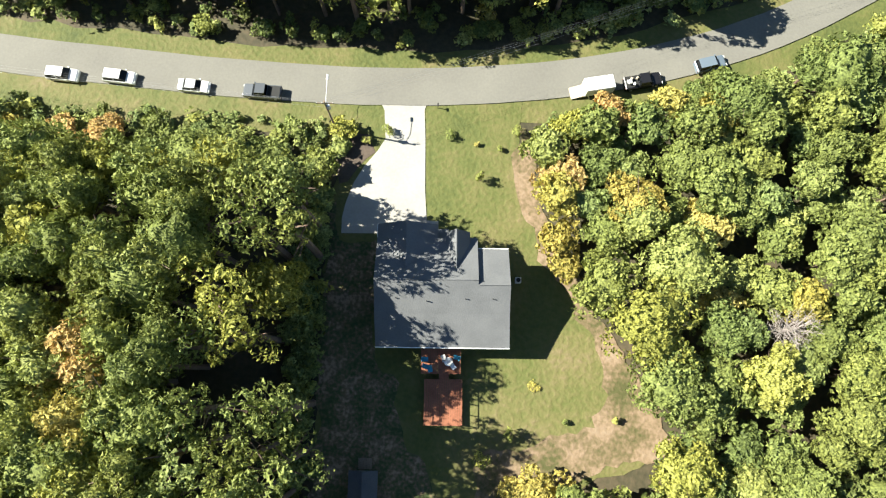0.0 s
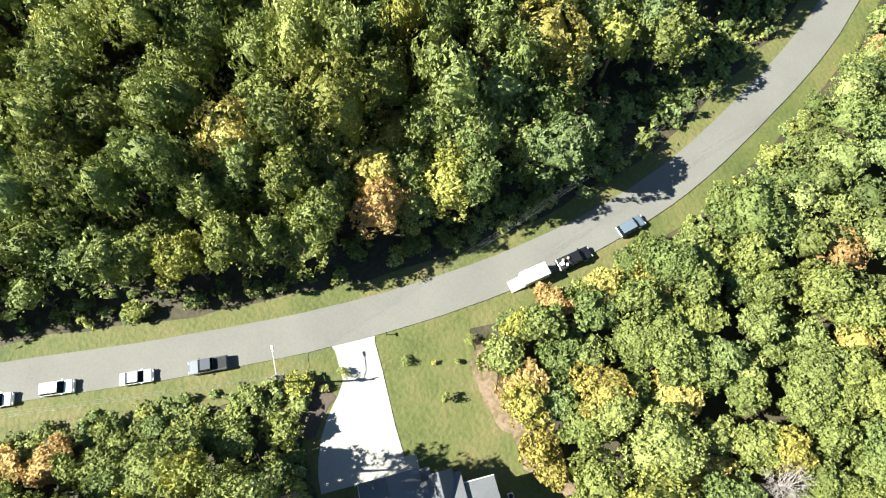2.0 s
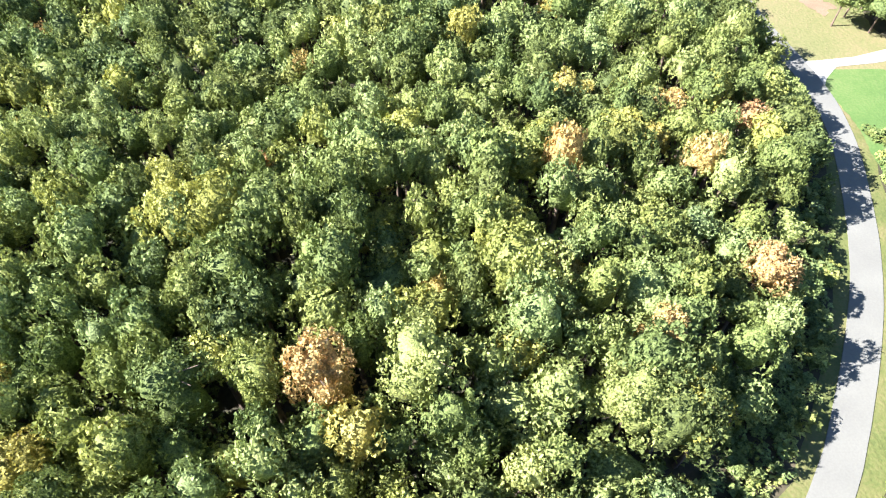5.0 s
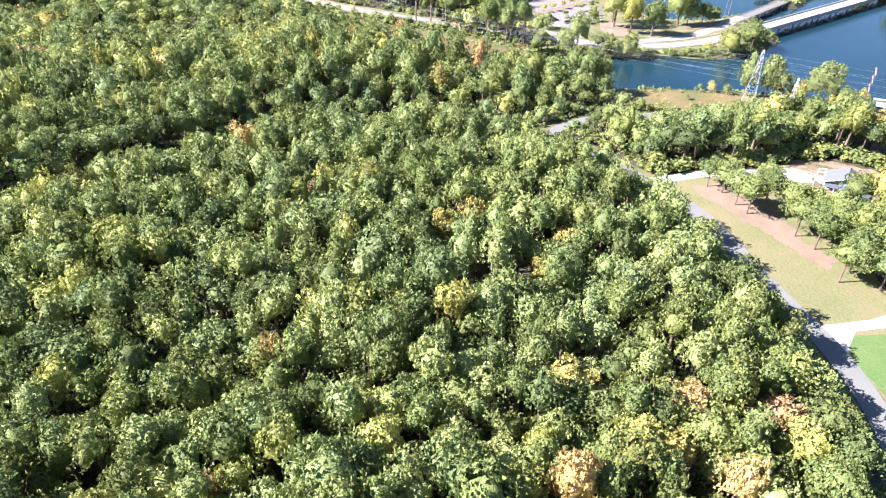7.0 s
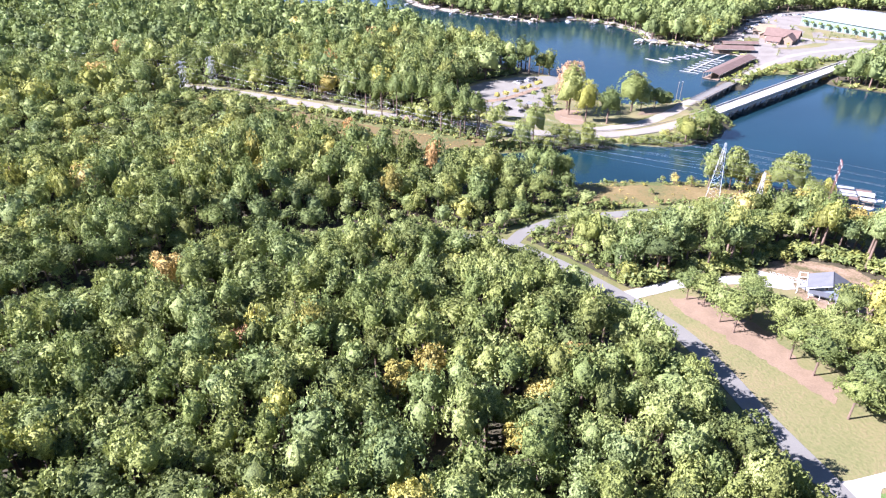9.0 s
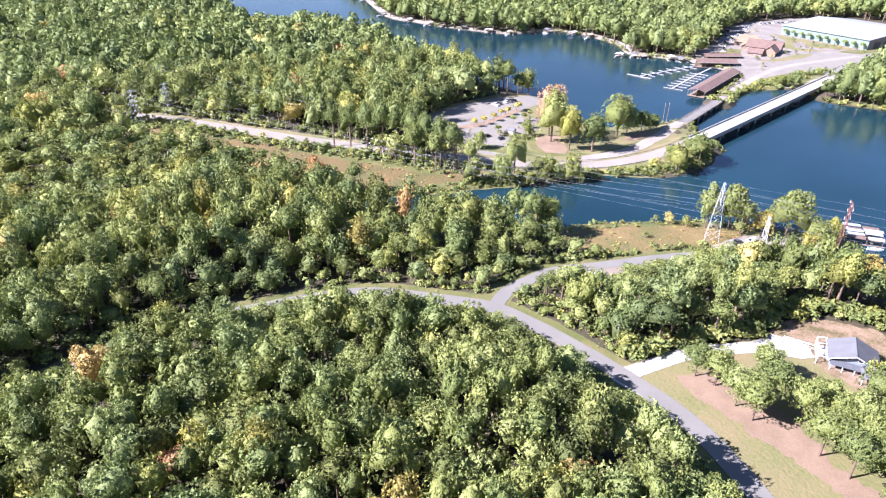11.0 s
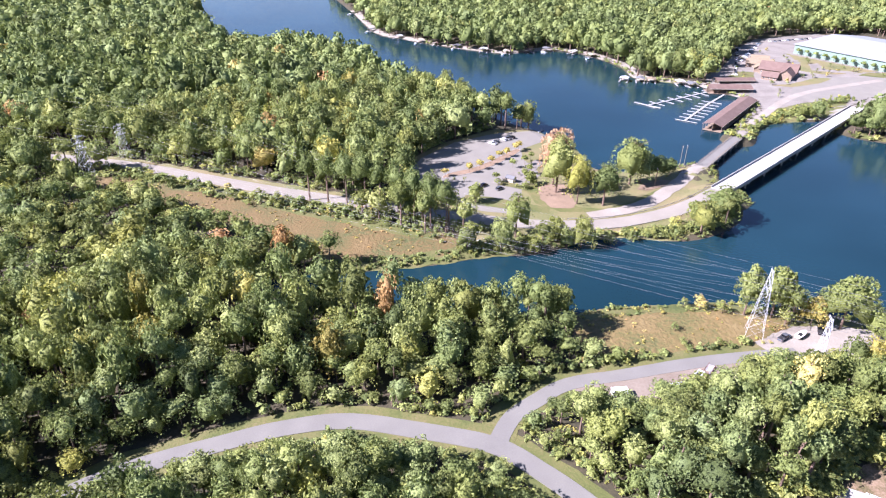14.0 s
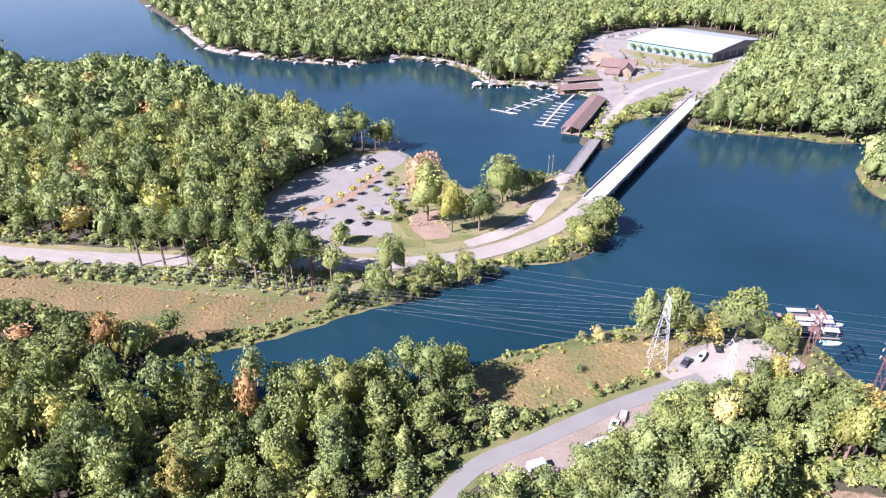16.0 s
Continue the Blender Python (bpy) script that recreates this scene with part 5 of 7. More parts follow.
def build_house():
    g = gz(0, 12)
    h = thing("house", pose(0, 0, 0), "tan two-storey house with grey shingle roofs and front gables", "house")
    part("wall", prism_wall([(-8.3, 4.1), (4.2, 4.1), (4.2, 17.4), (-8.3, 17.4)], g - 0.3, 9.6), M_TAN, h)
    part("wall", prism_wall([(4.202, 4.1), (8.3, 4.1), (8.3, 15.8), (4.202, 15.8)], g - 0.3, 9.6), M_TAN, h)
    part("wall", prism_wall([(-8.3, 17.402), (-1.1, 17.402), (-1.1, 19.1), (-8.3, 19.1)], g - 0.3, 10.2), M_TAN, h)
    part("gable_wall", fix(slab_between([(-8.3, 4.15, 9.6), (-8.3, 11.8, 13.2), (-8.3, 17.4, 10.4), (-8.3, 17.4, 9.6)], (0.2, 0, 0))), M_TAN, h)
    part("gable_wall", fix(slab_between([(8.1, 4.15, 9.6), (8.1, 11.2, 12.85), (8.1, 15.8, 10.5), (8.1, 15.8, 9.6)], (0.2, 0, 0))), M_TAN, h)
    part("gable_wall", fix(slab_between([(4.22, 11.0, 12.7), (4.22, 11.8, 13.2), (4.22, 17.4, 10.4), (4.22, 17.4, 9.6), (4.22, 15, 9.6)], (0.15, 0, 0))), M_TAN, h)
    part("gable_wall", fix(slab_between([(-8.2, 19.0, 10.2), (-4.8, 19.0, 12.3), (-1.2, 19.0, 10.2)], (0, 0.12, 0))), M_WHITE, h)
    t = 0.16
    part("roof", fix(slab([(-8.8, 7.6, 11.35), (8.75, 7.6, 11.35), (8.75, 11.2, 13.12), (4.62, 11.2, 13.12), (4.62, 11.8, 13.42), (-8.8, 11.8, 13.42)], t)), M_SHINGLE, h)
    part("roof", fix(slab([(-8.7, 3.4, 9.62), (8.85, 3.4, 9.62), (8.75, 7.598, 11.35), (-8.8, 7.598, 11.35)], t)), M_SHINGLE, h)
    part("roof", fix(slab([(-8.8, 11.802, 13.42), (4.62, 11.802, 13.42), (4.62, 17.95, 10.4), (-8.8, 17.95, 10.4)], t)), M_SHINGLE, h)
    part("roof", fix(slab([(4.622, 11.202, 13.12), (8.75, 11.202, 13.12), (8.75, 16.4, 10.55), (4.622, 16.4, 10.55)], t)), M_SHINGLE, h)
    part("garage_roof", fix(slab([(-4.8, 13.4, 12.68), (-4.8, 19.7, 12.68), (-8.8, 19.7, 10.47), (-8.8, 17.8, 10.47)], t)), M_SHINGLE, h)
    part("garage_roof", fix(slab([(-4.798, 13.4, 12.68), (-4.798, 19.7, 12.68), (-0.7, 19.7, 10.47), (-0.7, 17.8, 10.47)], t)), M_SHINGLE, h)
    part("porch_roof", fix(slab([(-0.68, 17.97, 9.3), (0.75, 17.97, 9.3), (0.75, 19.5, 8.7), (-0.68, 19.5, 8.7)], 0.14)), M_SHINGLE, h)
    part("dormer_roof", fix(slab([(1.75, 13.4, 12.72), (1.75, 18.6, 12.72), (0.35, 18.6, 10.9), (0.35, 17.0, 10.9)], t)), M_SHINGLE, h)
    part("dormer_roof", fix(slab([(1.752, 13.4, 12.72), (1.752, 18.6, 12.72), (3.6, 18.6, 10.9), (3.6, 17.0, 10.9)], t)), M_SHINGLE, h)
    part("dormer_wall", fix(slab_between([(0.55, 18.2, 9.5), (0.55, 18.2, 10.9), (1.75, 18.2, 12.5), (3.4, 18.2, 10.9), (3.4, 18.2, 9.5)], (0, 0.12, 0))), M_WHITE, h)
    for a, b in (((-8.8, 11.8, 13.46), (4.6, 11.8, 13.46)), ((4.7, 11.2, 13.16), (8.7, 11.2, 13.16)), ((-4.8, 13.4, 12.72), (-4.8, 19.7, 12.72)), ((1.75, 13.4, 12.76), (1.75, 18.6, 12.76))):
        part("ridge_cap", beams([(a, b)], 0.09), M_SHINGLE, h)
    for a, b in (((-8.7, 3.32, 9.56), (8.85, 3.32, 9.56)), ((-8.8, 19.75, 10.4), (-8.8, 17.9, 10.4)), ((4.7, 16.45, 10.48), (8.75, 16.45, 10.48))):
        part("gutter", beams([(a, b)], 0.09), M_WHITE, h)
    for x in (-6, -2, 3, 6.5):
        part("roof_vent", beams([((x, 9.4 + 0.3 * math.sin(x), 12.1), (x, 9.4 + 0.3 * math.sin(x), 12.62))], 0.07, 6), M_DARK, h)
    part("garage_door", box(-7.6, -2.0, 19.1, 19.16, g, g + 2.3), M_WHITE, h)
    for x in (-6.5, -4.6, 4.2, 6.6):
        window_at(h, x, 4.08, 8.0, 1.1, 1.5)
    window_at(h, 6.2, 15.84, 7.9, 1.2, 1.5, 180)
    window_at(h, 2.0, 18.34, 10.4, 0.9, 1.0, 180)
    window_at(h, -4.8, 19.14, 10.9, 0.9, 0.9, 180)
    for y in (7, 13):
        window_at(h, 8.33, y, 8.0, 1.1, 1.5, 90)


def slab_between(pts, off):
    """A flat wall piece given by its outline, thickened by off."""
    bm = bmesh.new()
    a = [bm.verts.new(p) for p in pts]
    b = [bm.verts.new((p[0] + off[0], p[1] + off[1], p[2] + off[2])) for p in pts]
    bm.faces.new(a)
    bm.faces.new(b[::-1])
    for i in range(len(a)):
        j = (i + 1) % len(a)
        bm.faces.new((a[i], b[i], b[j], a[j]))
    return bm


build_house()


def build_deck(name, x0, x1, y0, y1, z, label, rails=()):
    d = thing(name, pose(0, 0, 0), label, "deck")
    n = int((x1 - x0) / 0.3)
    for i in range(n):
        a = x0 + (x1 - x0) * i / n
        part("plank", box(a + 0.012, a + (x1 - x0) / n - 0.012, y0, y1, z - 0.05, z + random.uniform(-0.006, 0.006)), M_REDWOOD, d)
    part("joist", box(x0, x1, y0, y0 + 0.08, z - 0.28, z - 0.055), M_REDWOOD, d)
    part("joist", box(x0, x1, y1 - 0.08, y1, z - 0.28, z - 0.055), M_REDWOOD, d)
    for x in (x0 + 0.1, (x0 + x1) / 2, x1 - 0.1):
        for y in (y0 + 0.1, y1 - 0.1):
            part("post", box(x - 0.07, x + 0.07, y - 0.07, y + 0.07, gz(x, y), z - 0.06), M_REDWOOD, d)
    for a, b in rails:
        k = max(2, int((Vector(b) - Vector(a)).length / 1.3) + 1)
        part("handrail", beams([((*a, z + 0.95), (*b, z + 0.95))], 0.06), M_REDWOOD, d)
        for i in range(k):
            p = Vector(a).lerp(Vector(b), i / (k - 1))
            part("rail_post", box(p.x - 0.05, p.x + 0.05, p.y - 0.05, p.y + 0.05, z, z + 0.92), M_REDWOOD, d)
    return d


build_deck("deck_upper", -2.75, 2.55, 0.0, 3.3, 6.9, "red-stained raised timber deck behind the house", [((-2.7, 3.2), (-2.7, 0.05)), ((-2.7, 0.05), (-0.3, 0.05)), ((1.0, 0.05), (2.5, 0.05)), ((2.5, 0.05), (2.5, 3.2))])
build_deck("deck_lower", -2.3, 2.8, -6.7, -0.7, 6.0, "red-stained low timber deck with worn boards", [((-2.25, -6.65), (2.75, -6.65)), ((-2.25, -6.65), (-2.25, -0.8)), ((2.75, -6.65), (2.75, -0.8))])
steps = thing("deck_steps", pose(0, 0, 0), "red-stained timber steps between two decks", "steps")
for i in range(4):
    part("tread", box(-0.3, 1.0, -0.18 - 0.17 * i, 0.0 - 0.17 * i, 6.62 - 0.17 * i, 6.72 - 0.17 * i), M_REDWOOD, steps)


def chair(x, y, z, turn, mat, label):
    c = thing("deck_chair", pose(x, y, z, 0, 0, turn), label, "chair", "chairs on the deck")
    part("seat", box(-0.3, 0.3, -0.3, 0.35, 0.36, 0.42), mat, c)
    bm = bmesh.new()
    add_box(bm, -0.3, 0.3, -0.04, 0.04, 0, 0.65, m=pose(0, 0.36, 0.4, -20))
    part("backrest", bm, mat, c)
    for a, b in ((-0.27, -0.27), (0.27, -0.27), (-0.27, 0.3), (0.27, 0.3)):
        part("leg", box(a - 0.025, a + 0.025, b - 0.025, b + 0.025, 0, 0.36), M_WHITE, c)


for x, y, t in ((-2.1, 1.9, 90), (-2.0, 0.9, 70), (-1.5, 0.5, 10), (1.9, 2.2, 250)):
    chair(x, y, 6.91, t, M_BLUE, "bright blue outdoor chair on the deck")
tab = thing("patio_table", pose(0.9, 1.6, 6.91), "white round patio table on the deck", "table")
part("tabletop", beams([((0, 0, 0.7), (0, 0, 0.75))], 0.6, 14), M_WHITE, tab)
part("pedestal", beams([((0, 0, 0), (0, 0, 0.7))], 0.06, 8), M_WHITE, tab)
for x, y, t in ((0.2, 2.2, 200), (1.6, 0.9, 40)):
    chair(x, y, 6.91, t, M_WHITE, "white outdoor chair beside the patio table")


def gable_hut(name, m, w, d, eave, ridge, wall, roof, label, category, over=0.3, group="", drop=0.5, gable_windows=True):
    """A plain house with its ridge along local y: walls, gables, two roof slopes, door, windows."""
    h = thing(name, m, label, category, group)
    part("wall", fix(slab([(-w / 2, -d / 2, eave), (w / 2, -d / 2, eave), (w / 2, d / 2, eave), (-w / 2, d / 2, eave)], eave + drop)), wall, h)
    for y, o in ((-d / 2, 0.15), (d / 2 - 0.15, 0.15)):
        part("gable_wall", fix(slab_between([(-w / 2, y, eave), (w / 2, y, eave), (0, y, ridge - 0.12)], (0, o, 0))), wall, h)
    k = (ridge - eave) / (w / 2)
    for s in (-1, 1):
        e = w / 2 + over
        part("roof", fix(slab([(s * 0.002, -d / 2 - over, ridge), (s * e, -d / 2 - over, ridge - k * e), (s * e, d / 2 + over, ridge - k * e), (s * 0.002, d / 2 + over, ridge)], 0.16)), roof, h)
    part("ridge_cap", beams([((0, -d / 2 - over, ridge + 0.03), (0, d / 2 + over, ridge + 0.03))], 0.1), roof, h)
    part("door", box(-0.5, 0.5, -d / 2 - 0.05, -d / 2, 0, min(2.05, eave - 0.1)), M_WHITE, h)
    if gable_windows and eave > 2.2:
        for x in (-w * 0.3, w * 0.3):
            window_at(h, x, -d / 2 - 0.02, min(1.6, eave - 0.9), min(1.2, w * 0.2), 1.1)
        n = max(1, int(d / 4))
        for i in range(n):
            y = -d / 2 + d * (i + 0.5) / n
            window_at(h, w / 2 + 0.02, y, min(1.6, eave - 0.9), 1.1, 1.1, 90)
            window_at(h, -w / 2 - 0.02, y, min(1.6, eave - 0.9), 1.1, 1.1, -90)
    return h


gable_hut("garden_shed", pose(-10.0, -15.0, gz(-10, -15)), 3.2, 4.6, 2.1, 2.9, M_SIDING, M_SHINGLE_D, "blue-grey garden shed behind the house", "shed")
ramp = thing("shed_ramp", pose(-10.0, -12.0, gz(-10, -12)), "short weathered timber ramp at the shed", "ramp")
for i in range(5):
    part("plank", box(-0.9 + 0.36 * i, -0.56 + 0.36 * i, -0.5, 0.9, 0.02, 0.16), M_WOOD, ramp)
ac = thing("ac_unit", pose(10.6, 13.0, gz(10.6, 13)), "grey air conditioning unit beside the house wall", "ac unit")
part("casing", box(-0.4, 0.4, -0.4, 0.4, 0.05, 0.85, bevel=0.04), M_GALV, ac)
part("fan_grille", beams([((0, 0, 0.86), (0, 0, 0.89))], 0.32, 12), M_DARK, ac)
part("pad", box(-0.5, 0.5, -0.5, 0.5, -0.05, 0.05), M_CONCRETE, ac)


def mailbox(x, y):
    p = thing("mailbox", pose(x, y, gz(x, y) + 0.05), "black mailbox on a wooden post by the driveway", "mailbox")
    part("post", box(-0.05, 0.05, -0.05, 0.05, -0.2, 1.05), M_WOOD, p)
    bm = bmesh.new()
    add_box(bm, -0.1, 0.1, -0.28, 0.28, 1.06, 1.3, bevel=0.05)
    part("box", bm, M_DARK, p)


mailbox(-1.0, 39.0)

# lake house across the lawn
lake_house = thing("lake_house", pose(220.5, 224.0, gz(220, 224), 0, 0, -53), "dark blue-grey lake house with slate roofs and white trim", "house")
part("wall", fix(slab([(-5.8, -4, 3.2), (5.8, -4, 3.2), (5.8, 5, 3.2), (-5.8, 5, 3.2)], 3.6)), M_SIDING, lake_house)
for y in (-4, 4.85):
    part("gable_wall", fix(slab_between([(-5.8, y, 3.2), (5.8, y, 3.2), (0, y, 5.7)], (0, 0.15, 0))), M_SIDING, lake_house)
part("roof", fix(slab([(-0.002, -5.2, 5.95), (-0.002, 5.6, 5.95), (-6.8, 5.6, 3.0), (-6.8, -5.2, 3.0)], 0.18)), M_SHINGLE, lake_house)
# shade on the slope away from the sun, put in as darker shingle
part("roof", fix(slab([(0.002, -5.2, 5.95), (0.002, 5.6, 5.95), (6.6, 5.6, 3.05), (6.6, -5.2, 3.05)], 0.18)), M_SHINGLE_D, lake_house)
part("ridge_cap", beams([((0, -5.2, 5.98), (0, 5.6, 5.98))], 0.1), M_SHINGLE_D, lake_house)
for s, e in ((-6.8, 3.05), (6.6, 3.1)):
    part("rake_board", beams([((0, -5.28, 5.92), (s, -5.28, e - 0.05))], 0.13), M_WHITE, lake_house)
part("eave_board", beams([((-6.88, -5.2, 2.95), (-6.88, 5.6, 2.95))], 0.12), M_WHITE, lake_house)
for y in (-5, -1.5, 2, 5.4):
    part("truss_post", box(-9.3, -9.1, y - 0.1, y + 0.1, -0.3, 2.9), M_WHITE, lake_house)
    part("truss_beam", beams([((-9.2, y, 2.9), (-6.7, y, 3.4))], 0.1), M_WHITE, lake_house)
part("truss_plate", beams([((-9.2, -5.2, 2.95), (-9.2, 5.6, 2.95))], 0.11), M_WHITE, lake_house)
for y in (-5, -1.5, 2):
    part("truss_brace", beams([((-9.2, y, 0.4), (-9.2, y + 3.4, 2.8))], 0.07), M_WHITE, lake_house)
part("side_deck", box(-9.3, -5.85, -5.2, 5.6, -0.3, 0.2), M_DOCK, lake_house)
part("porch_lower_roof", fix(slab([(-5.8, -4.2, 2.75), (3.2, -4.2, 2.75), (3.2, -6.4, 2.2), (-5.8, -6.4, 2.2)], 0.14)), M_SHINGLE_D, lake_house)
part("porch_floor", box(-5.8, 8.0, -10.2, -4.05, -0.3, 0.25), M_WOOD, lake_house)
for s in (-1, 1):
    part("porch_roof", fix(slab([(5.0 + s * 0.002, -10.6, 4.1), (5.0 + s * 0.002, -5.25, 4.1), (5.0 + s * 3.4, -5.25, 2.75), (5.0 + s * 3.4, -10.6, 2.75)], 0.14)), M_SHINGLE, lake_house)
    for y in (-10.2, -7.4):
        part("porch_post", box(5 + s * 3.0 - 0.1, 5 + s * 3.0 + 0.1, y - 0.1, y + 0.1, 0.25, 2.8), M_WHITE, lake_house)
for x in (-5.6, -2.6, 0.4):
    part("porch_post", box(x - 0.08, x + 0.08, -6.3, -6.14, 0.25, 2.2), M_WHITE, lake_house)
part("door", box(0.9, 1.9, -4.06, -4.01, 0.25, 2.3), M_WHITE, lake_house)
for x in (-4.4, -1.6, 3.4, 4.9):
    window_at(lake_house, x, -4.02, 1.35, 1.2, 1.3)
for x in (-1.4, 1.4):
    window_at(lake_house, x, -4.02, 4.1, 1.0, 1.0)
for y in (-2.5, 0.5, 3.5):
    window_at(lake_house, -5.83, y, 1.6, 1.2, 1.3, -90)
rail = thing("court_railing", pose(0, 0, 0), "white railing along the concrete court", "railing")
for a, b in (((210.5, 239.5), (217.5, 229.8)), ((212.5, 240.5), (218.5, 232.0))):
    za, zb = gz(*a) + 0.2, gz(*b) + 0.2
    for hgt in (0.5, 0.95):
        part("rail", beams([((*a, za + hgt), (*b, zb + hgt))], 0.05), M_WHITE, rail)
    for i in range(7):
        p = Vector((*a, za)).lerp(Vector((*b, zb)), i / 6)
        part("post", box(p.x - 0.05, p.x + 0.05, p.y - 0.05, p.y + 0.05, p.z - 0.2, p.z + 1.0), M_WHITE, rail)


# Vehicles
def vehicle(kind, paint, label, category, m, group="parked cars"):
    """Faces +x. Kinds: saloon, wagon, pickup."""
    L, W = {"saloon": (4.7, 1.82), "wagon": (4.75, 1.9), "pickup": (5.7, 1.98)}[kind]
    belt = {"saloon": 0.92, "wagon": 1.02, "pickup": 1.12}[kind]
    top = {"saloon": 1.45, "wagon": 1.7, "pickup": 1.85}[kind]
    cab = {"saloon": (-1.6, -0.95, 0.35, 1.15), "wagon": (-2.25, -1.95, 0.4, 1.15), "pickup": (-0.75, -0.55, 0.75, 1.4)}[kind]
    c = thing("pickup" if kind == "pickup" else "car", m, label, category, group)
    bm = bmesh.new()
    prof = [(-L / 2, 0.32), (-L / 2, belt - 0.08), (-L / 2 + 0.12, belt), (cab[3], belt), (L / 2 - 0.25, belt - 0.16), (L / 2, belt - 0.34), (L / 2, 0.32)]
    a = [bm.verts.new((x, -W / 2, z)) for x, z in prof]
    b = [bm.verts.new((x, W / 2, z)) for x, z in prof]
    bm.faces.new(a)
    bm.faces.new(b[::-1])
    for i in range(len(a)):
        j = (i + 1) % len(a)
        bm.faces.new((a[i], b[i], b[j], a[j]))
    fix(bm)
    bmesh.ops.bevel(bm, geom=[e for e in bm.edges if abs(e.verts[0].co.y - e.verts[1].co.y) < 0.01 and max(v.co.z for v in e.verts) > 0.4], offset=0.09, segments=2, affect="EDGES")
    body = part("body", bm, paint, c)
    bm = bmesh.new()
    lo = [(cab[0], -W / 2 + 0.06), (cab[3], -W / 2 + 0.06), (cab[3], W / 2 - 0.06), (cab[0], W / 2 - 0.06)]
    hi = [(cab[1], -W / 2 + 0.24), (cab[2], -W / 2 + 0.24), (cab[2], W / 2 - 0.24), (cab[1], W / 2 - 0.24)]
    bm.free()
    lo3, hi3 = [Vector((*p, belt - 0.02)) for p in lo], [Vector((*p, top - 0.05)) for p in hi]
    for i, pane in enumerate(("side_window", "windscreen", "side_window", "rear_window")):
        j = (i + 1) % 4
        bm = bmesh.new()
        bm.faces.new([bm.verts.new(p) for p in (lo3[i], lo3[j], hi3[j], hi3[i])])
        bmesh.ops.solidify(bm, geom=bm.faces[:], thickness=0.02)
        part(pane, bm, M_CARGLASS, c, "dark tinted glass")
    bm = bmesh.new()
    add_slab(bm, [(cab[1] - 0.06, -W / 2 + 0.21, top), (cab[2] + 0.06, -W / 2 + 0.21, top), (cab[2] + 0.06, W / 2 - 0.21, top), (cab[1] - 0.06, W / 2 - 0.21, top)], 0.06)
    part("roof", fix(bm), paint, c)
    for y in (-1, 1):
        part("pillar", beams([((cab[1] * 0.4 + cab[2] * 0.6, y * (W / 2 - 0.06), belt), (cab[1] * 0.4 + cab[2] * 0.6, y * (W / 2 - 0.22), top - 0.03))], 0.05), paint, c)
        part("mirror", box(cab[3] - 0.35, cab[3] - 0.18, y * (W / 2 + 0.1) - 0.09, y * (W / 2 + 0.1) + 0.09, belt - 0.02, belt + 0.14), paint, c)
        part("headlight", box(L / 2 - 0.14, L / 2 + 0.015, y * (W / 2 - 0.3) - 0.17, y * (W / 2 - 0.3) + 0.17, belt - 0.42, belt - 0.28), M_WHITE, c, "clear headlight")
        part("tail_light", box(-L / 2 - 0.015, -L / 2 + 0.05, y * (W / 2 - 0.2) - 0.12, y * (W / 2 - 0.2) + 0.12, belt - 0.35, belt - 0.15), M_RUST, c, "red tail light")
        for x in (-L / 2 + 0.85, L / 2 - 0.9):
            w = part("wheel", beams([((x, y * (W / 2 - 0.2), 0.34), (x, y * (W / 2 + 0.01), 0.34))], 0.34, 14), M_DARK, c)
            part("rim", beams([((x, y * (W / 2 + 0.005), 0.34), (x, y * (W / 2 + 0.02), 0.34))], 0.2, 8), M_GALV, w)
    if kind == "pickup":
        part("bed_liner", box(-L / 2 + 0.12, cab[0] - 0.1, -W / 2 + 0.16, W / 2 - 0.16, belt - 0.01, belt + 0.025), M_DARK, c, "flat bed cover")
    return c


def on_road(x, y, turn, lift=0.22):
    return pose(x, y, gz(x, y) + lift, 0, 0, turn)


vehicle("wagon", M_CARWHITE, "white estate car parked on the roadside", "car", on_road(-57.3, 43.3, -5.5))
vehicle("wagon", M_CARWHITE, "white crossover parked on the roadside", "car", on_road(-48.7, 43.0, -6))
vehicle("saloon", M_CARWHITE, "white saloon car parked on the roadside", "car", on_road(-37.5, 41.7, -5))
vehicle("pickup", M_CARGREY, "dark grey pickup with a brown bed cover", "pickup", on_road(-27.2, 40.9, 176))
vehicle("wagon", M_CARBLUE, "blue-grey estate car parked on the grass edge", "car", on_road(40.0, 46.3, 15))
vehicle("pickup", M_CARBLACK, "black pickup with a loaded bed and a trailer", "pickup", on_road(29.6, 43.3, 11))
load = thing("bed_cargo", on_road(28.0, 43.0, 11) @ pose(0, 0, 1.36), "mixed bags and boxes heaped in the pickup bed", "cargo")
for i in range(7):
    bm = bmesh.new()
    add_box(bm, -0.22, 0.22, -0.18, 0.18, 0, 0.28, m=pose(random.uniform(-0.8, 0.7), random.uniform(-0.55, 0.55), 0, 0, 0, random.uniform(0, 90)), bevel=0.05)
    part("bag", bm, (M_WHITE, M_TAN, M_GALV, M_WHITE)[i % 4], load)
tr = thing("box_trailer", on_road(22.8, 42.2, 10), "white flat-roofed cargo trailer with a lowered wooden ramp", "trailer")
bm = bmesh.new()
add_box(bm, -2.2, 2.2, -1.05, 1.05, 0.5, 2.35, bevel=0.08)
part("box", bm, M_CARWHITE, tr)
part("ramp", fix(slab([(-2.25, -0.95, 0.55), (-2.25, 0.95, 0.55), (-4.1, 0.95, 0.05), (-4.1, -0.95, 0.05)], 0.06)), M_TAN, tr, "tan wooden ramp")
part("tongue", beams([((2.2, 0, 0.55), (3.3, 0, 0.5))], 0.06), M_DARK, tr)
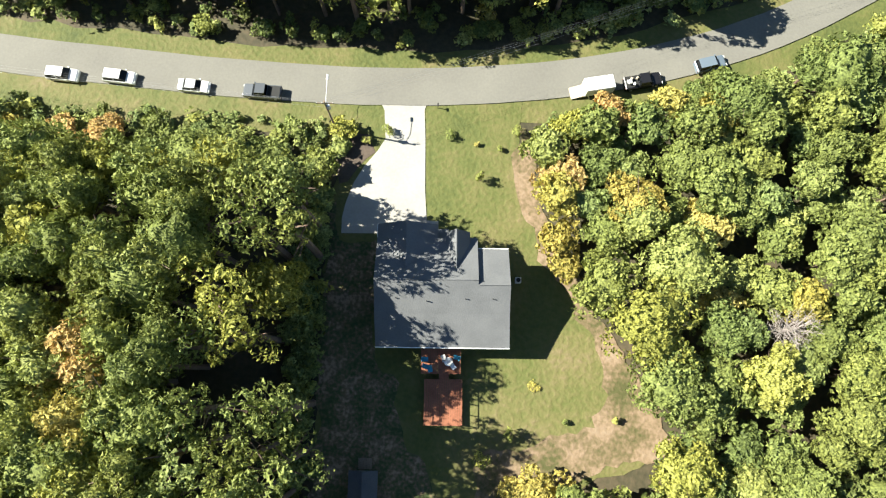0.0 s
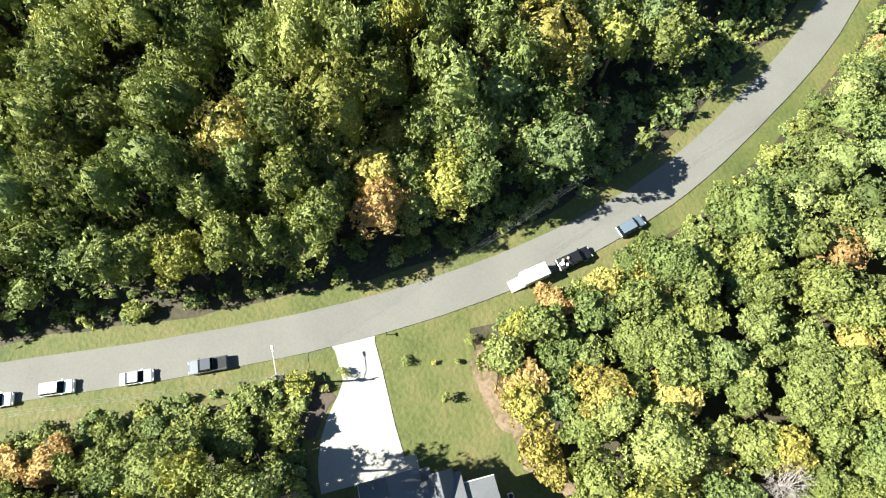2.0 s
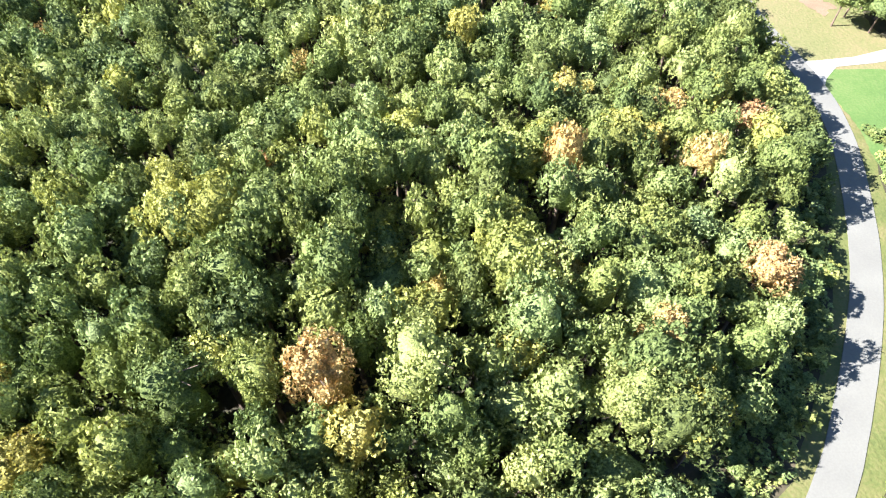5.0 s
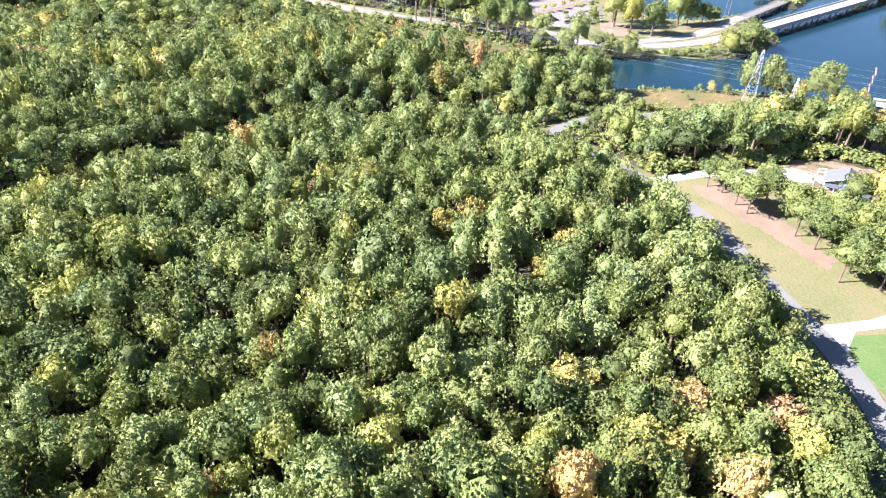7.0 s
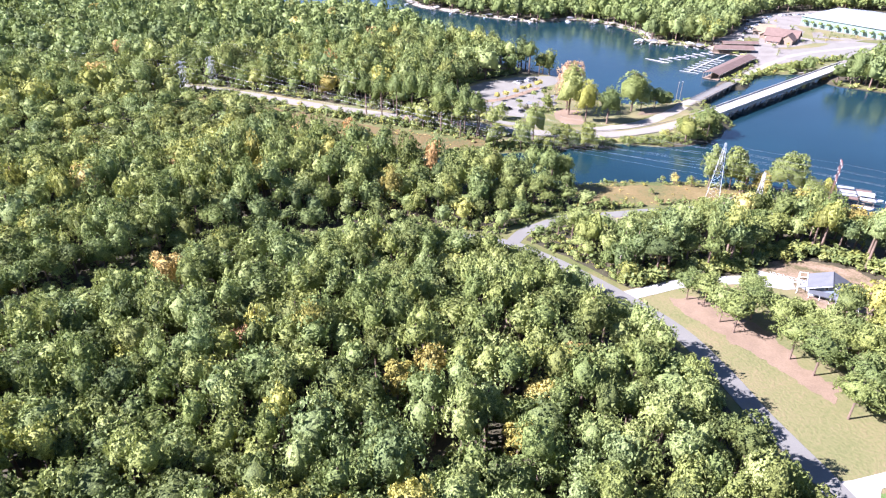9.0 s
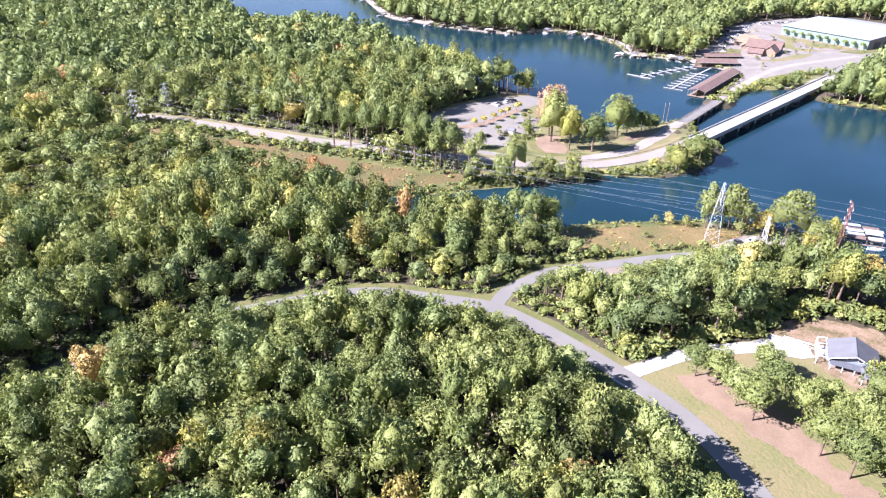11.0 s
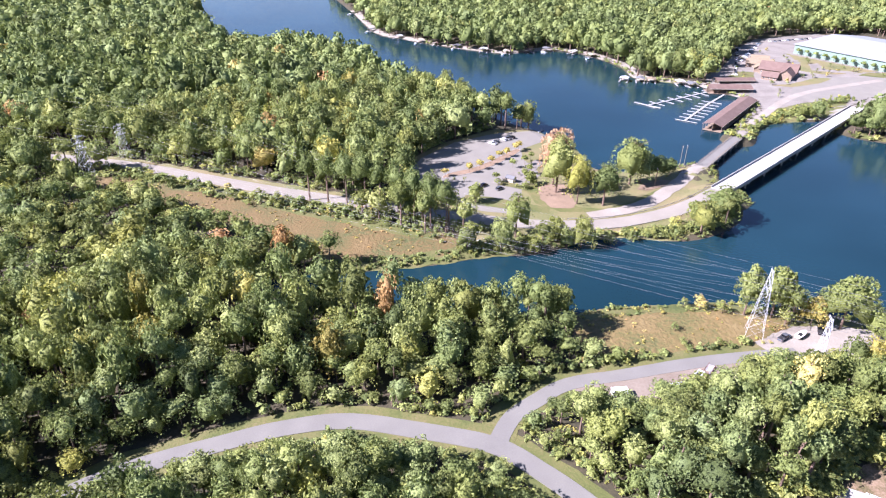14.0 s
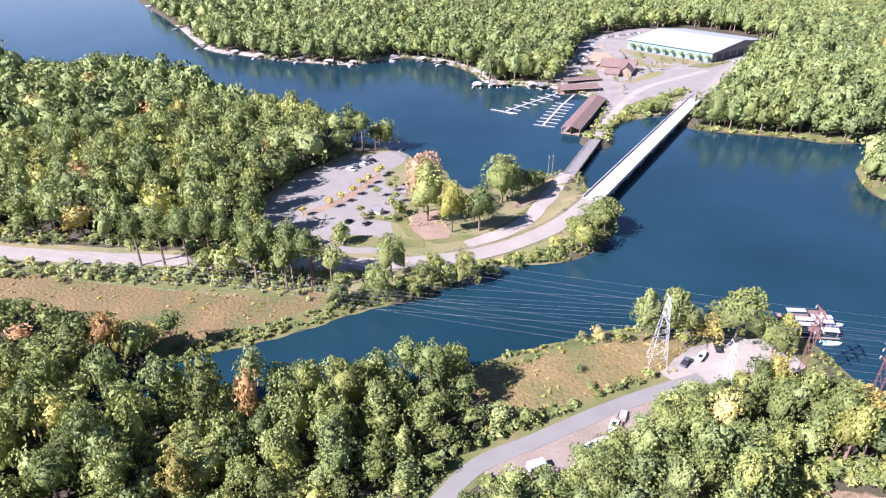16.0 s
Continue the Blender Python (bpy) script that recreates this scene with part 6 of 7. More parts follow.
for y in (-1.08, 1.08):
    for x in (-0.5, 0.4):
        part("wheel", beams([((x, y - 0.1, 0.33), (x, y + 0.1, 0.33))], 0.33, 12), M_DARK, tr)


# Poles, towers, wires
def utility_pole(x, y, h, turn, label, lamp=False, double=False):
    p = thing("utility_pole", pose(x, y, gz(x, y) - 0.2, 0, 0, turn), label, "utility pole", "utility poles")
    bm = bmesh.new()
    add_beam(bm, (0, 0, 0), (0, 0, h), 0.17, 0.11, 8)
    part("pole", bm, M_WOOD, p)
    part("crossarm", box(-1.2, 1.2, -0.06, 0.06, h - 0.7, h - 0.56), M_WOOD, p)
    for i in (-1.1, -0.4, 0.4, 1.1):
        part("insulator", beams([((i, 0, h - 0.56), (i, 0, h - 0.36))], 0.05, 6), M_GALV, p)
    if lamp:
        part("transformer", beams([((0.3, 0, h - 2.2), (0.3, 0, h - 1.3))], 0.24, 10), M_GALV, p)
        arm = part("lamp_arm", beams([((0, 0, h - 1.2), (0.1, 1.6, h - 0.7)), ((0.1, 1.6, h - 0.7), (0.15, 3.6, h - 0.6))], 0.05, 6), M_GALV, p, "pale metal lamp arm")
        bm = bmesh.new()
        add_box(bm, -0.02, 0.32, 3.5, 4.2, h - 0.72, h - 0.54, bevel=0.05)
        part("lamp_head", bm, M_WHITE, arm)
    return p


utility_pole(-16.1, 35.4, 9.8, 0, "wooden utility pole with a street lamp over the road", True)
utility_pole(161.1, 257.8, 9.4, 30, "wooden utility pole beside the lane corner")
utility_pole(304, 414, 10.4, 60, "wooden utility pole among the park trees")
utility_pole(333.5, 427, 14.2, 60, "tall wooden pole at the old bridge head")
utility_pole(335.6, 426.0, 14.0, 60, "tall wooden pole at the old bridge head")
utility_pole(66, 323 - 8, 9.5, 0, "wooden utility pole beside the bend")


def lattice_tower(x, y, h, base, turn, label, arms=3):
    """Four-legged steel lattice tower with crossarms."""
    t = thing("lattice_tower", pose(x, y, gz(x, y) - 0.2, 0, 0, turn), label, "power pylon", "power pylons")
    n = 7
    zs = [h * (1 - (1 - i / n) ** 1.15) for i in range(n + 1)]

    def half(z):
        return base / 2 * (1 - z / h) ** 1.0 * 0.86 + 0.4

    for sx in (-1, 1):
        for sy in (-1, 1):
            part("leg", beams([((sx * half(0), sy * half(0), 0), (sx * half(h), sy * half(h), h))], 0.05), M_GALV, t)
    for k in range(n):
        segs = []
        a, b, z0, z1 = half(zs[k]), half(zs[k + 1]), zs[k], zs[k + 1]
        for s in (-1, 1):
            segs += [((-a, s * a, z0), (b, s * b, z1)), ((a, s * a, z0), (-b, s * b, z1)), ((s * a, -a, z0), (s * b, b, z1)), ((s * a, a, z0), (s * b, -b, z1))]
            segs += [((-b, s * b, z1), (b, s * b, z1)), ((s * b, -b, z1), (s * b, b, z1))]
        for q in segs:
            part("brace", beams([q], 0.025), M_GALV, t)
    for i in range(arms):
        z = h * (0.97 - 0.13 * i)
        w = 3.6 - 0.2 * i
        part("crossarm", beams([((-w, 0, z), (w, 0, z)), ((-w, 0, z), (0, 0.3, z + 0.9)), ((w, 0, z), (0, 0.3, z + 0.9)), ((-w, 0, z), (0, -0.4, z)), ((w, 0, z), (0, -0.4, z))], 0.07), M_GALV, t)
        for s in (-w, w):
            part("insulator", beams([((s, 0, z - 1.0), (s, 0, z))], 0.08, 6), M_WHITE, t)
    return t


def h_frame(x, y, h, turn, label):
    """Two braced rust-red legs under a crossbeam."""
    t = thing("h_frame_pylon", pose(x, y, gz(x, y) - 0.2, 0, 0, turn), label, "power pylon", "power pylons")
    for s in (-1.8, 1.8):
        for o in (-0.3, 0.3):
            part("leg", beams([((s + o, 0, 0), (s + o * 0.7, 0, h))], 0.09), M_RUST, t)
        k = 12
        part("lacing", beams([((s - 0.3, 0, h * i / k), (s + 0.3, 0, h * (i + 1) / k)) if i % 2 else ((s + 0.3, 0, h * i / k), (s - 0.3, 0, h * (i + 1) / k)) for i in range(k)], 0.045), M_RUST, t)
    for i in range(4):
        z0, z1 = h * (0.1 + 0.22 * i), h * (0.3 + 0.22 * i)
        part("cross_brace", beams([((-1.6, 0, z0), (1.6, 0, z1)), ((1.6, 0, z0), (-1.6, 0, z1))], 0.07), M_RUST, t)
    for z in (h * 0.72, h * 0.86, h * 0.99):
        part("crossarm", beams([((-4.2, 0, z), (4.2, 0, z)), ((-4.2, 0, z), (0, 0, z + 0.6)), ((4.2, 0, z), (0, 0, z + 0.6))], 0.13), M_RUST, t)
        for s in (-4.1, 0, 4.1):
            part("insulator", beams([((s, 0, z - 1.1), (s, 0, z))], 0.1, 6), M_WHITE, t)
    return t


CORR = math.degrees(math.atan2(-243, 210))
PYLONS = [(lattice_tower, 243.5, 299.5, 25.5, 5.6, "white galvanised lattice pylon in the lakeside field"), (lattice_tower, 244.5, 278.0, 19.5, 2.8, "white galvanised lattice pylon beside the gravel clearing"),
          (lattice_tower, 35, 543, 23, 6, "galvanised lattice pylon beside the highway"), (lattice_tower, 53.6, 566, 20, 5, "galvanised lattice pylon at the edge of the woods")]
for f, x, y, h, b, label in PYLONS:
    f(x, y, h, b, CORR + 90, label)
h_frame(272.1, 267.2, 25.0, CORR + 90, "rust-red braced steel pylon on the shore")
h_frame(279.5, 249.0, 19.0, CORR + 90, "rust-red braced steel pylon near the water")


def wire(pts, sag, group, thick=0.022):
    """A slack wire through the given points."""
    cu = bpy.data.curves.new("power_line", "CURVE")
    cu.dimensions = "3D"
    sp = cu.splines.new("POLY")
    path = []
    for a, b in zip(pts[:-1], pts[1:]):
        a, b = Vector(a), Vector(b)
        for i in range(14):
            t = i / 14
            p = a.lerp(b, t)
            p.z -= sag * 4 * t * (1 - t)
            path.append(p)
    path.append(Vector(pts[-1]))
    sp.points.add(len(path) - 1)
    for q, p in zip(sp.points, path):
        q.co = (*p, 1)
    cu.bevel_depth, cu.bevel_resolution = thick, 0
    cu.materials.append(M_WIRE)
    return tagged(new("power_line", cu), "slack aluminium power line between pylons", "power line", group)


U = Vector((math.cos(radians(CORR)), math.sin(radians(CORR)), 0))
N = Vector((-U.y, U.x, 0))
for (fx, fy, fh), (tx, ty, th), spread, drops in (((35, 543, 23), (245.5, 300.5, 22.5), 3.5, (0.97, 0.84, 0.71)), ((53.6, 566, 20), (244.5, 278.5, 19.5), 3.5, (0.97, 0.84)),
                                                  ((75, 580, 24), (273, 267.7, 23.5), 4.1, (0.99, 0.86))):
    for s in (-spread, spread):
        for k in drops:
            a = Vector((fx, fy, gz(fx, fy) + fh * k - 0.9)) + N * s
            b = Vector((tx, ty, gz(tx, ty) + th * k - 0.9)) + N * s
            c = b + U * 420
            d = a - U * 330
            wire([(d.x, d.y, a.z), a, b, (c.x, c.y, b.z)], 5.0, "power lines over the channel")
for k, dz in ((0, 9.2), (0.9, 9.2), (-0.9, 9.2), (0.2, 7.6)):
    z = gz(-16.1, 35.4)
    wire([(-130, 48 + k, z + dz), (-16.1 + k, 35.4, z + dz), (58 + k, 62, z + dz + 1)], 1.2, "roadside wires", 0.01)


# Bridges
def bridge(name, a, b, w, z, label, rail_mat, deck_mat, piers, thick, rail_h):
    a, b = Vector((*a, 0)), Vector((*b, 0))
    L = (b - a).length
    t = thing(name, pose(a.x, a.y, 0, 0, 0, math.degrees(math.atan2(b.y - a.y, b.x - a.x))), label, "bridge")
    n = int(L / 12)
    for i in range(n):
        part("deck_slab", box(L * i / n + 0.03, L * (i + 1) / n - 0.03, -w / 2, w / 2, z - 0.35, z), deck_mat, t)
    for y in (-w / 2 + 0.4, -w / 6, w / 6, w / 2 - 0.4):
        part("girder", box(0, L, y - 0.2, y + 0.2, z - thick, z - 0.36), M_STONE, t)
    for s in (-1, 1):
        y = s * (w / 2 - 0.16)
        if rail_mat is M_CONCRETE:
            part("parapet", box(0, L, y - 0.15, y + 0.15, z + 0.002, z + rail_h), rail_mat, t)
            part("coping", box(0, L, y - 0.2, y + 0.2, z + rail_h + 0.002, z + rail_h + 0.12), rail_mat, t)
        else:
            for hgt in (0.5, rail_h):
                part("rail", beams([((0, y, z + hgt), (L, y, z + hgt))], 0.07), rail_mat, t)
            k = int(L / 3)
            for i in range(k + 1):
                part("rail_post", box(L * i / k - 0.06, L * i / k + 0.06, y - 0.06, y + 0.06, z, z + rail_h), rail_mat, t)
    for i in range(1, piers):
        x = L * i / piers
        cap = part("pier_cap", box(x - 0.6, x + 0.6, -w / 2 + 0.2, w / 2 - 0.2, z - thick - 0.9, z - thick - 0.004), M_STONE, t)
        for y in (-w / 3, 0, w / 3):
            part("column", beams([((x, y, -4), (x, y, z - thick - 0.9))], 0.45, 10), M_STONE, cap)
    return t


bridge("highway_bridge", (325, 390.4), (537, 459.8), 9.8, 5.2, "long pale concrete highway bridge over the lake", M_CONCRETE, M_DECK, 9, 1.5, 0.85)
bridge("old_bridge", (346, 422.5), (409.5, 452.8), 6.6, 3.6, "old narrow bridge with weathered railings", M_WOOD, M_ASPHALT, 6, 0.9, 1.1)


def guard_rail(line, side, x0, x1):
    pts = [p for p in offset_line(line, side) if x0 < p[0] < x1]
    t = thing("guard_rail", pose(0, 0, 0), "steel guard rail on short posts beside the highway", "guard rail")
    for a, b in zip(pts[:-1], pts[1:]):
        za, zb = gz(*a) + 0.25, gz(*b) + 0.25
        part("rail", fix(slab_between([(a[0], a[1], za + 0.45), (b[0], b[1], zb + 0.45), (b[0], b[1], zb + 0.8), (a[0], a[1], za + 0.8)], (0.08, 0.08, 0))), M_GUARD, t)
        part("post", box(a[0] - 0.08, a[0] + 0.08, a[1] - 0.08, a[1] + 0.08, za - 0.3, za + 0.75), M_WOOD, t)


guard_rail(HIGHWAY, 5.4, 232, 330)
guard_rail(HIGHWAY, -5.4, 200, 330)


# Marina
def boathouse(a, b, w, z, label, dock=True):
    """A long open shed on posts over the water, ridge along its length."""
    a, b = Vector((*a, 0)), Vector((*b, 0))
    L = (b - a).length
    t = thing("boathouse", pose(a.x, a.y, 0, 0, 0, math.degrees(math.atan2(b.y - a.y, b.x - a.x))), label, "boathouse", "boathouses")
    for s in (-1, 1):
        part("roof", fix(slab([(-0.6, s * 0.002, z + w * 0.16), (L + 0.6, s * 0.002, z + w * 0.16), (L + 0.6, s * (w / 2 + 0.5), z), (-0.6, s * (w / 2 + 0.5), z)], 0.2)), M_BROWNROOF, t)
        part("fascia", box(-0.6, L + 0.6, s * (w / 2 + 0.52) - 0.06, s * (w / 2 + 0.52) + 0.06, z - 0.5, z - 0.02), M_TAN, t)
        n = max(2, int(L / 6))
        for i in range(n + 1):
            part("post", box(L * i / n - 0.12, L * i / n + 0.12, s * w / 2 - 0.12, s * w / 2 + 0.12, -3, z - 0.1), M_WOOD, t)
    part("dock", box(0, L, -w / 2, w / 2, 0.35, 0.6), M_WOOD, t)
    part("back_wall", box(0, L, -0.1, 0.1, 0.6, z), M_WOOD, t)
    return t


boathouse((408.5, 474), (486, 512), 12, 4.6, "long brown-roofed boathouse beside the causeway")
boathouse((486, 553), (516, 537), 14, 4.8, "wide brown-roofed boathouse at the marina")
boathouse((512, 569), (542, 556), 10, 4.6, "dark brown-roofed boathouse behind the slips")


def slips(a, b, reach, step, label):
    a, b = Vector((*a, 0)), Vector((*b, 0))
    L = (b - a).length
    t = thing("dock", pose(a.x, a.y, 0, 0, 0, math.degrees(math.atan2(b.y - a.y, b.x - a.x))), label, "dock", "floating docks")
    part("walkway", box(0, L, -0.8, 0.8, 0.25, 0.6), M_DOCK, t)
    n = max(1, int(L / step))
    for i in range(n + 1):
        x = 0.6 + (L - 1.2) * i / n
        part("finger", box(x - 0.42, x + 0.42, -reach, -0.81, 0.25, 0.55), M_DOCK, t)
        part("finger", box(x - 0.42, x + 0.42, 0.81, reach * 0.8, 0.25, 0.55), M_DOCK, t)
    return t


slips((412, 541), (488, 552), 8, 10.5, "white floating dock with finger slips")
slips((409, 499), (465, 528), 8.5, 9.0, "white floating dock with finger slips")
slips((410, 552), (417, 531), 1.3, 30, "white floating dock head")
slips((466, 528), (492, 540), 1.3, 40, "white floating walkway to the boathouse")
slips((286.5, 511.5), (307, 524), 1.2, 40, "white courtesy dock at the boat ramp")


def boat_shelter(x, y, turn, w, d, z, roof, label):
    t = thing("boat_shelter", pose(x, y, 0, 0, 0, turn), label, "boat shelter", "boat shelters")
    for s in (-1, 1):
        part("roof", fix(slab([(-d / 2, s * 0.002, z + 0.9), (d / 2, s * 0.002, z + 0.9), (d / 2, s * w / 2, z), (-d / 2, s * w / 2, z)], 0.15)), roof, t)
        for q in (-1, 1):
            part("post", box(q * d * 0.44 - 0.1, q * d * 0.44 + 0.1, s * w * 0.44 - 0.1, s * w * 0.44 + 0.1, -3, z), M_WOOD, t)
        part("dock", box(-d / 2 - 1.5, d / 2, s * w * 0.44 - 0.6, s * w * 0.44 + 0.6, 0.3, 0.55), M_DOCK, t)
    part("back_walk", box(d / 2 - 1.2, d / 2 + 4, -w * 0.38, w * 0.38, 0.3, 0.56), M_TAN, t)
    return t


def boat(x, y, turn, z=0.1, label="white open motor boat", L=6.0):
    t = thing("motor_boat", pose(x, y, z, 0, 0, turn), label, "boat", "boats")
    bm = bmesh.new()
    sec = [(-L / 2, 1.05, 0.75), (0, 1.15, 0.8), (L * 0.3, 0.85, 0.95), (L / 2, 0.05, 1.1)]
    rows = [[bm.verts.new((x0, -w0, h0)), bm.verts.new((x0, -w0 * 0.6, 0)), bm.verts.new((x0, w0 * 0.6, 0)), bm.verts.new((x0, w0, h0))] for x0, w0, h0 in sec]
    for r, q in zip(rows[:-1], rows[1:]):
        for i in range(3):
            bm.faces.new((r[i], r[i + 1], q[i + 1], q[i]))
        bm.faces.new((r[3], r[0], q[0], q[3]))
    bm.faces.new(rows[0])
    part("hull", fix(bm), M_CARWHITE, t)
    part("console", box(-0.5, 0.3, -0.35, 0.35, 0.75, 1.4, bevel=0.08), M_GALV, t)
    part("outboard", box(-L / 2 - 0.4, -L / 2, -0.2, 0.2, 0.3, 1.2, bevel=0.06), M_DARK, t)
    part("seat", box(-L / 2 + 0.5, -L / 2 + 1.1, -0.7, 0.7, 0.75, 1.05), M_BLUE, t)


ISLET_DOCKS = [(449, 611, 40), (460, 603, 50), (468, 598, 50), (484, 580, 60), (489, 572, 70)]
for i, (x, y, t) in enumerate(ISLET_DOCKS):
    boat_shelter(x, y, t, 7.5, 9, 3.2 + 0.4 * (i % 2), (M_GALV, M_SHINGLE, M_TANROOF)[i % 3], "private boat shelter on the wooded point")
FAR_DOCKS = [(394, 1345, 10), (361, 1100, 0), (352, 1015, 0), (334, 945, 15), (346, 885, 30), (358, 850, 35), (369, 828, 40), (382, 805, 45), (399, 775, 50), (416, 757, 60), (440, 752, 85), (462, 750, 90), (479, 728, 20), (485, 705, 5)]
for i, (x, y, t) in enumerate(FAR_DOCKS):
    boat_shelter(x, y, t, 7 + i % 3, 9, 3.2 + 0.3 * (i % 3), (M_GALV, M_TAN, M_BROWNROOF, M_SHINGLE)[i % 4], "private boat dock with a small roof on the far shore")
    if i % 2:
        boat(x - 8, y - 5, t + 20, label="white motor boat beside a private dock")
LODGE = [(586, 566, 28, 15, 30, 4.5, 10.0, M_BROWNROOF, "large brown-roofed marina lodge"), (577, 551, 118, 11, 17, 4.2, 8.6, M_BROWNROOF, "brown-roofed cross gable of the lodge"),
         (600, 570, 118, 10, 14, 4.0, 8.0, M_BROWNROOF, "brown-roofed rear gable of the lodge"), (563, 556, 28, 8, 12, 3.4, 6.4, M_BROWNROOF, "small brown-roofed annex of the lodge"),
         (594, 594, 40, 11, 22, 3.8, 7.2, M_TANROOF, "tan-roofed pavilion behind the lodge"), (609, 606, 40, 9, 15, 3.6, 6.6, M_TANROOF, "tan-roofed shelter behind the lodge"), (581, 583, 130, 8, 13, 3.4, 6.0, M_TANROOF, "small tan-roofed store beside the lodge")]
for x, y, turn, w, d, e, r, roof, label in LODGE:
    gable_hut("lodge", pose(x, y, gz(x, y), 0, 0, turn), w, d, e, r, M_WOOD, roof, label, "lodge", 0.9, "lodge buildings")


def storage_hall():
    z = gz(720, 560)
    t = thing("storage_hall", pose(0, 0, z), "huge white-roofed boat storage hall with green walls", "warehouse")
    x0, x1, y0, y1, e, r = 672, 782, 522, 618, 9.0, 15.0
    part("wall", box(x0, x0 + 0.5, y0, y1, -0.5, e), M_GREENWALL, t)
    part("wall", box(x1 - 0.5, x1, y0, y1, -0.5, e), M_GREENWALL, t)
    xm = (x0 + x1) / 2
    for y in (y0, y1 - 0.5):
        part("gable_wall", fix(slab_between([(x0 + 0.51, y, -0.5), (x1 - 0.51, y, -0.5), (x1 - 0.51, y, e), (xm, y, r - 0.4), (x0 + 0.51, y, e)], (0, 0.5, 0))), M_SHADED_GABLE, t)
    for s, xe in ((-1, x0 - 1.5), (1, x1 + 1.5)):
        n = 12
        for i in range(n):
            a, b = y0 - 1 + (y1 - y0 + 2) * i / n, y0 - 1 + (y1 - y0 + 2) * (i + 1) / n
            part("roof_sheet", fix(slab([(xm + s * 0.01, a + 0.02, r), (xe, a + 0.02, e + 0.1), (xe, b - 0.02, e + 0.1), (xm + s * 0.01, b - 0.02, r)], 0.25)), M_METALROOF, t)
    for i in range(7):
        part("door", box(x0 + 8 + 14 * i, x0 + 18 + 14 * i, y0 - 0.06, y0 - 0.01, 0, 6.5), M_SHINGLE_D, t)
    for i in range(10):
        part("wall_rib", box(x0 - 0.12, x0 - 0.01, y0 + 9 * i + 3, y0 + 9 * i + 3.4, 0, e - 0.2), M_GREENWALL, t)


storage_hall()


# parked things at the shore clearing, the mud lot, the parking lot and the marina
def boat_trailer(x, y, turn, label):
    t = thing("boat_trailer", on_road(x, y, turn, 0.12), label, "trailer", "boats on trailers")
    part("frame", beams([((-2.6, -0.7, 0.5), (2.2, -0.7, 0.5)), ((-2.6, 0.7, 0.5), (2.2, 0.7, 0.5)), ((2.2, -0.7, 0.5), (3.6, 0, 0.5)), ((2.2, 0.7, 0.5), (3.6, 0, 0.5))], 0.06), M_GALV, t)
    for y0 in (-0.95, 0.95):
        part("wheel", beams([((-0.8, y0 - 0.1, 0.32), (-0.8, y0 + 0.1, 0.32))], 0.32, 10), M_DARK, t)
    bm = bmesh.new()
    sec = [(-2.8, 1.0, 0.7), (0, 1.1, 0.75), (1.8, 0.8, 0.9), (3.0, 0.05, 1.05)]
    rows = [[bm.verts.new((a, -w, 0.6 + h)), bm.verts.new((a, -w * 0.6, 0.6)), bm.verts.new((a, w * 0.6, 0.6)), bm.verts.new((a, w, 0.6 + h))] for a, w, h in sec]
    for r, q in zip(rows[:-1], rows[1:]):
        for i in range(3):
            bm.faces.new((r[i], r[i + 1], q[i + 1], q[i]))
        bm.faces.new((r[3], r[0], q[0], q[3]))
    bm.faces.new(rows[0])
    part("hull", fix(bm), M_CARWHITE, t)
    part("cockpit", box(-1.6, 0.4, -0.6, 0.6, 1.32, 1.4), M_DARK, t)


def utility_trailer(x, y, turn, length, deck, label):
    t = thing("utility_trailer", on_road(x, y, turn, 0.12), label, "trailer", "trailers on the gravel strip")
    k = length / 2
    part("frame", beams([((-k, s, 0.6), (k, s, 0.6)) for s in (-1.0, 1.0)] + [((k, s, 0.6), (k + 1.6, 0, 0.55)) for s in (-1.0, 1.0)], 0.08), M_RUST, t)
    for i in range(6):
        part("deck_board", box(-k + 0.1, k - 0.1, -0.95 + 0.32 * i, -0.66 + 0.32 * i, 0.66, 0.71), deck, t)
    for s in (-1.0, 1.0):
        part("side_rail", beams([((-k, s, 1.15), (k, s, 1.15))] + [((-k + length * i / 4, s, 0.66), (-k + length * i / 4, s, 1.15)) for i in range(5)], 0.04), M_RUST, t)
        for q in (-0.45, 0.45):
            part("wheel", beams([((q, s * 1.2 - 0.11, 0.34), (q, s * 1.2 + 0.11, 0.34))], 0.34, 10), M_DARK, t)


utility_trailer(210, 290.0, 205, 6.5, M_WOOD, "long dark steel trailer with worn boards on gravel")
utility_trailer(214.5, 291.5, 205, 5.0, M_DOCK, "dark steel trailer with pale boards on gravel")
utility_trailer(202.5, 289.5, 160, 4.5, M_DOCK, "short steel trailer with grey boards beside the trees")
boat_trailer(208.5, 290.5, 200, "white boat on a galvanised trailer")
boat_trailer(197.5, 290.0, 170, "white boat on a galvanised trailer")
boat_trailer(256.8, 291.7, 10, "white boat on a trailer behind a pickup")
box_van = thing("enclosed_trailer", on_road(181.5, 294.5, 160, 0.12), "white enclosed trailer on the gravel strip", "trailer")
part("box", box(-2.4, 2.4, -1.1, 1.1, 0.5, 2.5, bevel=0.1), M_CARWHITE, box_van)
part("tongue", beams([((2.4, 0, 0.5), (3.6, 0, 0.45))], 0.06), M_DARK, box_van)
for y0 in (-1.12, 1.12):
    part("wheel", beams([((0, y0 - 0.1, 0.33), (0, y0 + 0.1, 0.33))], 0.33, 10), M_DARK, box_van)
vehicle("pickup", M_CARGREY, "dark pickup on the shore clearing", "pickup", on_road(250.6, 293.4, 10, 0.12))
vehicle("pickup", M_CARBLACK, "black pickup at the boat landing", "pickup", on_road(266, 291, 40, 0.12))
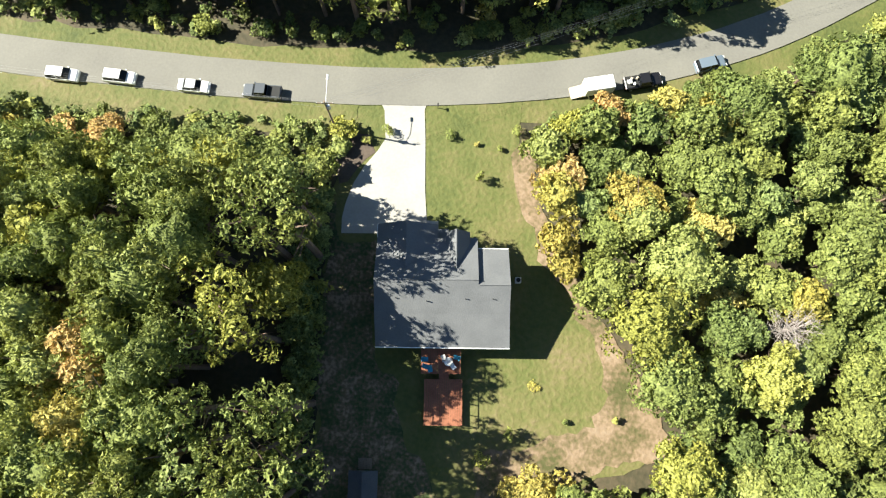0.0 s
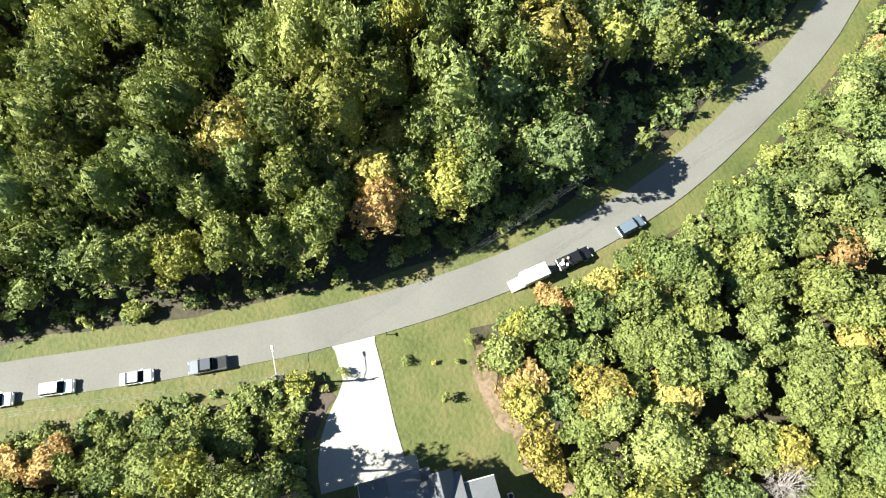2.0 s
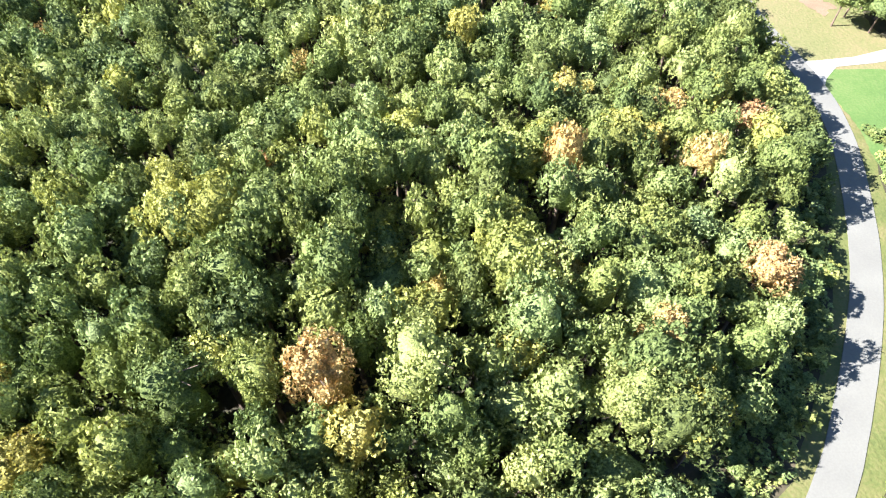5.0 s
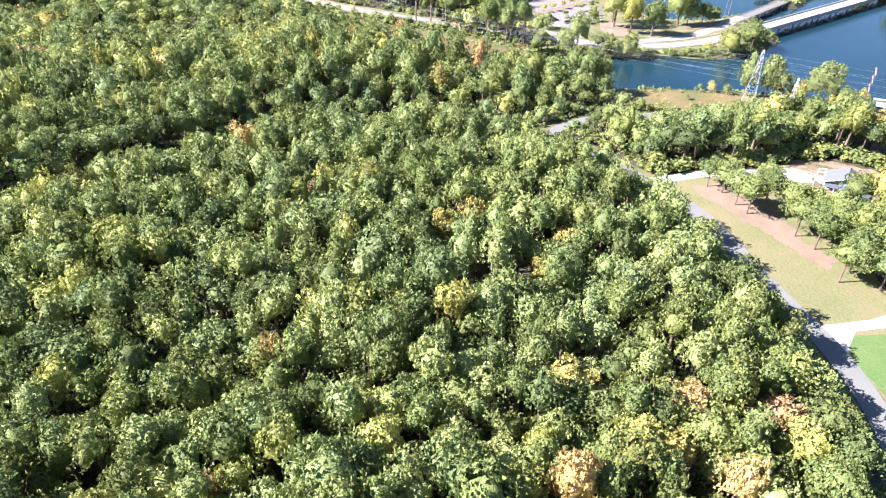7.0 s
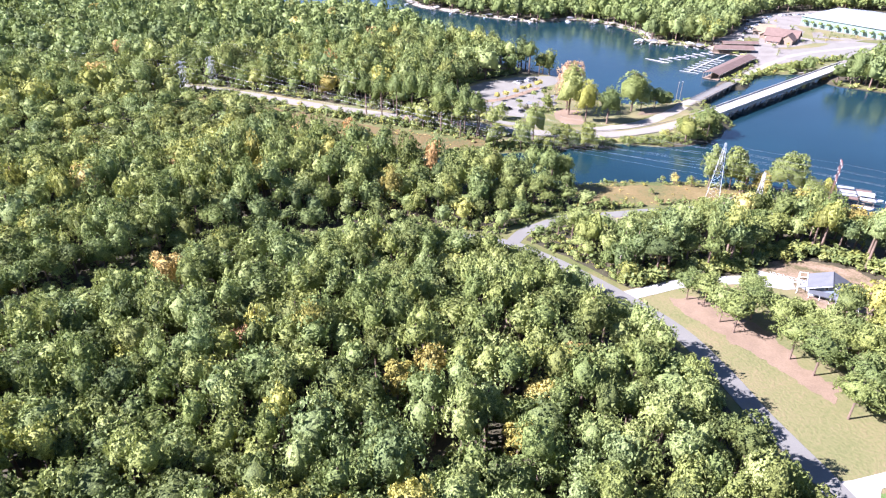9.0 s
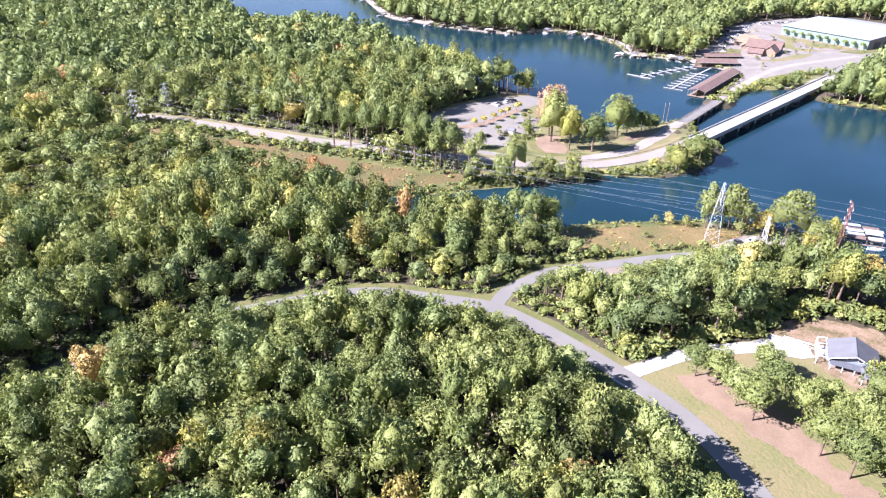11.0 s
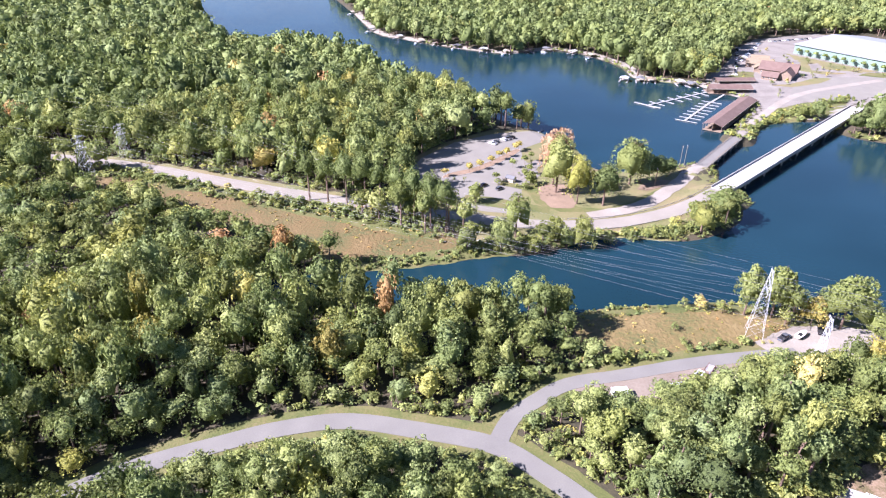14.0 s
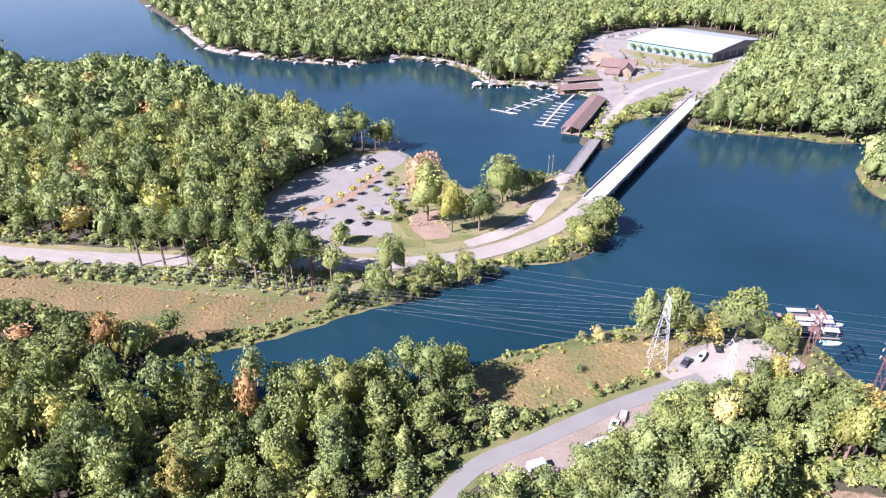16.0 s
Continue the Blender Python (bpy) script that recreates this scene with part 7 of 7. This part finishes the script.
vehicle("wagon", M_CARGREY, "grey estate car in the parking lot", "car", on_road(226.4, 443, 20, 0.12))
vehicle("wagon", M_CARBLACK, "black estate car in the parking lot", "car", on_road(221, 449.8, 20, 0.12))
for i, (x, y) in enumerate(((268.3, 511), (272, 512), (275.9, 512.8), (258.4, 507), (262, 509))):
    vehicle("pickup" if i % 2 else "wagon", (M_CARWHITE, M_CARGREY, M_CARBLACK)[i % 3], "vehicle parked along the wooded edge of the lot", "car", on_road(x, y, 110, 0.12))
for i in range(12):
    x, y = 596 + 7.5 * i, 617 + 4.6 * i
    vehicle(("wagon", "saloon", "pickup")[i % 3], (M_CARWHITE, M_CARGREY, M_CARWHITE, M_CARBLUE)[i % 4], "parked car in the marina lot", "car", on_road(x + (i % 3), y, 120, 0.08), "cars at the marina")
for i in range(10):
    vehicle(("wagon", "saloon")[i % 2], (M_CARWHITE, M_CARBLUE, M_CARGREY)[i % 3], "parked car beside the storage hall", "car", on_road(704 + 6.5 * i, 672 - 0.6 * i, 85, 0.08), "cars at the hall")
drape("lodge_garden", [(540, 556), (556, 566), (572, 580), (560, 590), (540, 580), (530, 566)], M_LAWN, 0.1, "small green lawn behind the boathouses", "lawn", 0.8, 61)
drape("bank_grass", [(424, 457), (452, 470), (480, 470), (506, 462), (540, 470), (560, 482), (524, 492), (490, 490), (455, 476), (432, 465)], M_LAWN, 0.09, "green bank between the lane and the bridge", "grass", 0.8, 62)
drape("lodge_beds", [(612, 566), (640, 585), (664, 620), (668, 530), (640, 534), (616, 545)], M_DRYLAWN, 0.1, "dry planted beds before the hall", "soil", 1.2, 63)
drape("lodge_walk", [(622, 560), (642, 578), (652, 576), (636, 556), (652, 536), (640, 534)], M_GRAVEL, 0.14, "pale winding walk between the beds", "path", 0.5, 65)
drape("hall_grass", [(650, 512), (690, 512), (690, 518), (668, 522), (656, 530), (640, 528)], M_LAWN, 0.13, "green grass corner before the hall", "grass", 0.6, 66)
drape("lodge_front", [(546, 540), (566, 536), (600, 540), (612, 532), (590, 526), (556, 528)], M_DRYLAWN, 0.13, "dry grass before the lodge", "grass", 0.6, 67)
rnd = random.Random(12)
GARDEN = [(548, 541), (553, 546), (560, 536), (566, 541), (590, 545), (598, 541), (606, 548), (612, 538), (618, 552), (626, 546), (632, 556), (640, 548), (646, 560), (654, 552), (648, 538), (658, 540), (664, 528), (676, 514), (660, 518), (622, 580), (630, 590), (640, 600), (650, 612), (616, 596), (644, 580), (655, 590), (540, 562), (548, 570), (556, 578), (602, 622), (640, 632), (660, 640), (568, 596), (530, 520), (520, 512)]
for i, (x, y) in enumerate(GARDEN):
    single_tree(x, y, gz(x, y), rnd.uniform(1.6, 3.2), rnd.uniform(2.6, 6.5), (0.1, 0.3, 0.2, 0.6)[i % 4], "shrub", seed=800 + i, count=110, size=0.5, group="marina garden bushes", label="rounded bush in the marina grounds")
for i in range(16):
    x, y = 548 + 6.2 * i, 580 + 5.4 * i
    vehicle(("saloon", "wagon", "pickup")[i % 3], (M_CARWHITE, M_CARGREY, M_CARBLACK, M_CARWHITE)[i % 4], "car parked along the marina drive", "car", on_road(x + (i % 2), y, 40 if i % 5 else 130, 0.08), "cars along the marina drive")
for i in range(7):
    boat_trailer(690 + 9 * i, 508 - 0.8 * (i % 3), 70 + 8 * (i % 2), "boat on a trailer in front of the hall")
drape("point_lawn", [(462, 616), (478, 604), (497, 592), (492, 578), (474, 592)], M_DRYLAWN, 0.1, "dry grass on the small point", "grass", 0.5, 64)


def covered_slip(x, y, turn):
    """Open dock with white boats under thin roofs."""
    t = thing("covered_slip", pose(x, y, 0, 0, 0, turn), "cluttered covered dock with white roof panels", "dock")
    rnd = random.Random(4)
    for k in range(5):
        for q in (-1, 1):
            if (k, q) == (1, 1):
                continue
            a, z = -6.5 + 2.7 * k, 2.6 + rnd.uniform(0, 0.9)
            x0, x1 = (-7.2, -0.5) if q < 0 else (0.3, 6.0 + rnd.uniform(0, 1.6))
            part("roof_panel", fix(slab([(x0, a, z), (x1, a, z + rnd.uniform(-0.3, 0.3)), (x1, a + 1.9, z + 0.4), (x0, a + 1.9, z + 0.4)], 0.1)), (M_METALROOF, M_DOCK, M_BROWNROOF)[(k + q) % 3], t)
        for x in (-6.8, 0, 5.8):
            part("post", box(x - 0.08, x + 0.08, -6.3 + 2.7 * k, -6.14 + 2.7 * k, -3, 2.6), M_WOOD, t)
        part("finger", box(-8, 6.5, -7.2 + 2.7 * k, -6.6 + 2.7 * k, 0.3, 0.55), M_WOOD, t)
    part("walkway", box(-9.5, -8.01, -7, 7, 0.3, 0.56), M_WOOD, t)


covered_slip(305.5, 277, -45)
boat(300, 268, -45, label="white motor boat at the covered dock")
boat(312, 272, -45, label="white motor boat at the covered dock")
pav = gable_hut("pavilion", pose(237.3, 450, gz(237, 450) + 0.1, 0, 0, 30), 3.4, 4.6, 2.4, 3.4, M_TAN, M_SHINGLE, "small grey-roofed pavilion beside the parking lot", "pavilion", gable_windows=False)
curb = thing("island_kerb", pose(0, 0, 0), "pale concrete kerb round the planted island", "kerb")
ISLE = smooth([(206, 468), (222, 468.5), (240, 474), (258, 483), (268, 490), (266, 493), (250, 485), (230, 476), (212, 473)], 3, True)
for a, b in zip(ISLE, np.roll(ISLE, -1, 0)):
    part("kerb_stone", beams([((a[0], a[1], gz(*a) + 0.16), (b[0], b[1], gz(*b) + 0.16))], 0.14), M_CONCRETE, curb)
drape("island_bed", ISLE, M_STRAW, 0.14, "rusty planted strip in the parking lot", "soil")
drape("lot_walk", [(226, 452), (234, 456), (242, 460), (254, 466), (268, 473), (270, 468), (258, 458), (248, 452), (240, 447), (239, 441), (233, 446)], M_GRAVEL, 0.16, "pale walk beside the parking lot", "path")
drape("lot_grass", [(229, 448), (233, 452), (238, 446), (241, 440), (238, 436), (235, 441)], M_LAWN, 0.2, "small grass bed with bushes in the parking lot", "grass", 0.2, 70)
drape("lot_grass_lane", [(203, 437), (207, 444), (218, 436), (228, 424), (238, 414), (234, 409), (222, 418), (210, 428)], M_LAWN, 0.16, "green grass strip along the lot", "grass", 0.3, 71)
drape("park_lawn", [(238, 436), (242, 446), (248, 440), (240, 424), (252, 408), (262, 402), (280, 403), (300, 409), (306, 406), (284, 400), (262, 398), (240, 408), (234, 420)], M_LAWN, 0.13, "green lawn between the lot and the lane", "lawn", 0.4, 72)
for i, (x, y) in enumerate([(231, 449), (233, 450), (236, 442), (238, 440), (246, 456), (252, 460), (258, 463), (262, 468), (243, 444), (206, 462), (209, 461), (214, 459)]):
    single_tree(x, y, gz(x, y) + 0.1, 1.5 + 0.3 * (i % 3), 2.2 + 0.5 * (i % 4), 0.2 + 0.1 * (i % 3), "shrub", seed=860 + i, count=110, size=0.36, group="parking lot bushes", label="rounded bush in a parking lot bed")
